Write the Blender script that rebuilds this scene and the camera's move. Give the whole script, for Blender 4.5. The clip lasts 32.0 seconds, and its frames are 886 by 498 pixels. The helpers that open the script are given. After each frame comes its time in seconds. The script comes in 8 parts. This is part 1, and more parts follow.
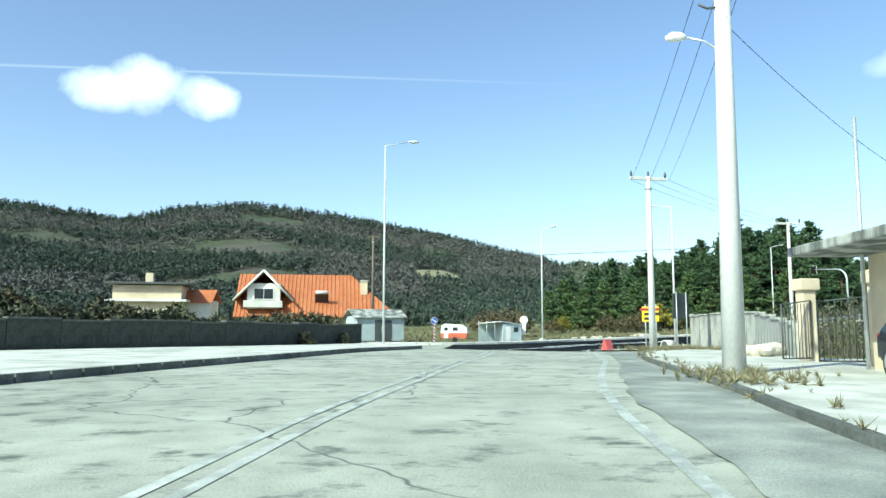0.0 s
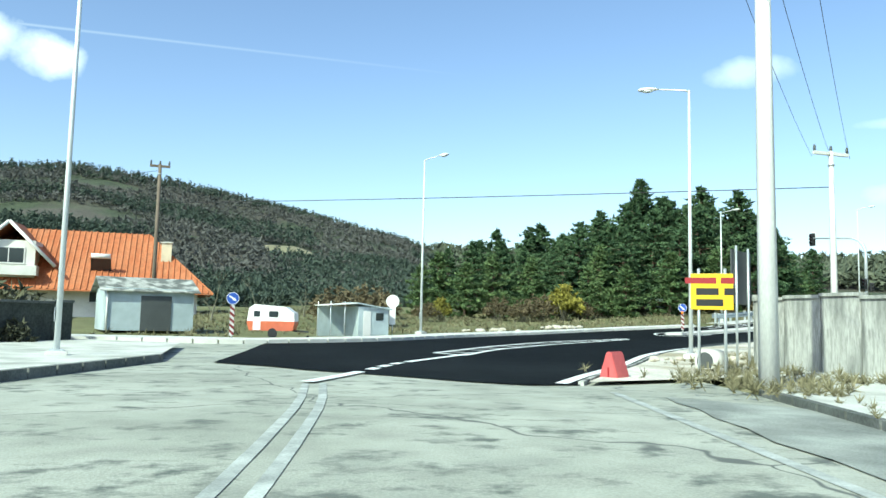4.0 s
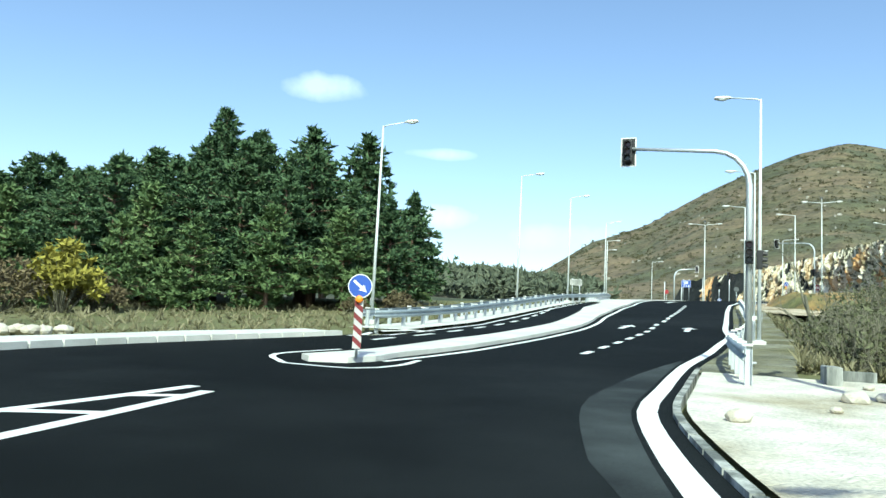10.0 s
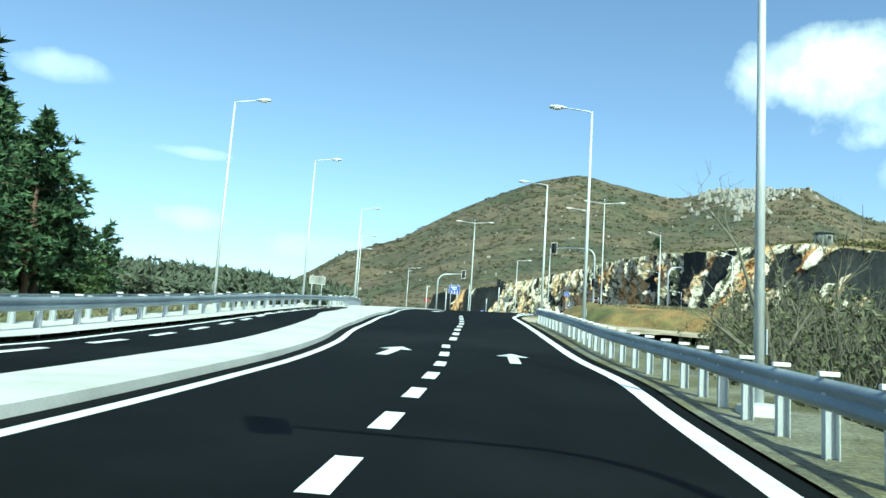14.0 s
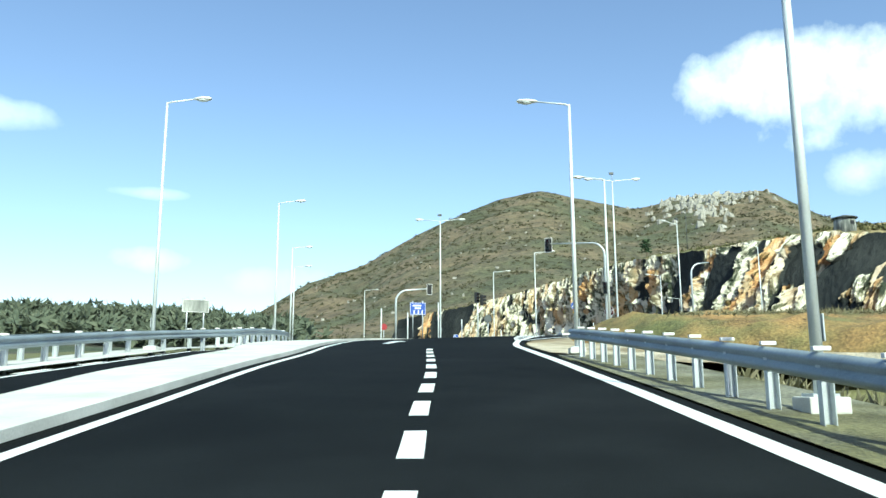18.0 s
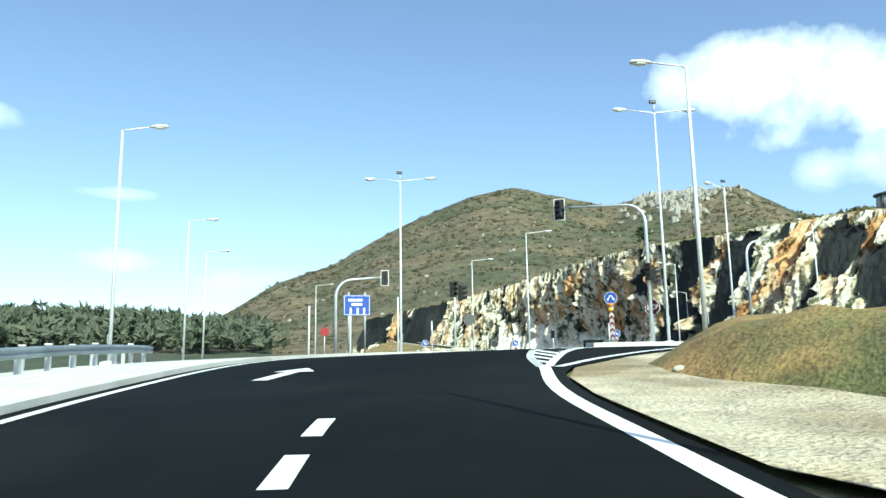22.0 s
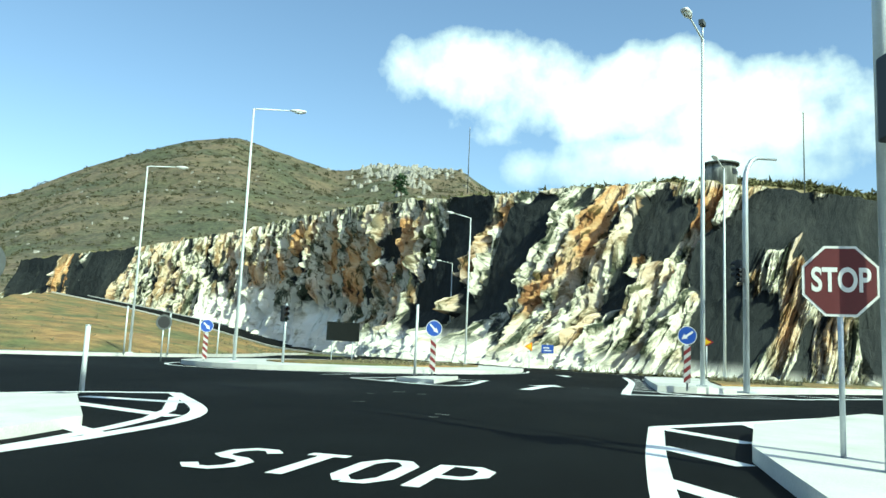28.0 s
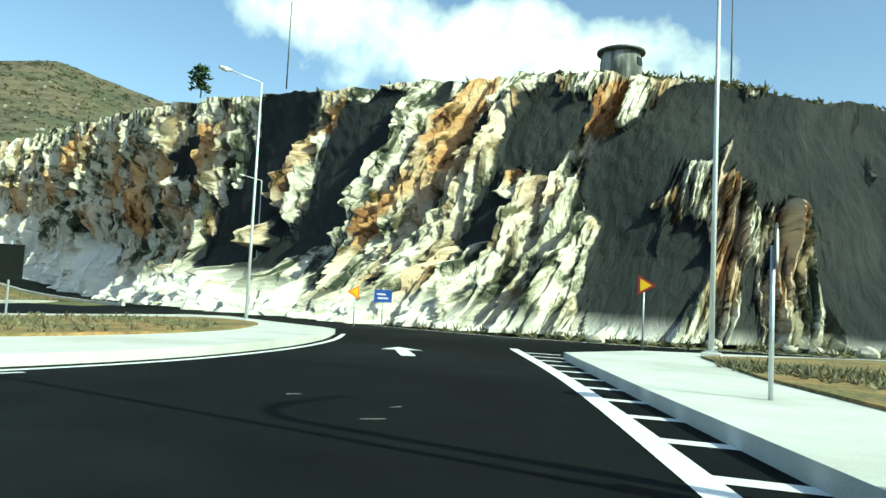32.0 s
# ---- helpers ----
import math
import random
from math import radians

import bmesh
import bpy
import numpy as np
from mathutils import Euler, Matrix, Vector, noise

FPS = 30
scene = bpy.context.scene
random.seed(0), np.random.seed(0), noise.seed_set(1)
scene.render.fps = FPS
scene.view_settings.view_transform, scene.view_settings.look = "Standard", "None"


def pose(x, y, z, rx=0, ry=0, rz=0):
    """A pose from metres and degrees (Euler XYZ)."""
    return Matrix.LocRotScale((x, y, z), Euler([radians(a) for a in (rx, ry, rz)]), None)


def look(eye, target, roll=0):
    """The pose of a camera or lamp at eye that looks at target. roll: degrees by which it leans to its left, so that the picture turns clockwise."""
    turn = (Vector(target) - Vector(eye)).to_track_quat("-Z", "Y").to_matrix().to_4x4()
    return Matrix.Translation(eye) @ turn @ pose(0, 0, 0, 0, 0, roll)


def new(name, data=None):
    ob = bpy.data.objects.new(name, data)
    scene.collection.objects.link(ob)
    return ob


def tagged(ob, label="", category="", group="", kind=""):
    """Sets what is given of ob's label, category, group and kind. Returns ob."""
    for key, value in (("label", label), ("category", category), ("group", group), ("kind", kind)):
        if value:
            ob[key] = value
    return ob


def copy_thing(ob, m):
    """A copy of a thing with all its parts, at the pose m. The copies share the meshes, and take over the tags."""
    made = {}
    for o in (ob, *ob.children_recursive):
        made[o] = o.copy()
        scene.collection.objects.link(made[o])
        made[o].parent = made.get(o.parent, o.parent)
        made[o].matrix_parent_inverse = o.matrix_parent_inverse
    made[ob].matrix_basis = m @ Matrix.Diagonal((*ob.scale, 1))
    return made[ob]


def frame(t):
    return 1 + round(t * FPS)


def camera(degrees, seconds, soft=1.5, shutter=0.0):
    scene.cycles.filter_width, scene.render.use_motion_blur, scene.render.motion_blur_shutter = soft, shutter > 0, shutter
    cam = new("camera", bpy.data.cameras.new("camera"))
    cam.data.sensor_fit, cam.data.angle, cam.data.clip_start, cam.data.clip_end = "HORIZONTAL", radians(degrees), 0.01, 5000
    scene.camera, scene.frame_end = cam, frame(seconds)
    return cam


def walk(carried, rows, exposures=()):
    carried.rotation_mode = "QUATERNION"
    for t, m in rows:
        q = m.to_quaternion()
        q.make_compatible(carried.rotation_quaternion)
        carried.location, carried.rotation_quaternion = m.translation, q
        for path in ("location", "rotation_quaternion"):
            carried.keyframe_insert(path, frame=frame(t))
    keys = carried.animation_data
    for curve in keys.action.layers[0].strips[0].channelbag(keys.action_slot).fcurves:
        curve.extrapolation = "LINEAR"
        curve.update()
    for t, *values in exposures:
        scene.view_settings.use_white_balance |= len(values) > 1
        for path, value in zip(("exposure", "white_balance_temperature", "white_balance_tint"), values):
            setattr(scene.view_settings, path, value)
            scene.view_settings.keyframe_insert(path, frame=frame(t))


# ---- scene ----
cam = camera(60.40, 32.0)
PATH = [
    (0.0, pose(-0.000, 0.000, 1.252, 96.40, -0.13, 0.00)),
    (0.5, pose(0.089, 3.593, 1.345, 96.10, -0.25, -1.10)),
    (1.0, pose(0.233, 7.124, 1.430, 95.75, -0.55, -2.34)),
    (1.5, pose(0.472, 10.535, 1.500, 95.62, -0.74, -3.50)),
    (2.0, pose(0.748, 13.883, 1.552, 95.61, -0.69, -4.72)),
    (2.5, pose(1.081, 17.209, 1.583, 95.32, -0.82, -6.08)),
    (3.0, pose(1.483, 20.462, 1.600, 95.29, -0.98, -7.48)),
    (3.5, pose(1.937, 23.556, 1.613, 95.35, -1.17, -8.78)),
    (5.5, pose(2.753, 35.488, 1.724, 94.73, -0.65, -18.21)),
    (6.0, pose(3.736, 38.112, 1.705, 94.77, -0.60, -20.26)),
    (6.5, pose(4.663, 40.554, 1.663, 94.43, -1.83, -22.54)),
    (7.0, pose(5.642, 42.829, 1.609, 94.69, -1.88, -24.71)),
    (7.5, pose(6.766, 45.282, 1.559, 94.52, -1.86, -27.38)),
    (8.0, pose(8.276, 47.904, 1.565, 95.20, -1.91, -30.00)),
    (8.5, pose(9.982, 50.428, 1.598, 95.49, -2.22, -32.58)),
    (9.0, pose(11.838, 52.832, 1.641, 95.81, -2.37, -35.66)),
    (9.5, pose(13.767, 55.115, 1.690, 96.13, -2.54, -39.05)),
    (10.0, pose(15.681, 57.246, 1.732, 96.24, -3.00, -42.90)),
    (10.5, pose(17.450, 59.038, 1.763, 96.63, -3.53, -46.07)),
    (11.0, pose(19.363, 60.615, 1.794, 97.05, -4.03, -49.23)),
    (11.5, pose(21.416, 62.132, 1.854, 97.50, -4.08, -52.19)),
    (12.0, pose(23.347, 63.524, 1.925, 98.10, -4.10, -54.51)),
    (12.5, pose(25.441, 64.960, 2.016, 98.26, -4.12, -56.76)),
    (13.0, pose(27.794, 66.487, 2.130, 97.94, -4.28, -58.88)),
    (13.5, pose(30.256, 67.895, 2.260, 97.99, -4.16, -60.36)),
    (14.0, pose(32.723, 69.189, 2.403, 98.10, -3.85, -61.54)),
    (14.5, pose(35.194, 70.446, 2.567, 98.24, -3.54, -62.51)),
    (15.0, pose(37.716, 71.749, 2.737, 98.37, -3.26, -63.09)),
    (15.5, pose(40.219, 73.048, 2.939, 98.96, -3.10, -63.40)),
    (17.5, pose(48.810, 77.563, 3.643, 99.81, -0.26, -63.48)),
    (18.0, pose(51.047, 78.632, 3.857, 100.02, 0.16, -63.66)),
    (18.5, pose(53.268, 79.671, 4.062, 99.98, 0.70, -63.80)),
    (19.0, pose(55.465, 80.709, 4.285, 100.01, 1.15, -64.04)),
    (19.5, pose(57.660, 81.729, 4.514, 100.16, 1.47, -64.28)),
    (20.0, pose(59.831, 82.727, 4.732, 100.11, 1.15, -64.61)),
    (20.5, pose(62.065, 83.736, 4.962, 100.14, 1.07, -64.90)),
    (21.0, pose(64.339, 84.756, 5.195, 100.15, 0.92, -65.16)),
    (21.5, pose(66.600, 85.728, 5.417, 100.02, 0.83, -65.42)),
    (22.0, pose(68.857, 86.703, 5.632, 99.92, 0.88, -65.63)),
    (22.5, pose(71.161, 87.675, 5.837, 99.89, 1.03, -65.76)),
    (23.0, pose(73.602, 88.712, 6.041, 99.91, 1.27, -66.01)),
    (23.5, pose(76.090, 89.705, 6.244, 99.97, 1.46, -66.10)),
    (24.0, pose(78.610, 90.727, 6.455, 100.05, 1.23, -66.24)),
    (24.5, pose(81.019, 91.669, 6.678, 100.26, 0.39, -66.35)),
    (26.5, pose(90.353, 95.105, 7.639, 100.38, -1.07, -74.84)),
    (27.0, pose(93.441, 95.900, 7.887, 99.79, -1.55, -79.09)),
    (27.5, pose(96.582, 96.453, 8.096, 98.53, -2.44, -83.63)),
    (28.0, pose(99.578, 96.643, 8.244, 97.57, -2.55, -87.35)),
    (28.5, pose(102.528, 96.575, 8.344, 97.14, -2.52, -91.30)),
    (29.0, pose(105.270, 96.317, 8.402, 96.47, -2.46, -93.74)),
    (29.5, pose(107.947, 96.052, 8.423, 95.88, -2.91, -95.30)),
    (30.0, pose(110.520, 95.753, 8.406, 94.51, -3.08, -96.32)),
    (30.5, pose(113.184, 95.437, 8.372, 94.62, -2.88, -97.55)),
    (31.0, pose(115.684, 95.049, 8.350, 94.45, -2.81, -98.18)),
    (31.5, pose(118.251, 94.656, 8.379, 95.11, -2.80, -98.40)),
    (32.0, pose(120.677, 94.145, 8.401, 94.18, -2.77, -98.80)),
]
walk(cam, PATH, [(0.0, 0.58, 6250, -17), (10.0, 0.58, 6250, -17), (12.0, 0.50, 5950, -26), (15.5, 0.46, 5950, -28), (17.5, 0.58, 6250, -17), (24.5, 0.58, 6250, -17), (27.5, 0.50, 6300, -26), (30.0, 0.47, 6500, -29), (32.0, 0.47, 6550, -30)])

# ---- light ----
SUN_AZ, SUN_EL = 224.0, 40.0
world = bpy.data.worlds.new("sky")
scene.world = world
world.use_nodes = True
wn, wl = world.node_tree.nodes, world.node_tree.links
wn.clear()


def wnode(kind, **inputs):
    n = wn.new(kind)
    for k, v in inputs.items():
        n.inputs[int(k[1:])].default_value = v
    return n


def wmath(op, a, b=None):
    n = wn.new("ShaderNodeMath")
    n.operation = op
    for i, v in enumerate((a, b)):
        if v is None:
            continue
        if isinstance(v, (int, float)):
            n.inputs[i].default_value = v
        else:
            wl.new(v, n.inputs[i])
    return n.outputs[0]


def wdot(vec, axis):
    n = wn.new("ShaderNodeVectorMath")
    n.operation = "DOT_PRODUCT"
    wl.new(vec, n.inputs[0])
    n.inputs[1].default_value = axis
    return n.outputs["Value"]


sky = wn.new("ShaderNodeTexSky")
sky.sky_type = "NISHITA"
sky.sun_disc = False
sky.sun_elevation = radians(SUN_EL)
sky.sun_rotation = radians(SUN_AZ)
sky.altitude = 700
sky.air_density, sky.dust_density, sky.ozone_density = 1.0, 1.8, 1.6
coord = wn.new("ShaderNodeTexCoord")
way = coord.outputs["Generated"]
puff = wn.new("ShaderNodeTexNoise")
puff.inputs["Scale"].default_value = 14.0
puff.inputs["Detail"].default_value = 7.0
puff.inputs["Roughness"].default_value = 0.55
wl.new(way, puff.inputs["Vector"])
rough = wmath("MULTIPLY", wmath("SUBTRACT", puff.outputs[0], 0.5), 2.6)
mask = None
# bearing, height, half width, half height, density
for az, el, hw, hh, dens in ((89.5, 20.6, 7.5, 3.2, 1.0), (99.0, 19.0, 11.5, 3.9, 1.0), (109.0, 17.0, 9.5, 4.4, 1.0), (104.0, 14.2, 12.0, 2.6, 0.9), (-24.6, 16.5, 2.9, 1.6, 1.0), (-21.6, 17.1, 2.9, 2.1, 1.0), (-18.2, 16.7, 2.9, 1.6, 1.0), (42.3, 8.7, 3.4, 1.0, 0.9),
                             (33.0, 17.5, 3.2, 1.1, 0.4), (42.0, 13.3, 2.8, 0.5, 0.35), (52.0, 7.4, 4.4, 1.2, 0.5)):
    b, e = radians(az), radians(el)
    fwd = (math.sin(b) * math.cos(e), math.cos(b) * math.cos(e), math.sin(e))
    right = (math.cos(b), -math.sin(b), 0.0)
    up = (-math.sin(b) * math.sin(e), -math.cos(b) * math.sin(e), math.cos(e))
    u = wmath("DIVIDE", wdot(way, right), math.tan(radians(hw)))
    v = wmath("DIVIDE", wdot(way, up), math.tan(radians(hh)))
    r2 = wmath("ADD", wmath("MULTIPLY", u, u), wmath("MULTIPLY", v, v))
    front = wmath("GREATER_THAN", wdot(way, fwd), 0.3)
    m = wmath("ADD", wmath("SUBTRACT", 1.0, r2), rough)
    m = wmath("MULTIPLY", wmath("MULTIPLY", m, 0.95), dens)
    n = wn.new("ShaderNodeClamp")
    wl.new(m, n.inputs[0])
    n.inputs[2].default_value = dens
    m = wmath("MULTIPLY", n.outputs[0], front)
    mask = m if mask is None else wmath("MAXIMUM", mask, m)
# a thin vapour trail
TRAIL_N = (-0.0320, 0.3236, -0.9456)
trail = wmath("ABSOLUTE", wdot(way, TRAIL_N))
trail = wmath("MULTIPLY", wmath("SUBTRACT", 1.0, wmath("DIVIDE", trail, 0.0022)), 0.2)
fade = wn.new("ShaderNodeMapRange")
wl.new(wdot(way, (1.0, 0.0, 0.0)), fade.inputs[0])
fade.inputs[1].default_value, fade.inputs[2].default_value, fade.inputs[3].default_value, fade.inputs[4].default_value = -0.35, 0.2, 1.0, 0.0
ahead = wmath("GREATER_THAN", wdot(way, (0.0, 1.0, 0.0)), 0.2)
n = wn.new("ShaderNodeClamp")
wl.new(wmath("MULTIPLY", wmath("MULTIPLY", trail, fade.outputs[0]), ahead), n.inputs[0])
mask = wmath("MAXIMUM", mask, n.outputs[0])
thin = wn.new("ShaderNodeTexNoise")
thin.inputs["Scale"].default_value = 5.0
thin.inputs["Detail"].default_value = 5.0
wl.new(way, thin.inputs["Vector"])
mix = wn.new("ShaderNodeMix")
mix.data_type = "RGBA"
wl.new(mask, mix.inputs[0])
SKY_GAIN = wn.new("ShaderNodeMix")
SKY_GAIN.data_type = "RGBA"
SKY_GAIN.blend_type = "MULTIPLY"
SKY_GAIN.inputs[0].default_value = 1.0
SKY_GAIN.inputs[7].default_value = (1.14, 1.0, 1.1, 1)
wl.new(sky.outputs[0], SKY_GAIN.inputs[6])
wl.new(SKY_GAIN.outputs[2], mix.inputs[6])
shade = wn.new("ShaderNodeMapRange")
lift = wmath("ADD", wmath("MULTIPLY", wdot(way, (0.0, 0.0, 1.0)), 2.6), wmath("SUBTRACT", thin.outputs[0], 1.18))
wl.new(lift, shade.inputs[0])
shade.inputs[1].default_value, shade.inputs[2].default_value = -0.12, 0.12
shade.inputs[3].default_value, shade.inputs[4].default_value = 0.45, 1.0
cloud_col = wn.new("ShaderNodeMix")
cloud_col.data_type = "RGBA"
wl.new(shade.outputs[0], cloud_col.inputs[0])
cloud_col.inputs[6].default_value = (3.9, 4.2, 4.3, 1)
cloud_col.inputs[7].default_value = (7.6, 7.7, 7.6, 1)
wl.new(cloud_col.outputs[2], mix.inputs[7])
bg = wn.new("ShaderNodeBackground")
bg.inputs[1].default_value = 0.15
wl.new(mix.outputs[2], bg.inputs[0])
wout = wn.new("ShaderNodeOutputWorld")
wl.new(bg.outputs[0], wout.inputs[0])

sun = new("sun", bpy.data.lights.new("sun", "SUN"))
sun.data.energy, sun.data.angle, sun.data.color = 4.4, radians(0.55), (1.0, 0.95, 0.86)
_b, _e = radians(SUN_AZ), radians(SUN_EL)
sun.matrix_world = look((0, 0, 0), (-math.sin(_b) * math.cos(_e), -math.cos(_b) * math.cos(_e), -math.sin(_e)))

# ---- materials ----


def material(name, base, rough=0.8, metal=0.0, vary=0.25, scale=2.0, fine=30.0, bump=0.2, second=None, where=0.5, soft=0.12, patch=0.35, spec=0.5, coords="Object", random_tint=0.0, stretch=(1, 1, 1), bump_dist=0.02):
    """A surface with patches of a second colour, fine grain and relief. scale and fine: per metre."""
    m = bpy.data.materials.new(name)
    m.use_nodes = True
    nt = m.node_tree
    n, l = nt.nodes, nt.links
    bsdf = n["Principled BSDF"]
    tc = n.new("ShaderNodeTexCoord")
    mp = n.new("ShaderNodeMapping")
    mp.inputs["Scale"].default_value = stretch
    l.new(tc.outputs[coords], mp.inputs[0])
    big = n.new("ShaderNodeTexNoise")
    big.inputs["Scale"].default_value = patch
    big.inputs["Detail"].default_value = 6
    mid = n.new("ShaderNodeTexNoise")
    mid.inputs["Scale"].default_value = scale
    mid.inputs["Detail"].default_value = 5
    small = n.new("ShaderNodeTexNoise")
    small.inputs["Scale"].default_value = fine
    small.inputs["Detail"].default_value = 3
    for t in (big, mid, small):
        l.new(mp.outputs[0], t.inputs["Vector"])
    c0 = n.new("ShaderNodeMix")
    c0.data_type = "RGBA"
    ramp = n.new("ShaderNodeMapRange")
    ramp.inputs[1].default_value, ramp.inputs[2].default_value = where - soft, where + soft
    l.new(big.outputs[0], ramp.inputs[0])
    l.new(ramp.outputs[0], c0.inputs[0])
    c0.inputs[6].default_value = (*base, 1)
    c0.inputs[7].default_value = (*(second or tuple(v * 0.8 for v in base)), 1)
    val = n.new("ShaderNodeMath")
    val.operation = "ADD"
    l.new(mid.outputs[0], val.inputs[0])
    l.new(small.outputs[0], val.inputs[1])
    amp = n.new("ShaderNodeMapRange")
    amp.inputs[1].default_value, amp.inputs[2].default_value = 0.7, 1.3
    amp.inputs[3].default_value, amp.inputs[4].default_value = 1 - vary, 1 + vary
    l.new(val.outputs[0], amp.inputs[0])
    scale_in = amp.outputs[0]
    if random_tint:
        info = n.new("ShaderNodeObjectInfo")
        rr = n.new("ShaderNodeMapRange")
        rr.inputs[3].default_value, rr.inputs[4].default_value = 1 - random_tint, 1 + random_tint
        l.new(info.outputs["Random"], rr.inputs[0])
        mm = n.new("ShaderNodeMath")
        mm.operation = "MULTIPLY"
        l.new(scale_in, mm.inputs[0])
        l.new(rr.outputs[0], mm.inputs[1])
        scale_in = mm.outputs[0]
    mul = n.new("ShaderNodeVectorMath")
    mul.operation = "SCALE"
    l.new(c0.outputs[2], mul.inputs[0])
    l.new(scale_in, mul.inputs["Scale"])
    l.new(mul.outputs[0], bsdf.inputs["Base Color"])
    bsdf.inputs["Roughness"].default_value = rough
    bsdf.inputs["Metallic"].default_value = metal
    bsdf.inputs["Specular IOR Level"].default_value = spec
    if bump:
        bp = n.new("ShaderNodeBump")
        bp.inputs["Strength"].default_value = bump
        bp.inputs["Distance"].default_value = bump_dist
        l.new(val.outputs[0], bp.inputs["Height"])
        l.new(bp.outputs[0], bsdf.inputs["Normal"])
    return m


def old_asphalt():
    """Pale worn asphalt with dark worn flecks, cracks and a few tar seams."""
    m = material("worn_asphalt", (0.375, 0.39, 0.335), 0.9, vary=0.22, scale=1.6, fine=45, bump=0.4, second=(0.28, 0.295, 0.25), patch=0.22, where=0.55, soft=0.12, spec=0.3)
    n, l = m.node_tree.nodes, m.node_tree.links
    bsdf = n["Principled BSDF"]
    col = bsdf.inputs["Base Color"].links[0].from_socket
    tc = n.new("ShaderNodeTexCoord")

    def layer(col, shape, lo, hi, dark):
        r = n.new("ShaderNodeMapRange")
        r.inputs[1].default_value, r.inputs[2].default_value = lo, hi
        l.new(shape, r.inputs[0])
        mx = n.new("ShaderNodeMix")
        mx.data_type = "RGBA"
        l.new(r.outputs[0], mx.inputs[0])
        l.new(col, mx.inputs[6])
        mx.inputs[7].default_value = (*dark, 1)
        return mx.outputs[2]

    def wave(stretch, scale, detail, rough):
        mp = n.new("ShaderNodeMapping")
        mp.inputs["Scale"].default_value = stretch
        l.new(tc.outputs["Object"], mp.inputs[0])
        t = n.new("ShaderNodeTexNoise")
        t.inputs["Scale"].default_value, t.inputs["Detail"].default_value, t.inputs["Roughness"].default_value = scale, detail, rough
        l.new(mp.outputs[0], t.inputs["Vector"])
        return t.outputs[0], mp

    flecks, _ = wave((1.0, 1.3, 1), 1.4, 7, 0.66)
    col = layer(col, flecks, 0.54, 0.66, (0.12, 0.135, 0.12))
    broad, _ = wave((0.3, 0.5, 1), 0.5, 4, 0.5)
    col = layer(col, broad, 0.6, 0.72, (0.17, 0.185, 0.165))
    warp, mp = wave((1, 1, 1), 0.9, 3, 0.5)
    vo = n.new("ShaderNodeTexVoronoi")
    vo.feature = "DISTANCE_TO_EDGE"
    vo.inputs["Scale"].default_value = 0.13
    bend_v = n.new("ShaderNodeVectorMath")
    bend_v.operation = "ADD"
    wv = n.new("ShaderNodeTexNoise")
    wv.inputs["Scale"].default_value = 0.8
    l.new(mp.outputs[0], wv.inputs["Vector"])
    l.new(mp.outputs[0], bend_v.inputs[0])
    l.new(wv.outputs["Color"], bend_v.inputs[1])
    l.new(bend_v.outputs[0], vo.inputs["Vector"])
    col = layer(col, vo.outputs["Distance"], 0.0035, 0.001, (0.12, 0.13, 0.12))
    l.new(col, bsdf.inputs["Base Color"])
    return m


M_ASPHALT = material("new_asphalt", (0.0050, 0.0063, 0.0062), 0.85, vary=0.4, scale=0.8, fine=60, bump=0.3, second=(0.011, 0.013, 0.0135), patch=0.12, where=0.56, soft=0.1, spec=0.075)
M_OLD = old_asphalt()
M_MOUND = material("tan_dry_grass_slope", (0.30, 0.185, 0.07), 0.95, vary=0.55, scale=0.8, fine=9, bump=0.9, second=(0.12, 0.125, 0.045), patch=0.3, where=0.5, bump_dist=0.08)
M_MARK = material("road_marking_paint", (0.80, 0.82, 0.80), 0.6, vary=0.10, scale=3, fine=50, bump=0.1, second=(0.66, 0.68, 0.66), patch=1.2, where=0.68)
M_MARK_OLD = material("faded_marking_paint", (0.45, 0.48, 0.45), 0.8, vary=0.25, scale=4, fine=40, bump=0.1, second=(0.29, 0.31, 0.29), patch=2.2, where=0.48)
M_CONCRETE = material("pale_concrete", (0.60, 0.60, 0.56), 0.85, vary=0.12, scale=1.5, fine=40, bump=0.2, second=(0.48, 0.48, 0.44), patch=0.5, where=0.58)
M_GREYCON = material("weathered_concrete", (0.40, 0.41, 0.38), 0.9, vary=0.35, scale=1.2, fine=25, bump=0.3, second=(0.12, 0.13, 0.12), patch=1.6, where=0.5, soft=0.08, stretch=(1, 1, 0.18))
M_PAVE = material("dusty_paving", (0.55, 0.56, 0.51), 0.9, vary=0.2, scale=1.6, fine=30, bump=0.4, second=(0.33, 0.34, 0.30), patch=0.7, where=0.56)
M_PALESOIL = material("pale_gravel_soil", (0.62, 0.60, 0.52), 0.95, vary=0.3, scale=1.3, fine=18, bump=0.8, second=(0.36, 0.32, 0.22), patch=0.35, where=0.55, bump_dist=0.05)
M_FORKSOIL = material("tan_gravel_soil", (0.50, 0.44, 0.32), 0.95, vary=0.4, scale=0.9, fine=12, bump=1.0, second=(0.27, 0.21, 0.12), patch=0.28, where=0.52, soft=0.1, bump_dist=0.08)
M_VERGE = material("grey_tan_gravel", (0.19, 0.19, 0.14), 0.95, vary=0.5, scale=1.1, fine=14, bump=0.9, second=(0.13, 0.125, 0.06), patch=0.45, where=0.5, bump_dist=0.05)
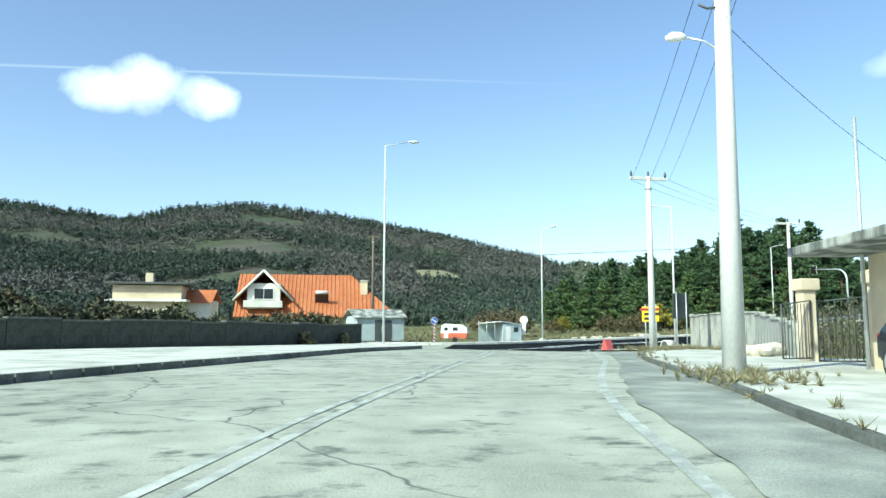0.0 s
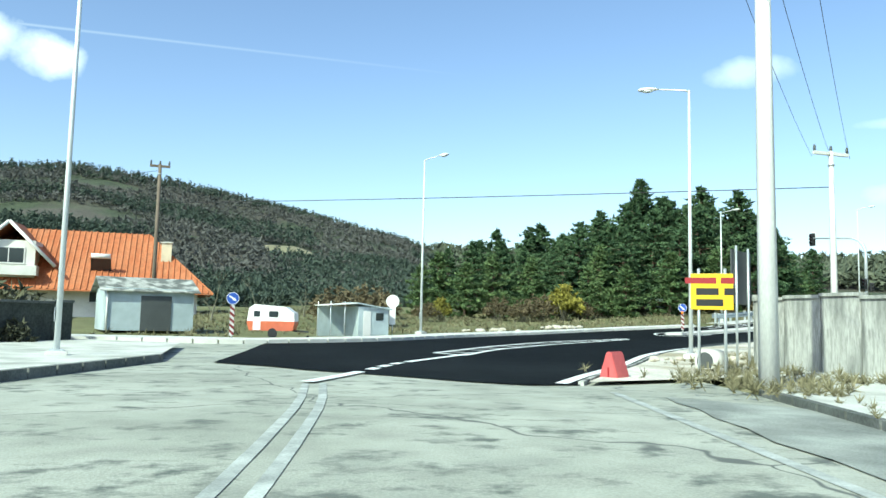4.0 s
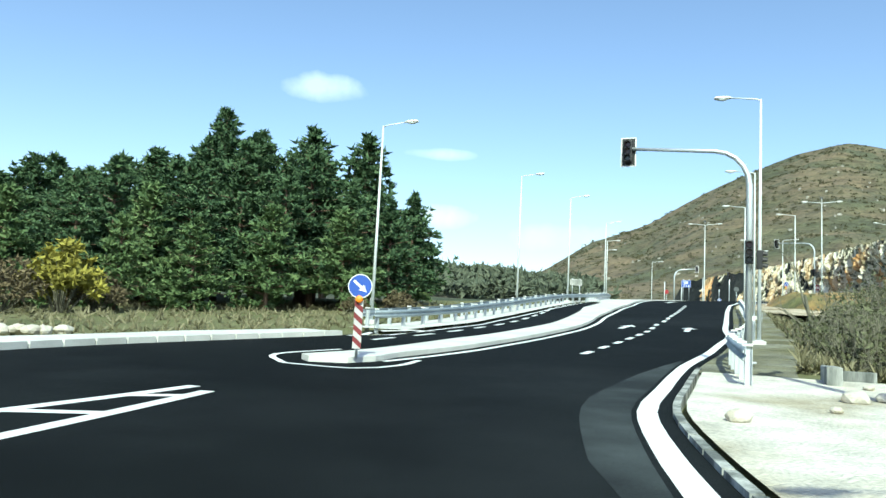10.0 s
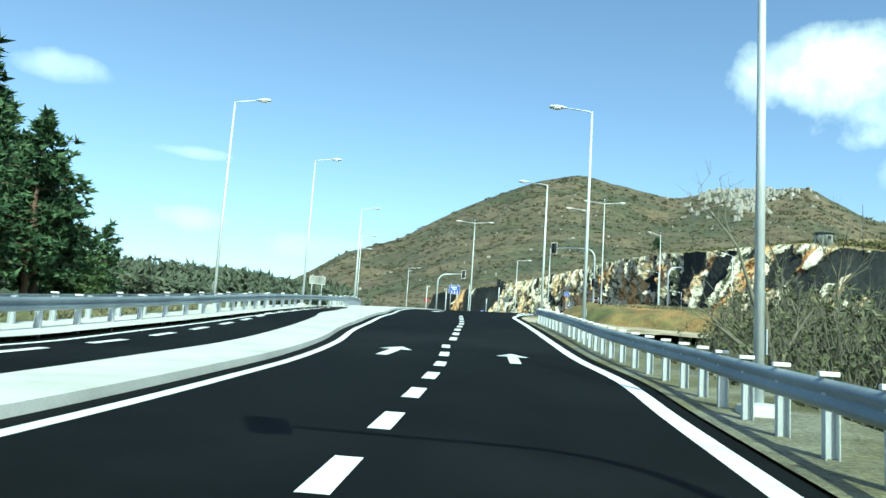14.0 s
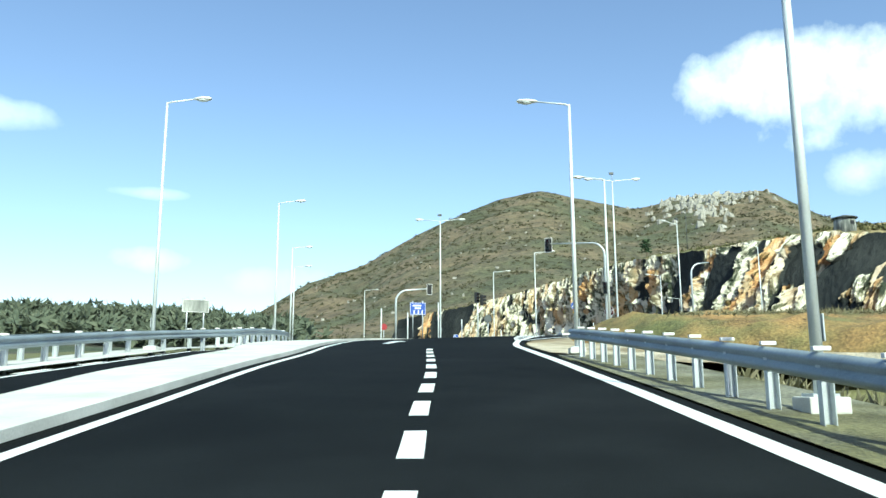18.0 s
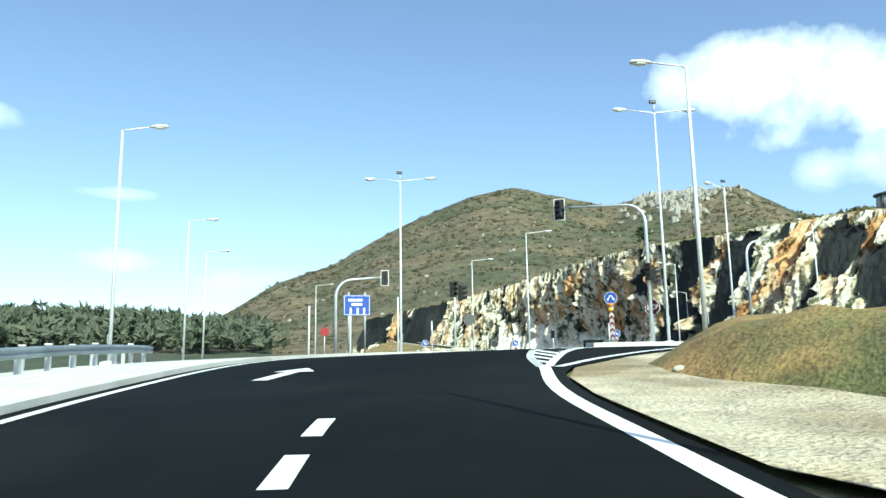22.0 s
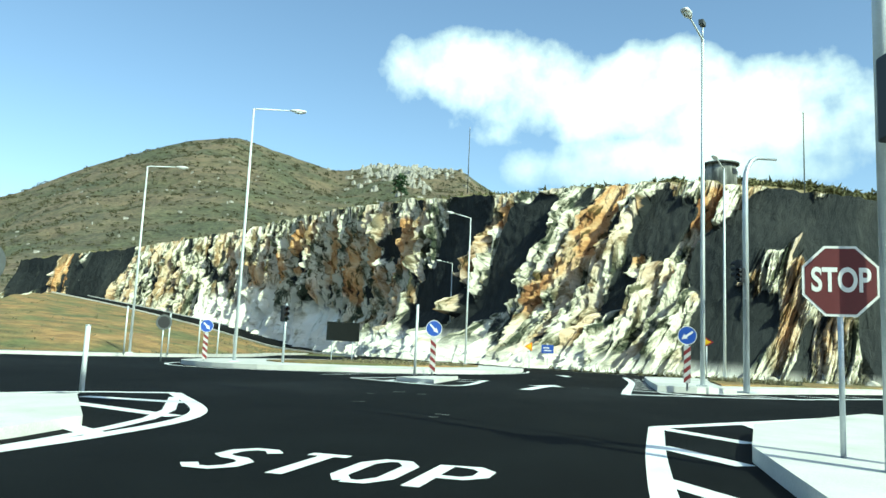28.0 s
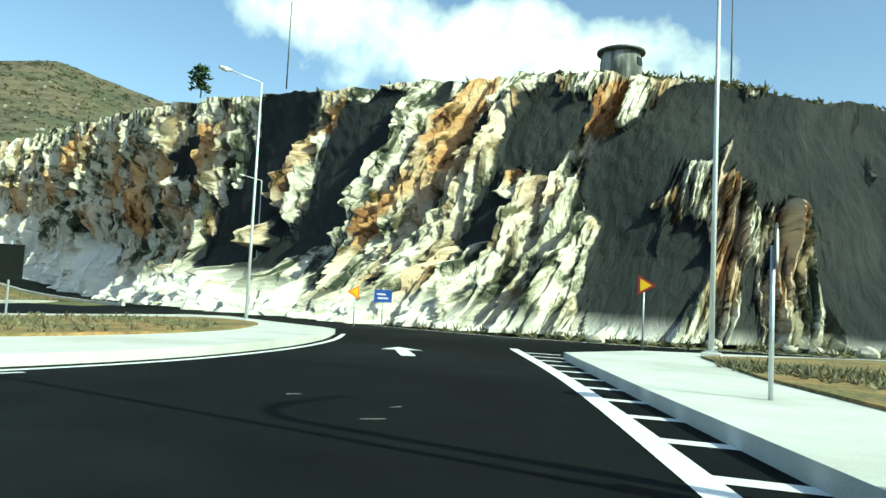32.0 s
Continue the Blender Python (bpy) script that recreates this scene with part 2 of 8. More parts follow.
M_PATCH = material("grey_asphalt_strip", (0.042, 0.05, 0.05), 0.85, vary=0.4, scale=1.2, fine=50, bump=0.3, second=(0.012, 0.015, 0.015), patch=0.4, where=0.52, spec=0.2)
M_GRASS = material("dry_grass_ground", (0.155, 0.155, 0.068), 0.95, vary=0.35, scale=1.2, fine=16, bump=0.8, second=(0.11, 0.12, 0.045), patch=0.15, where=0.52, bump_dist=0.06)
M_STEEL = material("galvanised_steel", (0.62, 0.66, 0.68), 0.42, metal=0.55, vary=0.08, scale=3, fine=40, bump=0.05)
M_LAMPMETAL = material("pale_painted_steel", (0.72, 0.76, 0.76), 0.45, metal=0.2, vary=0.06, scale=2, fine=30, bump=0.03)
M_RAIL = material("guardrail_steel", (0.30, 0.35, 0.38), 0.55, metal=0.4, vary=0.15, scale=2, fine=30, bump=0.08, second=(0.22, 0.26, 0.29))
M_BLACK = material("black_plastic", (0.012, 0.013, 0.014), 0.5, vary=0.1, bump=0.0)
M_DARKMETAL = material("dark_grey_metal", (0.10, 0.11, 0.11), 0.55, metal=0.3, vary=0.1, bump=0.05)
M_WHITE = material("white_paint", (0.80, 0.80, 0.78), 0.5, vary=0.05, bump=0.02)
M_BLUE = material("sign_blue", (0.03, 0.09, 0.42), 0.35, vary=0.05, bump=0.0)
M_RED = material("sign_red", (0.30, 0.02, 0.025), 0.4, vary=0.06, bump=0.0)
M_STRIPERED = material("dull_stripe_red", (0.17, 0.016, 0.02), 0.6, vary=0.15, bump=0.0)
M_STRIPEWHITE = material("dull_stripe_white", (0.5, 0.5, 0.49), 0.6, vary=0.12, bump=0.0)
M_STOPRED = material("dark_sign_red", (0.10, 0.010, 0.013), 0.55, vary=0.08, bump=0.0)
M_DARKBACK = material("matt_dark_panel", (0.012, 0.014, 0.014), 0.95, vary=0.15, bump=0.02, spec=0.1)
M_YELLOW = material("sign_yellow", (0.85, 0.55, 0.02), 0.4, vary=0.05, bump=0.0)
M_ORANGE = material("orange_plastic", (0.9, 0.28, 0.02), 0.35, vary=0.06, bump=0.0)
M_REDPLASTIC = material("faded_red_plastic", (0.45, 0.085, 0.09), 0.5, vary=0.12, scale=5, bump=0.05, second=(0.5, 0.1, 0.1))
# weathered kerb concrete, darkened to include the left kerb's shaded face
M_KERBDARK = material("weathered_shaded_kerb", (0.15, 0.16, 0.15), 0.95, vary=0.35, scale=2, fine=20, bump=0.5, second=(0.09, 0.10, 0.09))
M_POLECON = material("concrete_pole", (0.66, 0.67, 0.64), 0.85, vary=0.12, scale=1.0, fine=30, bump=0.15, second=(0.54, 0.55, 0.52), stretch=(1, 1, 0.3))
M_WOOD = material("weathered_wood", (0.16, 0.13, 0.10), 0.85, vary=0.3, scale=4, fine=40, bump=0.4, stretch=(1, 1, 0.12))
M_ROOF = material("terracotta_tile", (0.42, 0.16, 0.07), 0.8, vary=0.22, scale=2.5, fine=8, bump=0.3, second=(0.38, 0.12, 0.045), patch=0.6)
M_CREAM = material("cream_plaster", (0.68, 0.58, 0.42), 0.85, vary=0.1, bump=0.1)
M_PLASTER = material("white_plaster", (0.74, 0.74, 0.70), 0.85, vary=0.1, bump=0.1)
M_GLASS = material("dark_window_glass", (0.03, 0.04, 0.045), 0.08, vary=0.05, bump=0.0)
M_BARK = material("pine_bark", (0.15, 0.10, 0.07), 0.9, vary=0.3, scale=6, fine=30, bump=0.6, stretch=(1, 1, 0.3))
M_TWIG = material("bare_branch_wood", (0.165, 0.16, 0.115), 0.9, vary=0.3, scale=6, fine=30, bump=0.2)
M_CABLE = material("black_cable", (0.02, 0.02, 0.022), 0.6, vary=0.05, bump=0.0)

# ---- ground shape ----
NODES = ((-0.5, -40, 0.00), (0, 0, 0.00), (0.5, 10.5, 0.25), (1.5, 20.5, 0.35), (2.8, 35.5, 0.47), (5.6, 42.8, 0.36), (10, 50.4, 0.35), (15.7, 57.2, 0.48), (21.4, 62.1, 0.60), (25.5, 65, 0.77), (31, 68.3, 1.05), (36.7, 71.2, 1.42), (42.5, 74.2, 1.86), (47.8, 77.1, 2.30), (54.9, 80.4, 2.97), (62, 83.7, 3.71), (68.9, 86.7, 4.38), (76.1, 89.7, 4.99), (81, 91.7, 5.43), (93.4, 95.9, 6.64), (102.5, 96.6, 7.09), (110.5, 95.8, 7.16), (116, 94.5, 7.22), (122.4, 92, 7.32), (142, 91.6, 7.17), (170, 87, 6.97))
LINE = []
for (xa, ya, za), (xb, yb, zb) in zip(NODES, NODES[1:]):
    k = max(2, int(math.hypot(xb - xa, yb - ya)))
    LINE += [(xa + (xb - xa) * i / k, ya + (yb - ya) * i / k, za + (zb - za) * i / k) for i in range(k)]
LINE = np.array(LINE)


def road_z(x, y):
    """Height of the road's surface, and the distance from its line, at arrays x, y."""
    x, y = np.atleast_1d(np.asarray(x, float)), np.atleast_1d(np.asarray(y, float))
    z, far = np.empty_like(x), np.empty_like(x)
    for i in range(0, len(x), 4000):
        d2 = (x[i:i + 4000, None] - LINE[None, :, 0]) ** 2 + (y[i:i + 4000, None] - LINE[None, :, 1]) ** 2
        w = 1 / (d2 + 1.0) ** 2
        z[i:i + 4000] = (w * LINE[None, :, 2]).sum(1) / w.sum(1)
        far[i:i + 4000] = np.sqrt(d2.min(1))
    return z, far


def gz(x, y):
    return float(road_z(x, y)[0][0])


def curve(points, step=1.0):
    """A smooth line through the points, in steps of about step metres."""
    pts = [np.array(p, float) for p in points]
    pts = [2 * pts[0] - pts[1]] + pts + [2 * pts[-1] - pts[-2]]
    out = []
    for a, b, c, d in zip(pts, pts[1:], pts[2:], pts[3:]):
        k = max(1, int(np.linalg.norm(c - b) / step))
        for i in range(k):
            t = i / k
            out.append(0.5 * (2 * b + (c - a) * t + (2 * a - 5 * b + 4 * c - d) * t * t + (3 * b - a - 3 * c + d) * t ** 3))
    return out + [pts[-2]]


def offset(points, by):
    """The line moved by metres to its left; by may be a function of x."""
    out = []
    for i, p in enumerate(points):
        a, b = points[max(0, i - 1)], points[min(len(points) - 1, i + 1)]
        t = (b - a)[:2] / max(1e-6, np.linalg.norm((b - a)[:2]))
        k = by(p[0]) if callable(by) else by
        out.append(np.array([p[0] - t[1] * k, p[1] + t[0] * k]))
    return out


# ---- builders ----


def thing(name, at=(0, 0, 0), label="", category="", group="", kind="", turn=0.0):
    ob = new(name)
    ob.matrix_world = pose(*at, 0, 0, turn)
    return tagged(ob, label, category, group, kind)


def finish(ob, mat, smooth=False):
    if mat is not None:
        ob.data.materials.append(mat)
    if smooth:
        ob.data.polygons.foreach_set("use_smooth", [True] * len(ob.data.polygons))
    return ob


def part(name, bm, mat, parent=None, label="", smooth=False, at=None):
    """Links a bmesh as one mesh object, under a thing where one is given."""
    me = bpy.data.meshes.new(name)
    bm.to_mesh(me)
    bm.free()
    ob = new(name, me)
    ob.parent = parent
    if at is not None:
        ob.matrix_basis = at
    if label:
        ob["label"] = label
    return finish(ob, mat, smooth)


def raw(name, verts, faces, mat, parent=None, smooth=False):
    me = bpy.data.meshes.new(name)
    me.from_pydata([tuple(map(float, v)) for v in verts], [], faces)
    me.update()
    ob = new(name, me)
    ob.parent = parent
    return finish(ob, mat, smooth)


def box(bm, sx, sy, sz, x=0, y=0, z=0, m=None, bevel=0.0):
    r = bmesh.ops.create_cube(bm, size=1, matrix=(m or Matrix()) @ Matrix.Translation((x, y, z)) @ Matrix.Diagonal((sx, sy, sz, 1)))
    if bevel:
        edges = list({e for v in r["verts"] for e in v.link_edges})
        bmesh.ops.bevel(bm, geom=edges, offset=bevel, segments=2, affect="EDGES", profile=0.6)
    return bm


def boxbm(sx, sy, sz, x=0, y=0, z=0, bevel=0.0):
    return box(bmesh.new(), sx, sy, sz, x, y, z, None, bevel)


def tube(bm, path, radii, sides=10, cap=True):
    """A tube along 3D points with a radius at each."""
    path = [Vector(p) for p in path]
    if isinstance(radii, (int, float)):
        radii = [radii] * len(path)
    rings, nrm = [], None
    for i, p in enumerate(path):
        t = (path[min(i + 1, len(path) - 1)] - path[max(i - 1, 0)]).normalized()
        if nrm is None:
            nrm = t.orthogonal().normalized()
        nrm = (nrm - t * nrm.dot(t)).normalized()
        bi = t.cross(nrm)
        rings.append([bm.verts.new(p + (nrm * math.cos(2 * math.pi * k / sides) + bi * math.sin(2 * math.pi * k / sides)) * radii[i]) for k in range(sides)])
    for a, b in zip(rings, rings[1:]):
        for k in range(sides):
            f = bm.faces.new((a[k], a[(k + 1) % sides], b[(k + 1) % sides], b[k]))
            f.smooth = True
    if cap:
        bm.faces.new(rings[0][::-1])
        bm.faces.new(rings[-1])
    return bm


def disc(bm, r, thick, m, sides=28):
    """A round plate; its face looks along the matrix's -y."""
    bmesh.ops.create_cone(bm, cap_ends=True, segments=sides, radius1=r, radius2=r, depth=thick, matrix=m @ pose(0, 0, 0, 90, 0, 0))
    return bm


def drape(poly, dz, step=2.5):
    """A polygon cut into a grid and laid on the ground, dz above the road's surface."""
    bm = bmesh.new()
    bm.faces.new([bm.verts.new((p[0], p[1], 0)) for p in poly])
    for axis in (0, 1):
        lo, hi = min(p[axis] for p in poly), max(p[axis] for p in poly)
        k = int((hi - lo) / step)
        for i in range(1, k + 1):
            no = [0, 0, 0]
            no[axis] = 1
            co = [0, 0, 0]
            co[axis] = lo + (hi - lo) * i / (k + 1)
            bmesh.ops.bisect_plane(bm, geom=bm.verts[:] + bm.edges[:] + bm.faces[:], plane_co=co, plane_no=no)
    vs = bm.verts[:]
    z, _ = road_z([v.co.x for v in vs], [v.co.y for v in vs])
    for v, q in zip(vs, z):
        v.co.z = q + dz
    bmesh.ops.triangulate(bm, faces=[f for f in bm.faces if len(f.verts) > 4])
    bmesh.ops.recalc_face_normals(bm, faces=bm.faces[:])
    if sum(f.normal.z for f in bm.faces) < 0:
        bmesh.ops.reverse_faces(bm, faces=bm.faces[:])
    return bm


def ribbon(bm, points, width, dz, start=0.0, end=None):
    """A painted line along ground points."""
    left, right = offset(points, width / 2), offset(points, -width / 2)
    z = road_z([p[0] for p in left + right], [p[1] for p in left + right])[0] + dz
    n = len(points)
    a = [bm.verts.new((p[0], p[1], q)) for p, q in zip(left, z[:n])]
    b = [bm.verts.new((p[0], p[1], q)) for p, q in zip(right, z[n:])]
    for i in range(n - 1):
        bm.faces.new((b[i], b[i + 1], a[i + 1], a[i]))
    return bm


def along(points, a, b):
    """The stretch of a line between a and b metres from its start."""
    out, s = [], 0.0
    for p, q in zip(points, points[1:]):
        d = float(np.linalg.norm((q - p)[:2]))
        for t0 in (a, b):
            pass
        if s + d >= a and s <= b:
            t0, t1 = max(0.0, (a - s) / d), min(1.0, (b - s) / d)
            if not out:
                out.append(p + (q - p) * t0)
            out.append(p + (q - p) * t1)
        s += d
    return out


def length(points):
    return sum(float(np.linalg.norm((q - p)[:2])) for p, q in zip(points, points[1:]))


def slab(name, poly, height, mat, label, kind="structure", step=2.5, sink=0.25):
    """A raised kerbed surface: a draped top with upright sides and a worn edge."""
    bm = drape(poly, height, step)
    rim = [e for e in bm.edges if len(e.link_faces) == 1]
    r = bmesh.ops.extrude_edge_only(bm, edges=rim)
    for v in r["geom"]:
        if isinstance(v, bmesh.types.BMVert):
            v.co.z -= height + sink
    bmesh.ops.recalc_face_normals(bm, faces=bm.faces[:])
    return tagged(part(name, bm, mat), label, "", "", kind)


def kerb_run(name, points, mat, label, width=0.25, height=0.15, dash=1.0):
    """A run of separate kerb stones along a line."""
    run = tagged(new(name), label, "kerb", "", "structure")
    total, s = length(points), 0.0
    while s < total - 0.1:
        seg = along(points, s + 0.012, min(total, s + dash) - 0.012)
        if len(seg) > 1:
            a, b = seg[0], seg[-1]
            t = (b - a) / max(1e-6, np.linalg.norm(b - a))
            nrm = np.array([-t[1], t[0]])
            quad = [a + nrm * width / 2, b + nrm * width / 2, b - nrm * width / 2, a - nrm * width / 2]
            z = road_z([q[0] for q in quad], [q[1] for q in quad])[0]
            vs = [(*q, zz - 0.2) for q, zz in zip(quad, z)] + [(*(q + (np.mean(quad, 0) - q) * 0.06), zz + height) for q, zz in zip(quad, z)]
            raw("kerb_stone", vs, [(0, 1, 5, 4), (1, 2, 6, 5), (2, 3, 7, 6), (3, 0, 4, 7), (4, 5, 6, 7)], mat, run)
        s += dash
    return run

# ---- ground, roads, markings ----
EDGE = curve([(7.5, 41.7), (8.8, 43.9), (11.7, 48.3), (15.3, 54.0), (18.1, 57.3), (19.9, 59.1), (22.2, 61.0), (25.5, 63.4), (28.6, 65.0), (31.2, 66.3), (34.0, 67.6), (36.5, 68.6), (39.0, 69.6), (43.2, 71.4), (47.7, 73.3), (52.05, 75.68), (56.6, 77.95), (60, 79.65), (68.2, 83.75), (76.6, 87.85), (81.9, 90.4), (87.0, 92.2)], 1.0)


def lerp(table, x):
    return float(np.interp(x, [p[0] for p in table], [p[1] for p in table]))


STRAIGHT = [p for p in EDGE if p[0] > 26]
LEFT_LINE = curve([(25.8, 70.9), (28.2, 71.8), (32.0, 73.3), (34.7, 74.5), (38.4, 76.1), (42.1, 77.8), (45.0, 79.2), (50.0, 81.9), (54.7, 84.75), (59.4, 87.3), (66, 91.0), (71.0, 93.6)], 1.0)[:-1] + curve([(72.3, 94.3), (80, 98.6), (88, 102.2), (96, 104.0), (101.5, 103.3), (105.5, 101.6), (110, 101.1), (113.6, 102.2)], 1.0)
MEDIAN_FAR = curve([(26.0, 72.4), (28.5, 73.5), (33.3, 75.9), (36.9, 77.4), (42.1, 79.9), (46.2, 82.0), (52.7, 85.8), (58.3, 89.3), (62, 91.9), (66, 94.1), (70, 96.4)], 1.0)[:-1] + curve([(72.0, 97.5), (80, 103.2), (90, 108.2), (100, 109.8), (108, 108.3), (113.6, 104.0)], 1.0)
FAR_KERB = curve([(-16, 60.5), (-6, 59.8), (-2.2, 59.4), (0.8, 59.9), (5.9, 63.4), (11.7, 69.4), (17.8, 73.7), (22, 76.4), (27, 78.4), (31.5, 79.6)], 1.0)
LEFT_EDGE = curve([(31.5, 79.6), (35.1, 80.8)], 1.0)[:-1] + [p for p in offset(STRAIGHT, lambda x: lerp(((30, 11.0), (38, 11.4), (60, 12.2), (90, 13.5)), x)) if 31.5 < p[0] < 74] + curve([(75.5, 99.6), (86, 106.0), (95, 111.5), (104, 118.5), (112, 128), (118, 140)], 1.0)
CLIFF_KERB = curve([(176, 8), (160, 34), (151.5, 58), (147.5, 70), (149, 77.5), (152.5, 83.5), (159, 88.2), (171, 93.2), (196, 101.5), (216, 114), (236, 136), (250, 168), (272, 212)], 1.5)


def right_drop(x, y):
    """How far the field lies below the embankment on the climbing road's far side."""
    i = np.array([(p[0], p[1]) for p in EDGE])
    d2 = (x[:, None] - i[None, :, 0]) ** 2 + (y[:, None] - i[None, :, 1]) ** 2
    k = d2.argmin(1)
    d = np.sqrt(d2.min(1))
    right = (x - i[k, 0]) * 0.435 - (y - i[k, 1]) * 0.9
    side = np.clip((right - 2.2) / 3.5, 0, 1) * np.clip((26 - d) / 14, 0, 1)
    span = np.clip((x - 36) / 8, 0, 1) * np.clip((76 - x) / 10, 0, 1)
    return 1.1 * side * side * (3 - 2 * side) * span


def terrain_z(x, y):
    z, far = road_z(x, y)
    t = np.clip((far - 16) / 40, 0, 1)
    t = t * t * (3 - 2 * t)
    und = 0.5 * np.sin(x * 0.071 + 1.3) * np.cos(y * 0.063) + 0.25 * np.sin(x * 0.19 + y * 0.13)
    near = np.clip((far - 6) / 8, 0, 1)
    bumps = 0.05 * np.sin(x * 1.7 + y * 0.6) * np.sin(y * 1.3 - x * 0.4)
    return z - 0.14 + t * und + near * bumps - right_drop(x, y)


def axis_steps(lo, hi, step, reach):
    inner = list(np.arange(lo, hi + 0.1, step))
    grow, d, out_hi, out_lo = 1.35, step, [], []
    a = hi
    while a < hi + reach:
        d *= grow
        a += d
        out_hi.append(a)
    d, a = step, lo
    while a > lo - reach:
        d *= grow
        a -= d
        out_lo.append(a)
    return np.array(out_lo[::-1] + inner + out_hi)


gx, gy = axis_steps(-70, 240, 2.0, 3000), axis_steps(-40, 190, 2.0, 3000)
GX, GY = np.meshgrid(gx, gy, indexing="ij")
GZ = terrain_z(GX.ravel(), GY.ravel())
nx, ny = len(gx), len(gy)
verts = np.stack([GX.ravel(), GY.ravel(), GZ], 1)
faces = [(i * ny + j, (i + 1) * ny + j, (i + 1) * ny + j + 1, i * ny + j + 1) for i in range(nx - 1) for j in range(ny - 1)]
ground = tagged(raw("ground", verts, faces, M_GRASS, None, True), "dry grass and soil ground reaching to the hills", "ground", "", "structure")

# worn old road
OLD_LEFT = curve([(-15, -40), (-11.5, -5), (-9.4, 12), (-7.9, 19), (-5.9, 27), (-4.3, 35), (-3.2, 40), (-1.4, 48)], 2.0)
OLD_RIGHT = curve([(3.4, -40), (3.6, -5), (4.3, 8), (5.1, 13), (6.3, 22), (7.3, 28), (8.7, 33), (10.5, 39.2)], 2.0)
old_poly = [tuple(p) for p in OLD_LEFT] + [(-2.6, 56), (-10, 58.5), (-16, 59.5), (-16, 62), (1.0, 60.8), (3.4, 55), (6.0, 50), (9.6, 46), (11.2, 42.5)] + [tuple(p) for p in OLD_RIGHT[::-1]]
tagged(part("road_old", drape(old_poly, -0.03, 3.0), M_OLD), "worn pale grey cracked asphalt road", "road", "", "structure")

# new black asphalt
new_poly = [(0.0, 47.6), (1.5, 46.4), (2.4, 45.2), (3.6, 44.3), (4.6, 43.3), (5.6, 42.2), (6.7, 41.4)] + [tuple(p) for p in offset(EDGE, -0.38)][:-2] + [(87.0, 91.5), (91.2, 91.0), (97.8, 89.15), (103.7, 86.0), (111.7, 79.2), (121, 70), (133, 52), (150, 8)] + \
    [tuple(p) for p in CLIFF_KERB] + [(262, 216), (240, 170), (227, 141), (208, 121), (190, 112), (181, 112), (186, 122), (184, 136), (170, 150), (118, 152)] + [tuple(p) for p in LEFT_EDGE[::-1]] + [tuple(p) for p in FAR_KERB[::-1] if p[0] > 0.3]
tagged(part("road_new", drape(new_poly, 0.0, 2.5), M_ASPHALT), "fresh black asphalt road climbing to the junction", "road", "", "structure")

# older grey asphalt left inside the bend's edge line
inner = [p for p in offset(EDGE, lambda x: lerp(((19, 0.25), (22, 0.8), (27, 1.0), (31, 0.8), (36, 0.25)), x)) if 19.4 < p[0] < 35.8]
outer = [p for p in offset(EDGE, 0.22) if 19.4 < p[0] < 36.4]
tagged(part("asphalt_strip", drape([tuple(p) for p in inner] + [tuple(p) for p in outer[::-1]], 0.006, 1.5), M_PATCH), "strip of older grey asphalt along the bend", "road", "", "structure")

# pale unpaved shoulder on the bend and pavement by the old road
bend = [p for p in EDGE if p[0] < 32.6]
pav = [tuple(p) for p in offset(bend, -0.55)] + [(33.2, 64.0), (34.5, 61.0), (32.5, 58), (28, 53.5), (24, 50.5), (19.5, 48.5), (16, 46.5), (13.5, 43.5)]
tagged(part("pavement_bend", drape(pav, 0.06, 1.8), M_PALESOIL), "pale dusty concrete pavement on the bend", "pavement", "", "structure")
kerb_run("kerb_bend", offset([p for p in EDGE if p[0] < 34], -0.40), M_GREYCON, "concrete kerb stones round the bend", 0.12, 0.065)
old_pav = [tuple(p) for p in OLD_RIGHT if p[1] > -30] + [(12.5, 43.0), (15.0, 45.5), (16.0, 43), (16.6, 39.5), (15.2, 33), (12.6, 26), (20, 22), (20, -30)]
tagged(part("pavement_old_road", drape(old_pav, 0.09, 2.0), M_PAVE), "cracked dusty pavement beside the old road", "pavement", "", "structure")
kerb_run("kerb_old_road", [p for p in OLD_RIGHT if p[1] > 2], M_KERBDARK, "weathered kerb stones with weeds", 0.18, 0.10)
left_pav = [tuple(p) for p in OLD_LEFT if p[1] > -30] + [(-2.0, 55.5), (-5.6, 57), (-8, 52), (-11.6, 43.2), (-18, 33), (-26, 22), (-34, 8), (-40, -30)]
tagged(part("pavement_left", drape(left_pav, 0.16, 2.2), M_PAVE), "wide pale concrete pavement", "pavement", "", "structure")
kerb_run("kerb_left", [p for p in OLD_LEFT if p[1] > 0], M_KERBDARK, "weathered grey concrete kerb stones, shade of the road face painted in", 0.2, 0.165)
far_pav = [tuple(p) for p in offset(FAR_KERB, 0.25)] + [(31, 81.2), (26, 80.2), (17, 75.8), (10.6, 71.6), (5.0, 65.8), (0.2, 62.4), (-16, 63)]
tagged(part("pavement_far", drape(far_pav, 0.12, 2.0), M_CONCRETE), "narrow pale concrete pavement", "pavement", "", "structure")
M_OLDSIDE = material("dirty_road_edge", (0.20, 0.217, 0.20), 0.92, vary=0.35, scale=1.2, fine=40, bump=0.4, second=(0.30, 0.32, 0.29), patch=0.7, where=0.5, soft=0.1, spec=0.3)
side_line = curve([(2.0, -30), (2.2, 0), (2.6, 8), (3.1, 12.5), (3.95, 17), (5.05, 22), (5.95, 26), (6.6, 30), (7.4, 35), (8.4, 39)], 1.0)
side_l = [(p[0] + 0.05 * math.sin(p[1] * 0.9) + 0.05 * math.sin(p[1] * 3.1), p[1]) for p in side_line]
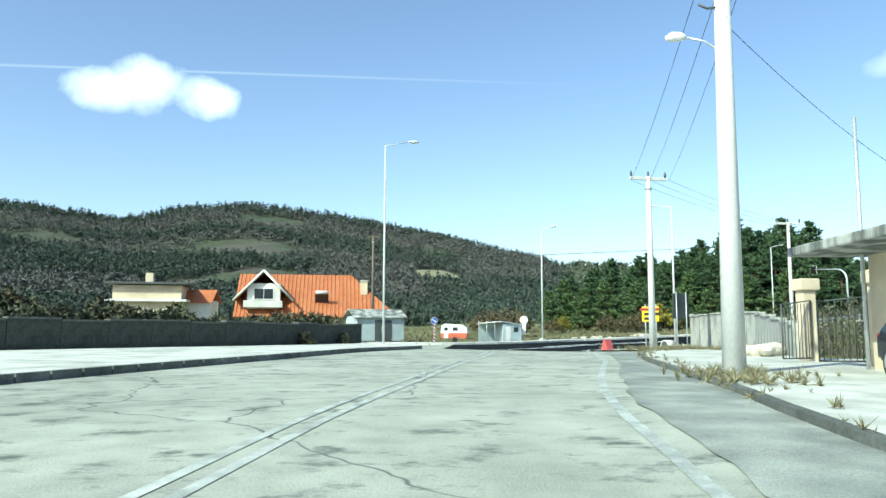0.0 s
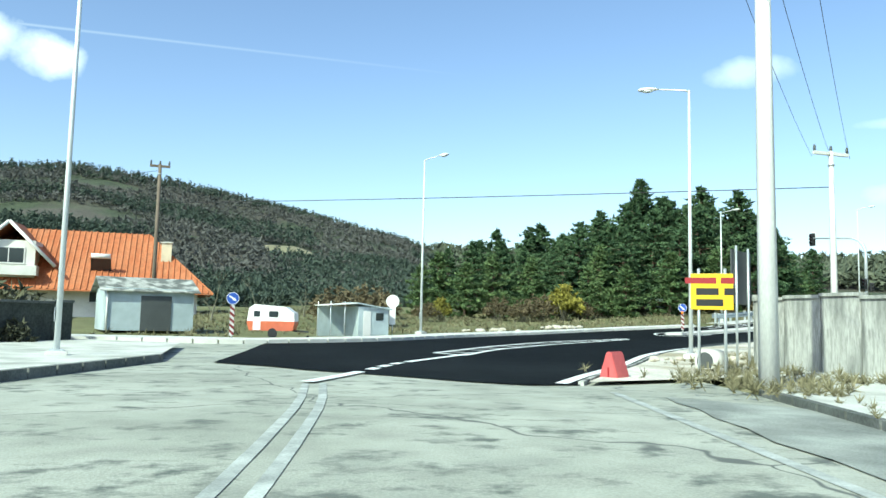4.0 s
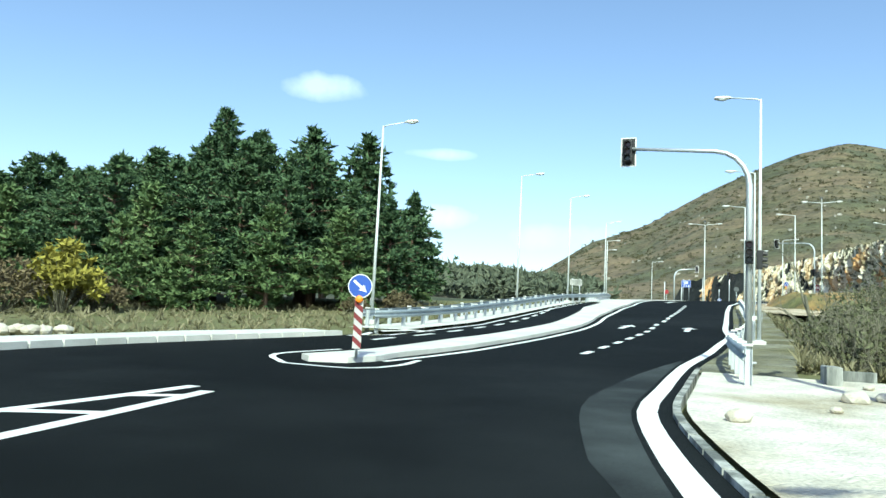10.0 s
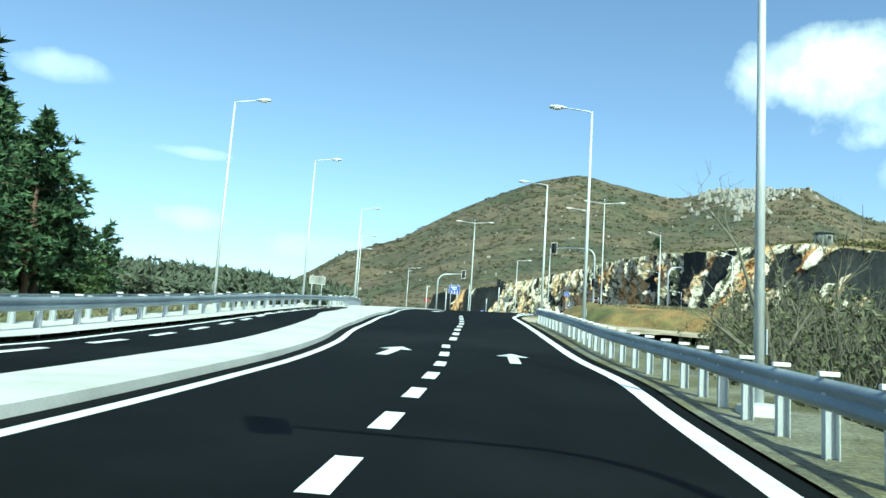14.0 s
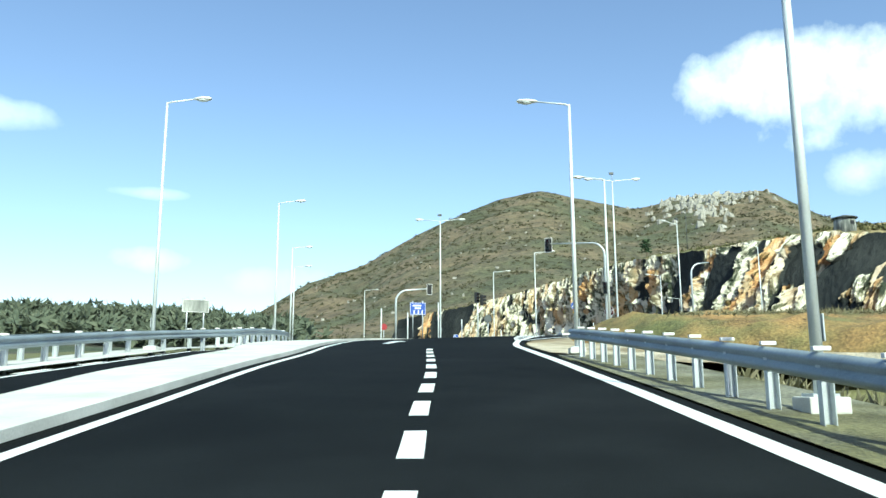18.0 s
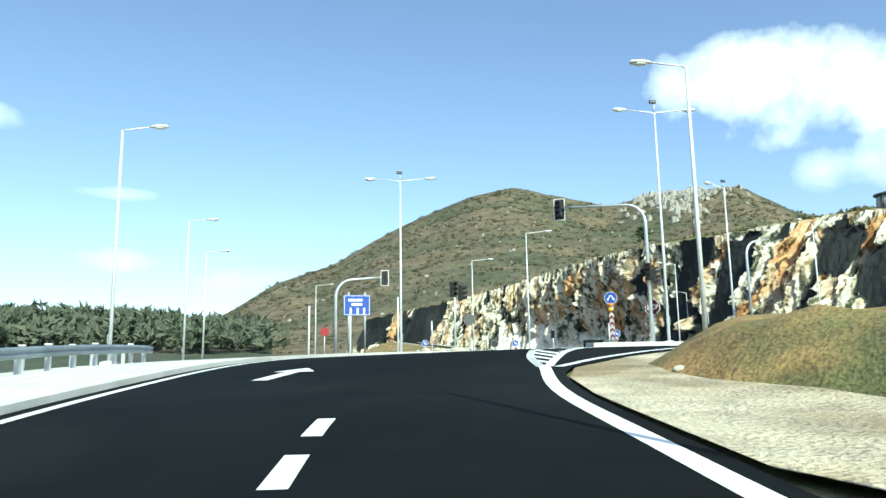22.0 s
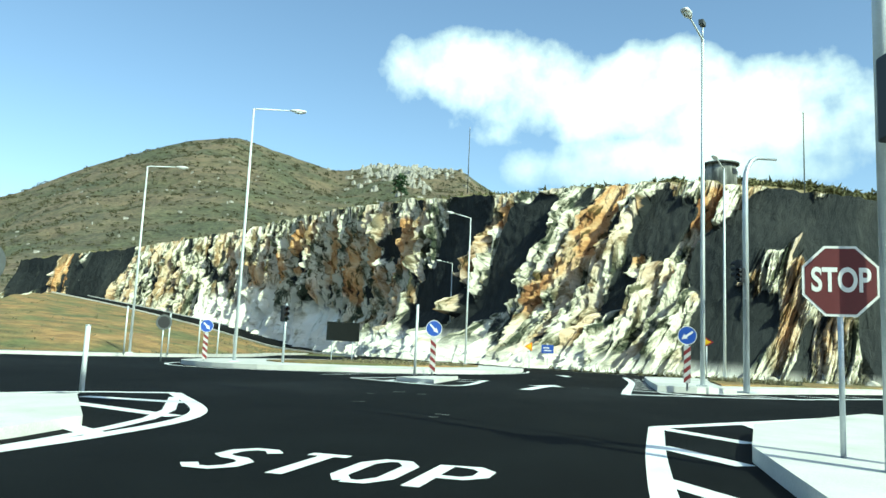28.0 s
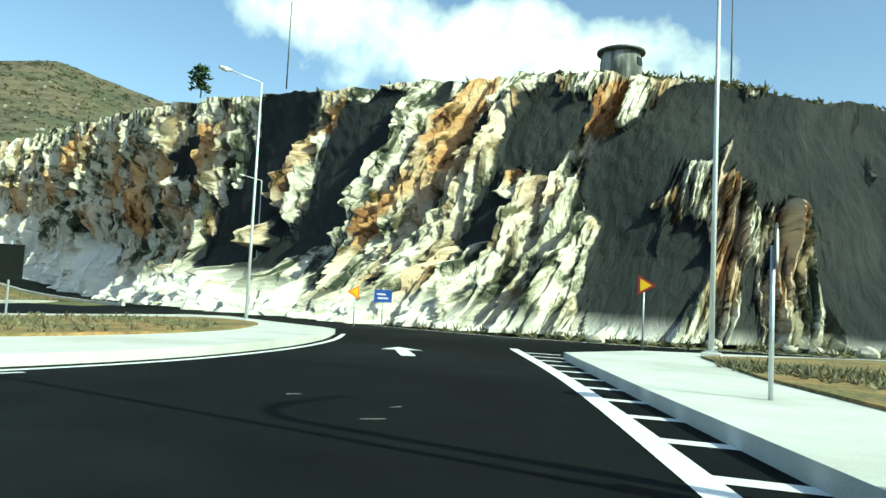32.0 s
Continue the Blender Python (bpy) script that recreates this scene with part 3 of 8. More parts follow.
tagged(part("road_edge_strip", drape(side_l + [tuple(p) for p in OLD_RIGHT[::-1] if -30 < p[1] < 38.5], -0.014, 1.5), M_OLDSIDE), "dark dirty strip of old asphalt along the kerb", "road", "", "structure")
kerb_run("kerb_far", FAR_KERB, M_CONCRETE, "pale concrete kerb stones", 0.25, 0.16)

# raised median of the climbing road and its nose
median = [(25.3, 72.3), (25.1, 71.7), (25.8, 71.2), (26.7, 71.35)] + [tuple(p) for p in offset(LEFT_LINE, 0.4) if 27.2 < p[0]][:-4] + [(112.0, 103.2)] + [tuple(p) for p in MEDIAN_FAR[::-1][3:] if p[0] > 27]
slab("median", median, 0.13, M_CONCRETE, "raised pale concrete median between the carriageways")

def soil_bank():
    """Bare soil in the fork, rising to a rough earth bank away from the roads."""
    edge = [(76.0, 86.9), (81.7, 89.75), (84.5, 90.9), (87.0, 91.45), (91.2, 90.95), (97.8, 89.1), (103.7, 85.95), (111.7, 79.15)]
    bm = drape(edge + [(121, 69.5), (110, 60), (88, 62), (74, 72), (70, 80)], 0.0, 1.0)
    for v in bm.verts:
        d = 99.0
        for a, b in zip(edge, edge[1:]):
            a, b, q = np.array(a), np.array(b), np.array((v.co.x, v.co.y))
            t = min(1.0, max(0.0, float((q - a) @ (b - a)) / float((b - a) @ (b - a))))
            d = min(d, float(np.linalg.norm(a + (b - a) * t - q)))
        v.co.z += min(1.0, d / 3) * (0.12 * noise.noise(v.co * 0.5) + 0.08 * noise.noise(v.co * 1.6)) - 0.02
    return bm


def earth_bank(rim, height, run):
    """A rough bank of earth that falls to nothing at its rim."""
    bm = drape(rim, -0.1, 0.8)
    ring = list(zip(rim, rim[1:] + rim[:1]))
    for v in bm.verts:
        d, q = 99.0, np.array((v.co.x, v.co.y))
        for a, b in ring:
            a, b = np.array(a), np.array(b)
            t = min(1.0, max(0.0, float((q - a) @ (b - a)) / float((b - a) @ (b - a))))
            d = min(d, float(np.linalg.norm(a + (b - a) * t - q)))
        k = min(1.0, d / run)
        v.co.z += height * k * (2 - k) * (1 + 0.25 * noise.noise(v.co * 0.25)) + min(1.0, d / 1.5) * (0.34 * noise.noise(v.co * 0.6) + 0.2 * noise.noise(v.co * 1.7))
    return bm


# shoulder under the guardrails
sh = [p for p in EDGE if 31.5 < p[0] < 74]
shoulder = [tuple(p) for p in offset(sh, -0.39)] + [tuple(p) for p in offset(sh, -2.6)[::-1]]
tagged(part("shoulder_right", drape(shoulder, 0.03, 1.5), M_VERGE), "gravel shoulder under the guardrail", "shoulder", "", "structure")
sl = [p for p in LEFT_EDGE if 33 < p[0] < 104]
tagged(part("shoulder_left", drape([tuple(p) for p in offset(sl, 0.0)] + [tuple(p) for p in offset(sl, 2.2)[::-1]], 0.10, 1.5), M_CONCRETE), "pale concrete strip under the far guardrail", "shoulder", "", "structure")
tagged(part("soil_by_slip_road", soil_bank(), M_FORKSOIL, None, "", True), "bare pale and brown soil beside the slip road", "soil", "", "structure")
tagged(part("earth_bank", earth_bank([(80.0, 83.4), (83.5, 87.4), (86.3, 89.4), (88.6, 90.1), (91.8, 89.8), (97.8, 88.0), (103.4, 84.8), (108.5, 79), (104, 71), (92, 68), (82, 71), (77.5, 76)], 1.2, 2.6), M_MOUND, None, "", True), "rough bank of brown earth beside the slip road", "bank", "", "structure")

# junction islands
slab("island_stop", [(100.1, 94.35), (104.5, 94.2), (108.6, 93.5), (111.4, 92.5), (114.8, 89.2), (112.8, 86.6), (107.5, 88.8), (103.0, 91.4), (100.2, 93.3), (99.6, 93.9)], 0.18, M_CONCRETE, "raised pale concrete traffic island")
slab("island_right", [(138.9, 88.25), (130, 90.0), (122.8, 91.3), (122.6, 90.2), (123.3, 88.9), (128.5, 84.0), (134.5, 77.5), (140, 66), (146, 52), (149, 50), (146.5, 60), (143.2, 72), (142.0, 80), (141.8, 85)], 0.18, M_CONCRETE, "raised pale concrete island with a grass bed")
slab("grass_bed_right", [(139.0, 84.6), (132.5, 86.9), (125.8, 88.5), (129.5, 84.6), (135.3, 78.2), (140.5, 68), (145, 57), (141.9, 72), (140.6, 80)], 0.23, M_MOUND, "brown dry grass bed", sink=0.02)
isl = curve([(149.5, 93.7), (144, 94.2), (138.5, 95.4), (133.6, 97.5), (129.8, 101), (128.4, 105), (130.5, 108.6), (135, 109.8), (142, 108.8), (149, 106.6), (156.5, 103.6), (163, 101.2), (163.5, 99.4), (156.5, 96.4), (151.5, 94.2), (149.5, 93.7)], 1.0)[:-1]
slab("island_round", [tuple(p) for p in isl], 0.18, M_CONCRETE, "rounded raised pale concrete island")
bed = curve([(150.5, 96.6), (144.5, 96.9), (139, 98.6), (135, 101.4), (133.6, 104.4), (135.4, 106.6), (141.5, 106.2), (148.5, 103.9), (154.5, 100.8), (156.0, 99.0), (153.5, 97.2), (150.5, 96.6)], 1.0)[:-1]
slab("grass_bed_round", [tuple(p) for p in bed], 0.24, M_MOUND, "brown dry grass bed", sink=0.02)
slab("island_sign", [(121.9, 97.9), (124.0, 97.55), (125.6, 97.3), (124.6, 98.3), (123.0, 99.1)], 0.12, M_CONCRETE, "small pale concrete island under the sign", step=1.0)
mnd = curve([(139, 117.5), (146, 114.6), (155, 113.9), (163.5, 114.6), (172, 116.0), (182, 116.6), (192, 117.2), (193.5, 119), (191, 120.5), (180, 121), (165, 122), (150, 124), (138, 132), (133.5, 128), (139, 117.5)], 1.2)[:-1]
slab("island_mound", [tuple(p) for p in mnd], 0.18, M_CONCRETE, "large kerbed island round an earth mound")
hill_road = curve([(190, 107.5, 7.07), (200, 114, 7.12), (212, 123, 7.57), (220, 131, 8.72), (227, 140, 10.27), (233, 150, 11.87), (238, 162, 13.77), (243, 176, 15.77)], 1.5)


def strip(points, a, b, lift):
    """A band between two offsets of a rising line."""
    bm = bmesh.new()
    flat = [p[:2] for p in points]
    za = [bm.verts.new((q[0], q[1], p[2] + lift)) for p, q in zip(points, offset(flat, a))]
    zb = [bm.verts.new((q[0], q[1], p[2] + lift)) for p, q in zip(points, offset(flat, b))]
    for i in range(len(za) - 1):
        bm.faces.new((za[i], zb[i], zb[i + 1], za[i + 1]))
    bmesh.ops.recalc_face_normals(bm, faces=bm.faces[:])
    if sum(f.normal.z for f in bm.faces) < 0:
        bmesh.ops.reverse_faces(bm, faces=bm.faces[:])
    return bm


def kerb_strip(points, at, width=0.3, height=0.16):
    bm = strip(points, at - width / 2, at + width / 2, height)
    ext = bmesh.ops.extrude_face_region(bm, geom=bm.faces[:])
    for v in ext["geom"]:
        if isinstance(v, bmesh.types.BMVert):
            v.co.z -= height + 0.2
    bmesh.ops.recalc_face_normals(bm, faces=bm.faces[:])
    return bm


tagged(part("road_hill", strip(hill_road, -4.6, 4.0, 0.0), M_ASPHALT), "black asphalt road climbing below the rock face", "road", "", "structure")
tagged(part("kerb_hill_near", kerb_strip(hill_road, 3.9), M_CONCRETE), "pale kerb of the climbing road", "kerb", "", "structure")
tagged(part("kerb_hill_far", kerb_strip(hill_road, -4.5), M_CONCRETE), "pale kerb below the rock face", "kerb", "", "structure")
foot = curve([(191, 118.0), (182, 117.6), (172, 117), (163, 115.6), (154, 115.0), (146, 115.6), (140, 119), (135, 127)], 1.0)
rim = [np.array((q[0], q[1], p[2] - 0.05)) for p, q in zip(hill_road[4:], offset([p[:2] for p in hill_road], 4.0)[4:])]
bm = bmesh.new()
rows_ = []
for i in range(40):
    a = np.array(foot[int(i / 39 * (len(foot) - 1))])
    b = rim[int(i / 39 * (len(rim) - 1))]
    za = gz(a[0], a[1]) + 0.2
    row = []
    for j in range(29):
        s = j / 28
        c = a + (b[:2] - a) * s
        z = za + (b[2] - za) * s ** 0.75
        w = math.sin(math.pi * s)
        row.append(bm.verts.new((c[0], c[1], z + w * (0.5 * noise.noise(Vector((c[0] * 0.12, c[1] * 0.12, 3))) + 0.15 * noise.noise(Vector((c[0] * 0.5, c[1] * 0.5, 8)))))))
    rows_.append(row)
for r, q in zip(rows_, rows_[1:]):
    for j in range(28):
        bm.faces.new((r[j], r[j + 1], q[j + 1], q[j]))
bmesh.ops.recalc_face_normals(bm, faces=bm.faces[:])
SLOPE_SPOTS = [tuple(v.co) for r in rows_ for v in r[:-2]]
tagged(part("earth_mound", bm, M_MOUND, None, "", True), "brown earth slope with dry grass between two roads", "mound", "", "structure")

# ---- painted markings ----
UP = 0.006


def paint(name, bm, label, mat=None):
    return tagged(part(name, bm, mat or M_MARK), label, "road marking", "", "structure")


def dashes(points, on, gap, width, start=0.0, stop=None):
    bm, s = bmesh.new(), start
    stop = stop or length(points)
    while s < stop - on:
        ribbon(bm, along(points, s, s + on), width, UP)
        s += on + gap
    return bm


def poly_bm(polys, dz=UP):
    bm = bmesh.new()
    for poly in polys:
        z = road_z([p[0] for p in poly], [p[1] for p in poly])[0]
        bm.faces.new([bm.verts.new((p[0], p[1], q + dz)) for p, q in zip(poly, z)])
    bmesh.ops.recalc_face_normals(bm, faces=bm.faces[:])
    for f in bm.faces:
        if f.normal.z < 0:
            f.normal_flip()
    return bm


old_centre = curve([(-2.6, -30), (-2.4, -2), (-1.8, 8), (-0.5, 17.5), (0.7, 26), (1.6, 31), (2.3, 37), (2.5, 41.5)], 1.5)
bm = ribbon(bmesh.new(), offset(old_centre, 0.16), 0.13, -0.022)
paint("marking_old_centre", ribbon(bm, offset(old_centre, -0.16), 0.13, -0.022), "faded double centre line", M_MARK_OLD)
paint("marking_old_edge", ribbon(bmesh.new(), curve([(1.6, -30), (1.8, 0), (2.2, 8), (2.7, 12.5), (3.5, 17), (4.6, 22), (5.5, 26), (6.1, 30), (6.9, 35), (7.9, 40)], 1.5), 0.16, -0.022), "faded edge line", M_MARK_OLD)
centre_new = curve([(2.35, 41.5), (3.63, 44.75), (4.6, 47.4), (5.32, 49.0), (6.8, 51.6), (8.4, 54.2)], 0.5)
paint("marking_centre_solid", ribbon(ribbon(bmesh.new(), along(centre_new, 0, 3.5), 0.3, UP), along(centre_new, 8.1, length(centre_new)), 0.28, UP), "white centre line")
paint("marking_centre_dashed", dashes(centre_new, 0.8, 0.45, 0.28, 4.3, 8.0), "white dashed centre line")
bend_end = sum(1 for p in EDGE if p[0] < 36.5)
paint("marking_bend_edge", ribbon(bmesh.new(), EDGE[:bend_end + 1], 0.29, UP), "broad white edge line round the bend")
paint("marking_right_edge", ribbon(bmesh.new(), EDGE[bend_end:], 0.28, UP), "white edge line")
paint("marking_left_edge", ribbon(bmesh.new(), LEFT_LINE[1:], 0.2, UP), "white line along the median")
paint("marking_median_far", ribbon(bmesh.new(), MEDIAN_FAR[4:], 0.15, UP), "white line along the far side of the median")
lane_b = curve([(34.4, 71.2), (37.0, 72.4), (39.0, 73.3), (41.2, 74.3), (43.6, 75.4), (46.4, 76.7), (49.3, 78.15), (53.4, 80.3)], 0.8)
lane_c = curve([(54.62, 80.75), (57.4, 82.1), (59.8, 83.3), (64.6, 85.62), (68.0, 87.35), (72.7, 89.8), (76.8, 91.95), (79.8, 93.35)], 0.8)
paint("marking_lane_dashes", dashes(lane_b, 1.25, 1.45, 0.24, 0.0), "white dashed lane line")
paint("marking_lane_dashes_top", dashes(lane_c, 1.5, 1.18, 0.24, 0.0), "white dashed lane line")
lane2 = [p for p in offset(MEDIAN_FAR, 2.3) if 31 < p[0] < 80]
paint("marking_far_dashes", dashes(lane2, 1.6, 1.6, 0.22), "white dashed lane line of the far carriageway")
paint("marking_far_edge", ribbon(bmesh.new(), offset(LEFT_EDGE, -0.35), 0.16, UP), "white edge line of the far carriageway")


def hatch_panel(left, right, step, width=0.22, bar=0.24, skew=0.9, close=True):
    """Two edge lines with slanting bars between them."""
    bm = bmesh.new()
    ribbon(bm, left, width, UP)
    ribbon(bm, right, width, UP)
    la, lb = length(left), length(right)
    s = step
    while s < lb - 0.3:
        b = along(right, s, s + 0.02)
        a = along(left, max(0, min(la - 0.05, (s / lb) * la - skew)), max(0.04, min(la, (s / lb) * la - skew + 0.02)))
        if a and b:
            ribbon(bm, [np.array(a[0][:2]), np.array(b[0][:2])], bar, UP)
        s += step
    if close:
        ribbon(bm, [np.array(left[0][:2]), np.array(right[0][:2])], bar, UP)
    return bm


paint("marking_hatch_bend", hatch_panel(curve([(7.15, 54.5), (9.5, 58.1), (11.6, 60.95), (15.3, 64.9), (20.9, 68.3)], 0.7), curve([(7.95, 53.1), (10.0, 56.85), (11.5, 58.8), (14.0, 61.75), (16.3, 63.9), (20.8, 67.65)], 0.7), 1.9), "white hatched wedge between the lanes")
paint("marking_median_nose", ribbon(ribbon(bmesh.new(), curve([(24.4, 71.6), (25.4, 73.6), (28.0, 74.6)], 0.5), 0.16, UP), curve([(24.4, 71.6), (25.2, 70.2), (26.6, 70.4), (28.0, 71.3)], 0.5), 0.16, UP), "white outline round the median nose")
fork_l = curve([(86.9, 92.25), (90.3, 93.6), (94, 94.7), (97.2, 95.35), (100.2, 95.6), (104.3, 95.35), (108, 94.7), (112.0, 93.8)], 0.7)
fork_r = curve([(87.0, 92.1), (90.0, 92.75), (93.2, 93.35), (97.2, 93.7), (99.2, 93.4)], 0.7)
paint("marking_fork", hatch_panel(fork_l[:24], fork_r, 1.3, 0.24, 0.28, -0.6, False), "white hatched fork nose")
paint("marking_fork_edge", ribbon(bmesh.new(), fork_l, 0.24, UP), "broad white line round the traffic island")
bm = bmesh.new()
for a, b in (((101.5, 95.5), (101.2, 94.5)), ((104.3, 95.3), (103.4, 94.5)), ((107.0, 94.9), (105.6, 94.3)), ((109.6, 94.3), (108.2, 93.7)), ((112.0, 93.8), (110.4, 92.9)), ((113.6, 91.9), (111.9, 92.0))):
    ribbon(bm, [np.array(a), np.array(b)], 0.3, UP)
ribbon(bm, curve([(112.0, 93.8), (113.6, 91.8), (116.2, 88.6)], 0.6), 0.3, UP)
paint("marking_island_bars", bm, "white bars beside the traffic island")
slip_r = curve([(87.0, 91.85), (91.4, 91.35), (98, 89.55), (104, 86.4), (112, 79.6), (121, 70.4)], 0.8)
paint("marking_slip_edge", ribbon(bmesh.new(), slip_r, 0.24, UP), "white edge line of the slip road")
paint("marking_slip_left", ribbon(bmesh.new(), curve([(98.6, 93.2), (101, 92.0), (104.5, 90.0), (110, 86.6), (117, 80)], 0.8), 0.2, UP), "white line between island and slip road")
bm = bmesh.new()
nose_l = curve([(104.5, 102.0), (108, 100.9), (111, 100.8), (114.6, 102.6)], 0.5)
ribbon(bm, nose_l, 0.26, UP)
ribbon(bm, curve([(114.6, 102.6), (113.6, 104.6), (110, 107.4)], 0.6), 0.26, UP)
for a, b in (((106.2, 101.4), (107.6, 102.7)), ((108.2, 100.9), (110.0, 102.9)), ((110.4, 100.9), (111.8, 103.2)), ((112.6, 101.6), (113.0, 103.6))):
    ribbon(bm, [np.array(a), np.array(b)], 0.3, UP)
paint("marking_median_end", bm, "white hatched end of the median")
tri_l = [(125.4, 101.9), (123.6, 100.6), (121.2, 97.35), (125.7, 96.35)]
bm = ribbon(bmesh.new(), curve(tri_l[1:], 0.8), 0.22, UP)
ribbon(bm, curve([tri_l[0], (129, 100.2), (131.5, 98.0)], 0.8), 0.12, UP)
ribbon(bm, curve([tri_l[1], (126, 98.6), tri_l[3]], 0.8), 0.18, UP)
for a, b in (((122.6, 99.3), (123.4, 99.2)), ((121.9, 98.3), (122.6, 98.3)), ((124.4, 96.7), (124.2, 97.3))):
    ribbon(bm, [np.array(a), np.array(b)], 0.2, UP)
paint("marking_triangle", bm, "white outline round the small sign island")
hr = curve([(143.6, 88.35), (132, 90.25), (120.3, 92.7)], 1.0)
bm = ribbon(bmesh.new(), hr, 0.26, UP)
ribbon(bm, [np.array((120.3, 92.7)), np.array((120.9, 90.4)), np.array((122.2, 87.4)), np.array((125.5, 83.8)), np.array((131, 78.0))], 0.26, UP)
for i in range(13):
    a = along(hr, 2.2 + 1.6 * i, 2.3 + 1.6 * i)[0]
    ribbon(bm, [a, a + np.array([-0.55, -1.0])], 0.26, UP)
for i in range(5):
    a = np.array((120.9 + 1.1 * i, 90.4 - 1.9 * i)) if i < 2 else np.array((122.2 + 2.0 * (i - 2), 87.4 - 2.1 * (i - 2)))
    ribbon(bm, [a, a + np.array([1.0, 1.0])], 0.26, UP)
paint("marking_right_island", bm, "white line with short bars beside the right island")
paint("marking_cliff_edge", ribbon(bmesh.new(), offset(CLIFF_KERB, 0.5), 0.15, UP), "white edge line below the rock face")
paint("marking_cliff_centre", ribbon(bmesh.new(), offset([p for p in CLIFF_KERB if p[1] < 80], 4.0), 0.15, UP), "white centre line below the rock face")
paint("marking_round_island", ribbon(bmesh.new(), [p + (np.array([146, 101]) - p) * -0.045 for p in map(np.array, isl)] [:34], 0.18, UP), "white line round the island")


def arrow(at, turn, kind="straight", size=1.0):
    """A lane arrow pointing along its own +y."""
    w = 0.16
    if kind == "straight":
        shapes = [[(-w, 0), (w, 0), (w, 2.2), (-w, 2.2)], [(-0.5, 2.2), (0.5, 2.2), (0, 3.4)]]
    elif kind == "fork":
        shapes = [[(-w, 0), (w, 0), (w, 2.2), (-w, 2.2)], [(-0.5, 2.2), (0.5, 2.2), (0, 3.4)], [(-w, 1.0), (-0.75, 1.6), (-0.75, 1.3), (-w, 0.6)], [(-0.7, 2.1), (-1.25, 1.55), (-0.7, 1.0)]]
    else:
        s = 1 if kind == "right" else -1
        shapes = [[(-w, 0), (w, 0), (w, 2.2), (-w, 2.2)], [(-w, 2.2), (w, 2.2), (0.75 * s, 2.9), (0.55 * s, 3.2)], [(0.3 * s, 3.4), (1.0 * s, 2.3), (1.55 * s, 3.3)]]
    c, s = math.cos(radians(turn)), math.sin(radians(turn))
    return [[(at[0] + (x * c - y * s) * size, at[1] + (x * s + y * c) * size) for x, y in q] for q in shapes]


for x, y, k, tn in ((49.1, 76.15, "straight", -64), (47.8, 79.0, "straight", -68), (82.4, 97.2, "straight", -72), (97.5, 98.9, "straight", -103), (120.6, 95.35, "straight", -108), (138.0, 92.2, "straight", -92)):
    paint("marking_arrow", poly_bm(arrow((x, y), tn, k, 1.1 if x > 80 else 0.85)), "white lane arrow")


def letters(word, at, turn, w=0.62, h=1.7, gap=0.5, pen=0.17):
    """Stretched road letters from pen strokes."""
    glyph = {"S": [[(1, .85), (.7, 1), (.3, 1), (0, .85), (0, .62), (.3, .52), (.7, .48), (1, .36), (1, .14), (.7, 0), (.3, 0), (0, .14)]], "T": [[(0, 1), (1, 1)], [(.5, 1), (.5, 0)]], "O": [[(.3, 0), (0, .2), (0, .8), (.3, 1), (.7, 1), (1, .8), (1, .2), (.7, 0), (.3, 0)]], "P": [[(0, 0), (0, 1), (.7, 1), (1, .86), (1, .62), (.7, .48), (0, .48)]]}
    c, s = math.cos(radians(turn)), math.sin(radians(turn))
    bm = bmesh.new()
    for i, ch in enumerate(word):
        for stroke in glyph[ch]:
            pts = [np.array((at[0] + (x * w + i * (w + gap)) * c - y * h * s, at[1] + (x * w + i * (w + gap)) * s + y * h * c)) for x, y in stroke]
            ribbon(bm, pts, pen, UP)
    return bm


rng = random.Random(81)
bm = bmesh.new()
for _ in range(12):
    c = np.array((113.5 + rng.uniform(-2.5, 5.0), 98.6 + rng.uniform(-1.6, 1.6))) if rng.random() < 0.7 else np.array((118 + rng.uniform(0, 12), 93.8 + rng.uniform(-1, 1)))
    ribbon(bm, [c, c + np.array((rng.uniform(-0.15, 0.15), rng.uniform(0.1, 0.28)))], rng.uniform(0.02, 0.05), UP)
tagged(part("marking_scuff", bm, M_MARK_OLD), "pale scuff marks on the black asphalt", "scuff marks", "", "stuff")
paint("marking_stop", letters("STOP", (106.5, 99.3), -103, 0.43, 1.2, 0.3, 0.165), "white STOP letters painted on the asphalt")

# ---- rock face ----
BASE = [(166, 20), (161, 36), (156, 58), (154, 67), (156, 75), (160, 82), (167, 88.5), (178, 96), (196, 106.5), (214, 119), (232, 138), (246, 168), (268, 212)]
TOP = [(176, 20, 25.57), (171, 36, 25.07), (166.5, 58, 23.17), (164.5, 66, 22.77), (167, 73, 23.97), (172, 79, 25.17), (178, 85, 25.77), (188, 97.5, 26.57), (204, 111.6, 28.17), (221, 125, 29.17), (241, 143, 29.17), (254, 170, 26.57), (276, 212, 24.57)]
NS, NV = 1400, 84
kb = np.linspace(0, len(BASE) - 1, NS)


def sample(points, k):
    """Points at the fractional knots k of a smooth line through points."""
    pts = [np.array(p, float) for p in points]
    pts = [2 * pts[0] - pts[1]] + pts + [2 * pts[-1] - pts[-2]]
    out = []
    for q in k:
        i = min(int(q), len(points) - 2)
        t = q - i
        a, b, c, d = pts[i:i + 4]
        out.append(0.5 * (2 * b + (c - a) * t + (2 * a - 5 * b + 4 * c - d) * t * t + (3 * b - a - 3 * c + d) * t ** 3))
    return np.array(out)


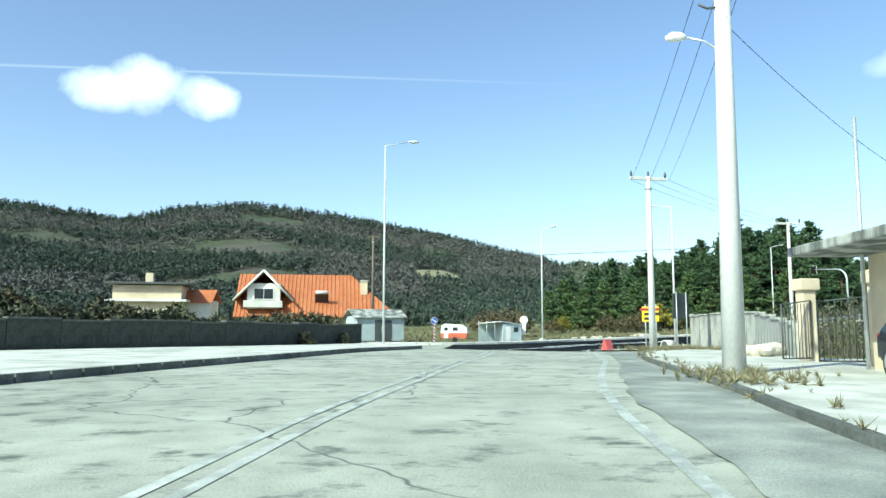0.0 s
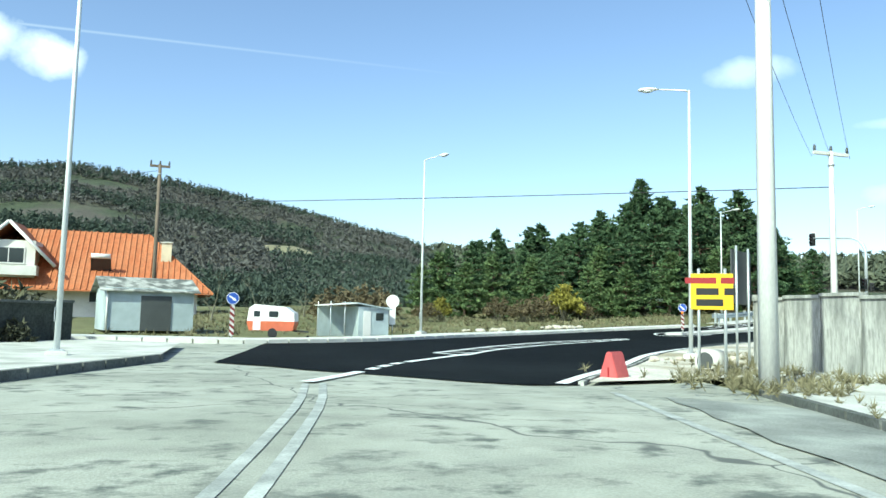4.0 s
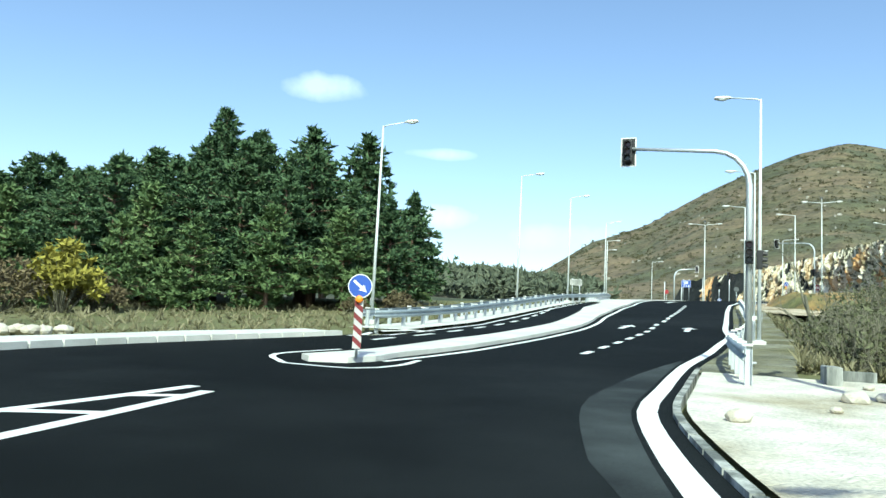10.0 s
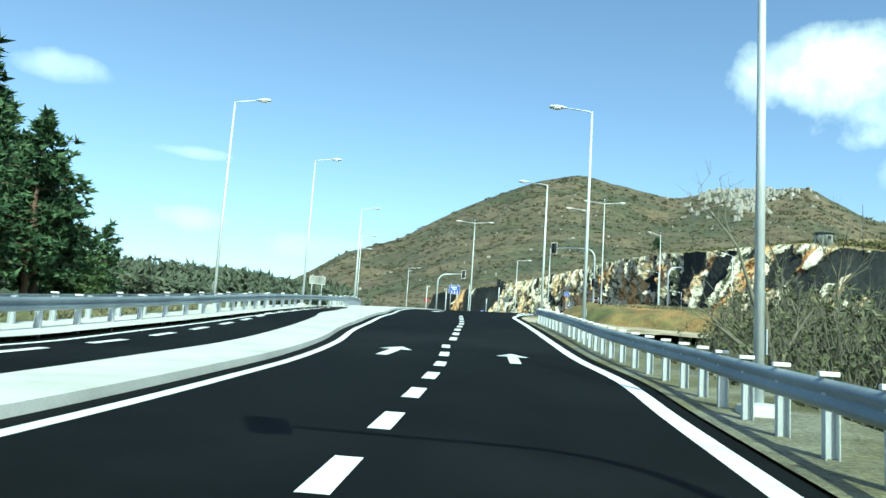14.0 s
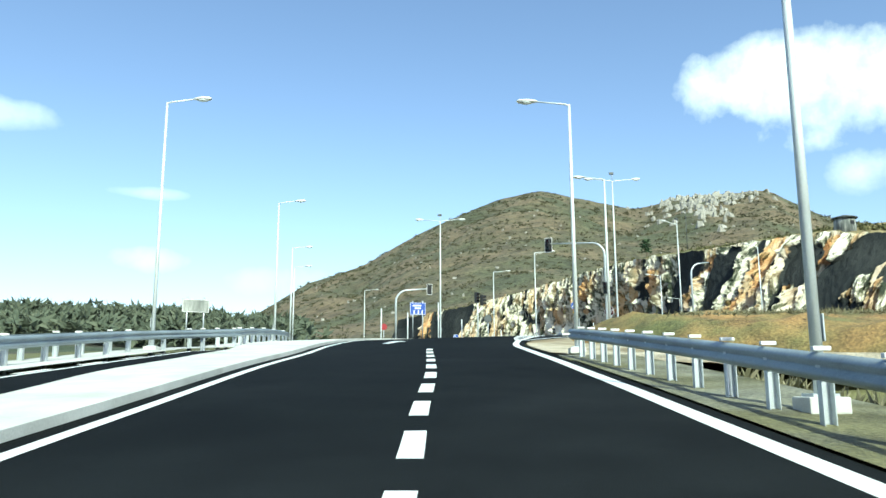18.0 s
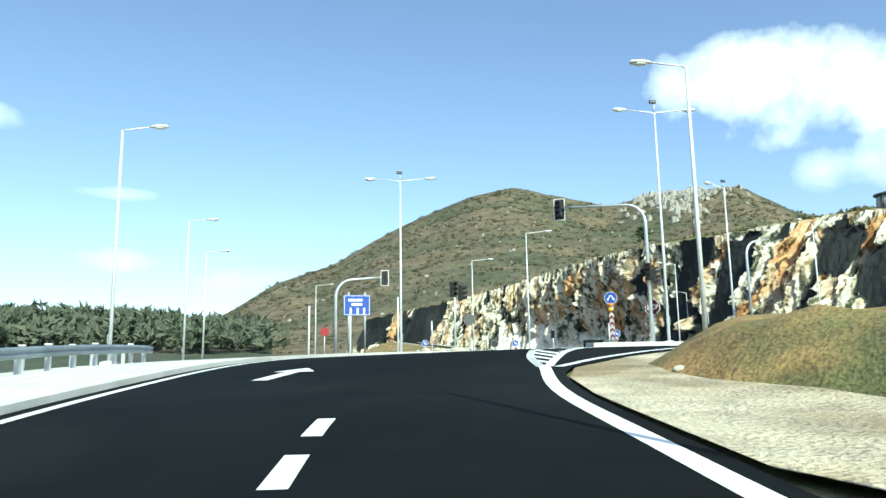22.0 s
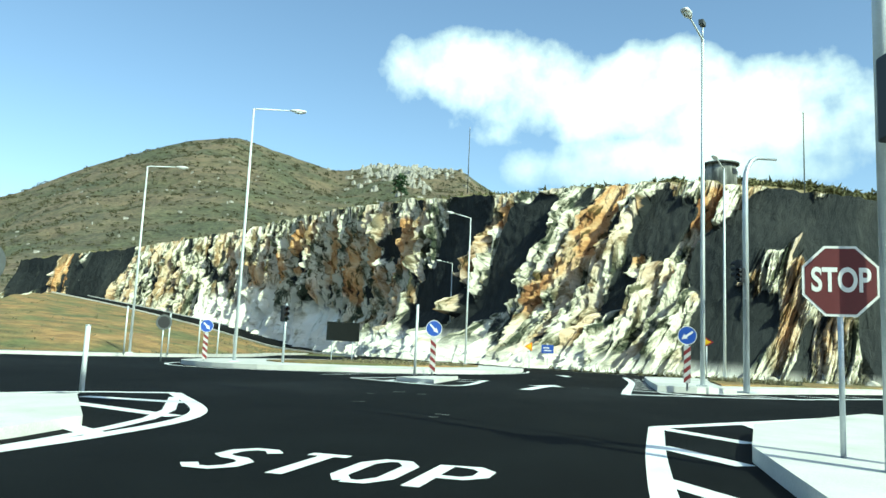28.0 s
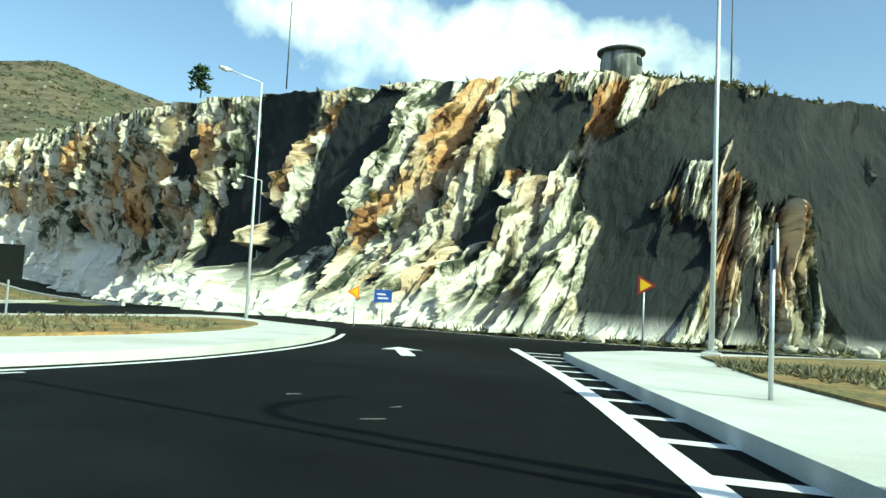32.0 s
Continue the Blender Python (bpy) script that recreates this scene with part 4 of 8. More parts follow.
B3 = sample([(*p, 0) for p in BASE], kb)
T3 = sample(TOP, kb)
B3[:, 2] = road_z(B3[:, 0], B3[:, 1])[0] + 0.1
seg = np.linalg.norm(np.diff(B3[:, :2], axis=0), axis=1)
arc = np.concatenate([[0], np.cumsum(seg)])
S_END = arc[-1]
# dark slabs, rock tone and shade in one colour: along (m from the north end), height share, half length, half height,
# lean
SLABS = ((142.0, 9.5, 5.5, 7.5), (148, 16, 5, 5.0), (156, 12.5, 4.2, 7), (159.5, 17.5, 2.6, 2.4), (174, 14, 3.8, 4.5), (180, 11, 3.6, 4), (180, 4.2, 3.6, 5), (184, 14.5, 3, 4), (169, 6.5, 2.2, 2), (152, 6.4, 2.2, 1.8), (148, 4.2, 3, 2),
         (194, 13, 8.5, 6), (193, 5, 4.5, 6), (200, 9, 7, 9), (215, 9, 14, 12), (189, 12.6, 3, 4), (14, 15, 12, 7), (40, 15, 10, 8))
OCHRE = ((104, 17, 1.5, 5), (121, 12, 1.2, 5.5), (113, 15, 1.1, 4.5), (128.5, 14, 1.6, 4.5), (132.5, 13, 1.0, 5), (136, 15, 1.4, 4), (97, 13, 0.9, 5), (86, 12, 1.2, 4), (171.5, 13, 1.0, 4), (160, 8, 1.2, 3), (151, 18.3, 1.6, 2.2), (154.4, 17, 1.4, 2), (167.3, 17, 2, 3), (165, 14, 2.2, 3.4), (179, 15.6, 1.4, 2.6), (29, 14, 4, 7))


def plates(x, y, seed, tilt):
    """Broken rock plates: each one slants back along x and stands at its own depth."""
    c = noise.voronoi(Vector((x, y, seed)))[1][0]
    return -tilt * (x - c.x) + 0.45 * tilt * noise.cell(c * 7.3) + 0.3 * tilt * (y - c.y)


def blob(table, u, v):
    best = 0.0
    for cu, cv, hu, hv in table:
        q = 1 - ((abs(u - cu - (v - cv) * 0.42) / hu) ** 2.6 + (abs(v - cv) / hv) ** 2.6)
        best = max(best, q)
    return best


verts, slabness, ochre, fresh, uvs = [], [], [], [], []
tang = np.gradient(B3, axis=0)
tang /= np.linalg.norm(tang, axis=1)[:, None]


def on_line(table, at):
    return np.array([np.interp(at, arc, table[:, c]) for c in range(3)])


for i in range(NS):
    hgt = T3[i][2] - B3[i][2]
    for j in range(NV):
        # the columns lean with the beds of the rock
        f = j / (NV - 1)
        v = f * hgt
        at = min(S_END, max(0.0, arc[i] - 0.42 * v))
        u = S_END - at
        a, b, t = on_line(B3, at), on_line(T3, at), on_line(tang, at)
        out = np.array([-t[1], t[0], 0.0])
        p = a + (b - a) * np.array([f ** 1.12, f ** 1.12, f])
        sl = u - v * 0.42
        q = Vector((sl * 0.16, v * 0.05, 1.7))
        wob = 2.2 * noise.noise(Vector((u * 0.07, v * 0.09, 5.0)))
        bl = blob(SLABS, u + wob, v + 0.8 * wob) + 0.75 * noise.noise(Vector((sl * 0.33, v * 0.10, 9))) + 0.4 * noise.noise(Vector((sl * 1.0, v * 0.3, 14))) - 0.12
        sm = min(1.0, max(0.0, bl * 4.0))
        turn_ = 0.9 * noise.noise(Vector((sl * 0.3, v * 0.25, 21)))
        lean_ = lerp(((60, 0.8), (128, 0.85), (150, 1.1), (165, 1.0)), u)
        rough_d = lean_ * plates(sl * 0.26 + turn_ * 0.3, v * 0.055, 0.3, 2.2) + lean_ * plates(sl * 0.62 + turn_ * 0.4, v * 0.09 + turn_ * 0.1, 4.3, 1.5) + plates(sl * 1.4 + turn_ * 0.4, v * 0.2 + turn_ * 0.15, 6.1, 0.8) + plates(sl * 2.6 + turn_ * 0.4, v * 0.32 + turn_ * 0.2, 8.7, 0.45) + plates(sl * 4.2 + turn_ * 0.4, v * 0.7 + turn_ * 0.3, 11.9, 0.26) + noise.noise(Vector((u * 1.9, v * 1.5, 0))) * 0.2 - 0.25
        flat_d = -0.6 + 0.35 * noise.noise(q * 2) + 0.25 * noise.noise(Vector((sl * 0.5, v * 0.2, 3))) + 0.12 * noise.noise(Vector((u * 1.3, v * 0.9, 8)))
        d = rough_d * (1 - sm) + flat_d * sm + 1.6 * noise.noise(Vector((u * 0.045, v * 0.06, 7)))
        apron = max(0.0, 1 - v / lerp(((84, 6.5), (116, 6.0), (165, 5.5), (185, 4.0)), u)) * (lerp(((84, 3.0), (116, 3.6), (165, 3.4), (185, 1.8)), u) + 0.8 * noise.noise(Vector((u * 0.3, 0, 0))))
        fade = min(1.0, 4 * (1 - f) + 0.35)
        p = p + out * (d * fade + apron)
        if j == NV - 1:
            p[2] += 0.5 * noise.noise(Vector((u * 0.25, 0, 3))) + 0.25 * noise.noise(Vector((u * 1.1, 0, 6)))
        verts.append(p)
        slabness.append(sm)
        fresh.append(min(1.0, max(0.0, (lerp(((60, 4.5), (80, 13), (92, 11.0), (106, 7.5), (122, 5.0), (135, 3.8), (160, 2.6), (186, 0.8), (200, 0.0), (300, 0.0)), u) * (1 + 0.7 * noise.noise(Vector((u * 0.22, v * 0.1, 31)))) - v) * 0.6)))
        ochre.append(min(1.0, max(0.0, (blob(OCHRE, u + wob, v) + 0.5 * noise.noise(Vector((sl * 0.5, v * 0.12, 12)))) * 2.5)))
        uvs.append((u, v))
# plateau behind the edge
for k, (back, rise) in enumerate(((3, 0.4), (8, 1.2), (20, 2.6), (45, 5.5), (90, 9))):
    for i in range(NS):
        t = T3[min(i + 1, NS - 1)] - T3[max(i - 1, 0)]
        t = t / np.linalg.norm(t[:2])
        inn = np.array([t[1], -t[0], 0.0])
        p = np.array(verts[i * NV + NV - 1]) + inn * back + np.array([0, 0, rise + 0.5 * noise.noise(Vector((i * 0.08, k, 2)))])
        verts.append(p)
        slabness.append(0.0)
        fresh.append(0.0)
        ochre.append(0.0)
        uvs.append((S_END - arc[i], 200.0 + back))
CLIFF_V = np.array(verts)


def verts_plateau(i, k):
    return CLIFF_V[NS * NV + k * NS + i]


faces = [(i * NV + j, i * NV + j + 1, (i + 1) * NV + j + 1, (i + 1) * NV + j) for i in range(NS - 1) for j in range(NV - 1)]
faces2 = []
for k in range(5):
    row = [NS * NV + (k - 1) * NS + i if k else i * NV + NV - 1 for i in range(NS)]
    nxt = [NS * NV + k * NS + i for i in range(NS)]
    faces2 += [(row[i], nxt[i], nxt[i + 1], row[i + 1]) for i in range(NS - 1)]


def cliff_material():
    m = bpy.data.materials.new("quarried_rock")
    m.use_nodes = True
    n, l = m.node_tree.nodes, m.node_tree.links
    bsdf = n["Principled BSDF"]
    uv = n.new("ShaderNodeAttribute")
    uv.attribute_name = "face_place"
    slab_a = n.new("ShaderNodeAttribute")
    slab_a.attribute_name = "slab"
    frs = n.new("ShaderNodeAttribute")
    frs.attribute_name = "fresh"
    och = n.new("ShaderNodeAttribute")
    och.attribute_name = "ochre"

    def noise_at(scale, stretch, detail=6, rough=0.6, w=0.0):
        mp = n.new("ShaderNodeMapping")
        mp.inputs["Scale"].default_value = stretch
        mp.inputs["Location"].default_value = (w, w, w)
        l.new(uv.outputs["Vector"], mp.inputs[0])
        t = n.new("ShaderNodeTexNoise")
        t.inputs["Scale"].default_value = scale
        t.inputs["Detail"].default_value = detail
        t.inputs["Roughness"].default_value = rough
        t.inputs["Distortion"].default_value = 0.6
        l.new(mp.outputs[0], t.inputs["Vector"])
        return t.outputs[0]

    def ramp(v, stops):
        r = n.new("ShaderNodeValToRGB")
        while len(r.color_ramp.elements) < len(stops):
            r.color_ramp.elements.new(0.5)
        for e, (p, c) in zip(r.color_ramp.elements, stops):
            e.position, e.color = p, (*c, 1)
        l.new(v, r.inputs[0])
        return r.outputs[0]

    def blend(f, a, b):
        x = n.new("ShaderNodeMix")
        x.data_type = "RGBA"
        l.new(f, x.inputs[0])
        l.new(a, x.inputs[6])
        l.new(b, x.inputs[7])
        return x.outputs[2]

    def math_(op, a, b):
        x = n.new("ShaderNodeMath")
        x.operation = op
        for i, v in enumerate((a, b)):
            if isinstance(v, float):
                x.inputs[i].default_value = v
            else:
                l.new(v, x.inputs[i])
        x.use_clamp = op != "ADD"
        return x.outputs[0]

    # the ramp's dark green low end paints the shade of crevices into pale rock
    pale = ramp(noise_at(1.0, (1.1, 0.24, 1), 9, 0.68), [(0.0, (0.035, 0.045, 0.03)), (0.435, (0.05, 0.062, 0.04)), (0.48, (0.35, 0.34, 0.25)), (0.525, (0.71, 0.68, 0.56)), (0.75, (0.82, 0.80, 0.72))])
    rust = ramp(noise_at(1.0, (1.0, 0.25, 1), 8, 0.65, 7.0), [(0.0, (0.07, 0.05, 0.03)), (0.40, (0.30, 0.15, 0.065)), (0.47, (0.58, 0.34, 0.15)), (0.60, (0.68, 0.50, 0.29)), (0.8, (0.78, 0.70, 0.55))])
    # dark slab rock; the near-black tone also carries shade on its faces
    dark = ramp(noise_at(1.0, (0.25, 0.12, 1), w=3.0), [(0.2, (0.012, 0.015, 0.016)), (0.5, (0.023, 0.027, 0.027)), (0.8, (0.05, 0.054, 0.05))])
    # thin slanting streaks of painted gap shade, multiplied over the rock colour
    crevice_shade = ramp(noise_at(1.0, (2.6, 0.5, 1), 6, 0.62, 17.0), [(0.38, (0.16, 0.18, 0.13)), (0.45, (1, 1, 1))])
    streak = noise_at(1.0, (0.3, 0.08, 1), 4, 0.55, 11.0)
    of = math_("MULTIPLY", och.outputs["Fac"], 1.0)
    st = ramp(streak, [(0.55, (0, 0, 0)), (0.61, (1, 1, 1))])
    of2 = math_("MAXIMUM", of, math_("MULTIPLY", st, 0.55))
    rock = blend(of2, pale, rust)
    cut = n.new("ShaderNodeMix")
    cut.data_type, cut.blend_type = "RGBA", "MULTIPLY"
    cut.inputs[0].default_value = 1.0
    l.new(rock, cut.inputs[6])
    l.new(crevice_shade, cut.inputs[7])
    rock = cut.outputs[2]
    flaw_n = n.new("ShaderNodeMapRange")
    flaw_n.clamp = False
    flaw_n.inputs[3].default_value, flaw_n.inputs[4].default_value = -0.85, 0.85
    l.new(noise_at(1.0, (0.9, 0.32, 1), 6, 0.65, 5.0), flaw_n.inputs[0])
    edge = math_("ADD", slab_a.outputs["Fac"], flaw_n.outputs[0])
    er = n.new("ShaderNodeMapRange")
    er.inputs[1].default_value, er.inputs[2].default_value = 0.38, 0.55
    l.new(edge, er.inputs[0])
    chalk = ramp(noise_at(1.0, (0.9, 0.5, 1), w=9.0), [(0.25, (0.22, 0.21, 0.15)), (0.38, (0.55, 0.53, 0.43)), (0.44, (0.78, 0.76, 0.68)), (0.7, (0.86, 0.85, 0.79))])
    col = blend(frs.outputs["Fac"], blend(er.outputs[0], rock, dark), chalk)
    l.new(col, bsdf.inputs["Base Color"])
    bsdf.inputs["Roughness"].default_value = 0.92
    bsdf.inputs["Specular IOR Level"].default_value = 0.25
    bp = n.new("ShaderNodeBump")
    bp.inputs["Strength"].default_value = 0.9
    bp.inputs["Distance"].default_value = 0.4
    l.new(noise_at(1.0, (1.6, 0.7, 1), 8, 0.65, 2.0), bp.inputs["Height"])
    l.new(bp.outputs[0], bsdf.inputs["Normal"])
    return m


M_CLIFF = cliff_material()
M_SCRUB = material("scrubby_slope", (0.20, 0.165, 0.085), 0.95, vary=0.3, scale=0.25, fine=2.0, bump=0.5, second=(0.12, 0.12, 0.05), patch=0.05, where=0.5, soft=0.08, bump_dist=0.3)
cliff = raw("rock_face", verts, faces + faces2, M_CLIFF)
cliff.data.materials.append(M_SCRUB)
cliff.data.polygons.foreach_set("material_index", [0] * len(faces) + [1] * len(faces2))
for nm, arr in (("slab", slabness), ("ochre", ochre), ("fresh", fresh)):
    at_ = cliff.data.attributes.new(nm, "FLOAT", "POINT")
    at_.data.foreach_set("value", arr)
at_ = cliff.data.attributes.new("face_place", "FLOAT_VECTOR", "POINT")
at_.data.foreach_set("vector", [c for u, v in uvs for c in (u - 0.42 * v, v, 0.0)])
tagged(cliff, "tall blasted rock cutting, white and ochre strata, dark slabs and crevices with painted shade", "cliff", "", "structure")

# ---- far hills ----


def elev(table, b):
    return float(np.interp(b, [p[0] for p in table], [p[1] for p in table]))


def ridge(name, centre, table, r0, r1, z0, step, mat, label, power=1.35, rough=1.0, nr=26, seed=0.0):
    """A hill round a centre: bearings and heights (degrees) of its skyline at distance r1, falling to z0 at r0."""
    b0, b1 = table[0][0], table[-1][0]
    nb = int((b1 - b0) / step) + 1
    vs = []
    for i in range(nb):
        b = b0 + (b1 - b0) * i / (nb - 1)
        top = r1 * math.tan(radians(elev(table, b)))
        for j in range(nr + 5):
            f = j / nr
            r = r0 + (r1 - r0) * f
            x, y = centre[0] + r * math.sin(radians(b)), centre[1] + r * math.cos(radians(b))
            g = min(1.0, f)
            z = z0 + (top + 1.3 - z0) * g ** power
            if f > 1:
                z -= (f - 1) * (top) * 2.0
            k = rough * (0.012 * r) * (1 - 0.75 * max(0, (g - 0.8) / 0.2)) * min(1.0, 6 * g)
            z += k * (noise.noise(Vector((x * 0.012, y * 0.012, seed))) * 1.3 + noise.noise(Vector((x * 0.04, y * 0.04, seed + 3))) * 0.5 + noise.noise(Vector((x * 0.12, y * 0.12, seed + 5))) * 0.2)
            vs.append((x, y, z))
    w = nr + 5
    fs = [(i * w + j, i * w + j + 1, (i + 1) * w + j + 1, (i + 1) * w + j) for i in range(nb - 1) for j in range(w - 1)]
    return tagged(raw(name, vs, fs, mat, None, True), label, "hill", "", "structure"), np.array(vs).reshape(nb, w, 3)


M_WOODED = material("wooded_hillside", (0.085, 0.078, 0.062), 0.95, vary=0.4, scale=0.12, fine=0.9, bump=0.8, second=(0.05, 0.065, 0.035), patch=0.03, where=0.48, soft=0.06, bump_dist=1.0)
M_MOUNT = material("bare_mountain_slope", (0.145, 0.115, 0.068), 0.95, vary=0.55, scale=0.06, fine=0.35, bump=0.8, second=(0.075, 0.08, 0.042), patch=0.012, where=0.5, soft=0.1, bump_dist=3.0)
HILL = ((-100, 7.0), (-60, 8.4), (-40, 8.7), (-30.6, 8.75), (-24.4, 8.35), (-20.8, 9.3), (-16, 9.75), (-10, 9.35), (-4.5, 8.4), (0.7, 7.4), (7, 5.9), (9.5, 5.1), (20, 4.4), (30, 4.3), (38, 4.3), (45, 4.1), (52, 3.8))
hill_ob, HILL_PTS = ridge("hill_wooded", (3, 30), HILL, 150, 470, 1.0, 1.0, M_WOODED, "wooded hillside of bare and evergreen trees", 1.25, 0.7)
MOUNT = ((34, 4.1), (39, 4.8), (43.5, 4.2), (49.2, 5.0), (53.3, 7.5), (57.4, 9.0), (61.7, 11.4), (65.6, 13.2), (68.2, 14.1), (71.0, 14.55), (74.7, 13.7), (78.3, 12.8), (80.7, 13.3), (83, 13.6), (85.5, 13.5), (87.7, 13.5), (91.3, 11.2), (100, 9), (112, 9), (120, 10.4), (126, 11.2), (135, 10.5), (150, 8))
mount_ob, MOUNT_PTS = ridge("mountain", (70, 85), MOUNT, 230, 1250, 9.0, 0.6, M_MOUNT, "brown bare mountain with scrub and pale rock outcrops", 1.18, 0.8, 44, 20.0)
BACK = ((140, 6), (170, 5), (200, 4), (230, 5), (262, 6.5))
ridge("hill_behind", (20, 30), BACK, 250, 600, 0.0, 3.0, M_WOODED, "low wooded hills", 1.2, 0.8, 12, 40.0)

# ---- plants ----


def leaf_material(name, a, b, rough=0.75):
    m = bpy.data.materials.new(name)
    m.use_nodes = True
    n, l = m.node_tree.nodes, m.node_tree.links
    bsdf = n["Principled BSDF"]
    geo = n.new("ShaderNodeNewGeometry")
    info = n.new("ShaderNodeObjectInfo")
    add = n.new("ShaderNodeMath")
    add.operation = "MULTIPLY_ADD"
    l.new(info.outputs["Random"], add.inputs[0])
    add.inputs[1].default_value = 0.35
    l.new(geo.outputs["Random Per Island"], add.inputs[2])
    tc = n.new("ShaderNodeTexCoord")
    ns = n.new("ShaderNodeTexNoise")
    ns.inputs["Scale"].default_value = 0.7
    l.new(tc.outputs["Object"], ns.inputs["Vector"])
    mx = n.new("ShaderNodeMix")
    mx.data_type = "RGBA"
    mean = n.new("ShaderNodeMath")
    mean.operation = "MULTIPLY"
    l.new(add.outputs[0], mean.inputs[0])
    l.new(ns.outputs[0], mean.inputs[1])
    mean.use_clamp = True
    gain = n.new("ShaderNodeMapRange")
    gain.inputs[1].default_value, gain.inputs[2].default_value = 0.1, 0.65
    l.new(mean.outputs[0], gain.inputs[0])
    l.new(gain.outputs[0], mx.inputs[0])
    mx.inputs[6].default_value, mx.inputs[7].default_value = (*a, 1), (*b, 1)
    l.new(mx.outputs[2], bsdf.inputs["Base Color"])
    bsdf.inputs["Roughness"].default_value = rough
    bsdf.inputs["Specular IOR Level"].default_value = 0.2
    return m


M_NEEDLE = leaf_material("pine_needles", (0.036, 0.072, 0.036), (0.115, 0.18, 0.085))
M_YELLOWLEAF = leaf_material("yellow_green_leaves", (0.17, 0.16, 0.035), (0.36, 0.33, 0.07))
M_DRYLEAF = leaf_material("brown_dry_leaves", (0.10, 0.085, 0.05), (0.19, 0.155, 0.09))
M_YOUNGNEEDLE = leaf_material("young_pine_needles", (0.06, 0.105, 0.042), (0.165, 0.23, 0.095))
M_SHRUB = leaf_material("olive_scrub", (0.075, 0.078, 0.035), (0.19, 0.18, 0.085))
M_TUFT = leaf_material("dry_grass_blades", (0.13, 0.125, 0.07), (0.27, 0.25, 0.155))


def tuft(verts, faces, c, r, n, rng, flat=0.5, out=None, wide=0.28):
    """A clump of narrow blades round a point."""
    for _ in range(n):
        d = Vector((rng.gauss(0, 1), rng.gauss(0, 1), rng.gauss(0, flat)))
        if out is not None:
            d += out * 0.9
        d.normalize()
        s = d.cross(Vector((rng.gauss(0, 1), rng.gauss(0, 1), rng.gauss(0, 1)))).normalized() * r * wide
        k = len(verts)
        o = c + d * r * rng.uniform(-0.3, 0.3)
        verts += [o - s, o + s, o + d * r * rng.uniform(0.8, 1.3)]
        faces.append((k, k + 1, k + 2))


def pine(name, height, spread, seed, label, bare=0.16, mat=None):
    rng = random.Random(seed)
    tree = thing(name, (0, 0, 0), label, "tree")
    bm = bmesh.new()
    lean = Vector((rng.uniform(-0.03, 0.03), rng.uniform(-0.03, 0.03), 0))
    spine = [Vector((0, 0, height * k / 8)) + lean * (height * k / 8) + Vector((rng.uniform(-.08, .08), rng.uniform(-.08, .08), 0)) for k in range(9)]
    tube(bm, spine, [0.02 * height * (1 - k / 8) ** 0.8 + 0.02 for k in range(9)], 7)
    limbs = bmesh.new()
    verts, faces = [], []
    h = bare * height
    while h < height * 0.985:
        f = (h / height - bare) / (1 - bare)
        reach = spread * (1 - f ** 1.35) ** 0.8 * (0.35 + 0.65 * min(1, f * 5 + 0.45))
        for k in range(rng.randint(4, 6)):
            a = rng.uniform(0, 6.283)
            L = reach * rng.uniform(0.55, 1.12) + 0.25
            rise = rng.uniform(-0.15, 0.25) + 0.5 * f
            o = Vector((lean.x * h, lean.y * h, h))
            d = Vector((math.cos(a), math.sin(a), rise)).normalized()
            pts = [o + d * L * t + Vector((0, 0, -0.10 * L * t * t)) for t in (0, 0.35, 0.7, 1.0)]
            tube(limbs, pts, [0.05 + 0.012 * L, 0.04, 0.025, 0.012], 3, False)
            n = max(3, int(L * 3.4))
            for i in range(n):
                t = 0.22 + 0.8 * (i + rng.random()) / n
                c = o + d * L * t + Vector((rng.gauss(0, 0.12 * L), rng.gauss(0, 0.12 * L), -0.10 * L * t * t + rng.gauss(0, 0.12)))
                tuft(verts, faces, c, rng.uniform(0.34, 0.6), 9, rng, 0.45, d * 0.4 + Vector((0, 0, 0.3)))
        h += rng.uniform(0.36, 0.6) * (0.8 if f > 0.7 else 1.0)
    part("trunk", bm, M_BARK, tree)
    tagged(part("branching", limbs, M_BARK, tree), "", "", "", "stuff")
    raw("crown", verts, faces, mat or M_NEEDLE, tree)
    return tree


def bush(name, r, h, n, seed, mat, label, blades=10, size=0.22):
    rng = random.Random(seed)
    tree = thing(name, (0, 0, 0), label, "bush")
    stems = bmesh.new()
    verts, faces = [], []
    for k in range(n):
        a, t = rng.uniform(0, 6.283), rng.random() ** 0.5
        tip = Vector((math.cos(a) * r * t, math.sin(a) * r * t, h * (1 - 0.55 * t * t) * rng.uniform(0.65, 1.05)))
        mid = tip * 0.55 + Vector((rng.gauss(0, .1), rng.gauss(0, .1), 0.1))
        if k % 3 == 0:
            tube(stems, [Vector((tip.x * .1, tip.y * .1, -0.1)), mid, tip], [0.03, 0.018, 0.008], 3, False)
        for q in (tip, mid.lerp(tip, 0.5)):
            tuft(verts, faces, q, size * rng.uniform(0.7, 1.4), blades, rng, 0.8)
    tagged(part("branching", stems, M_TWIG, tree), "", "", "", "stuff")
    raw("crown", verts, faces, mat, tree)
    return tree


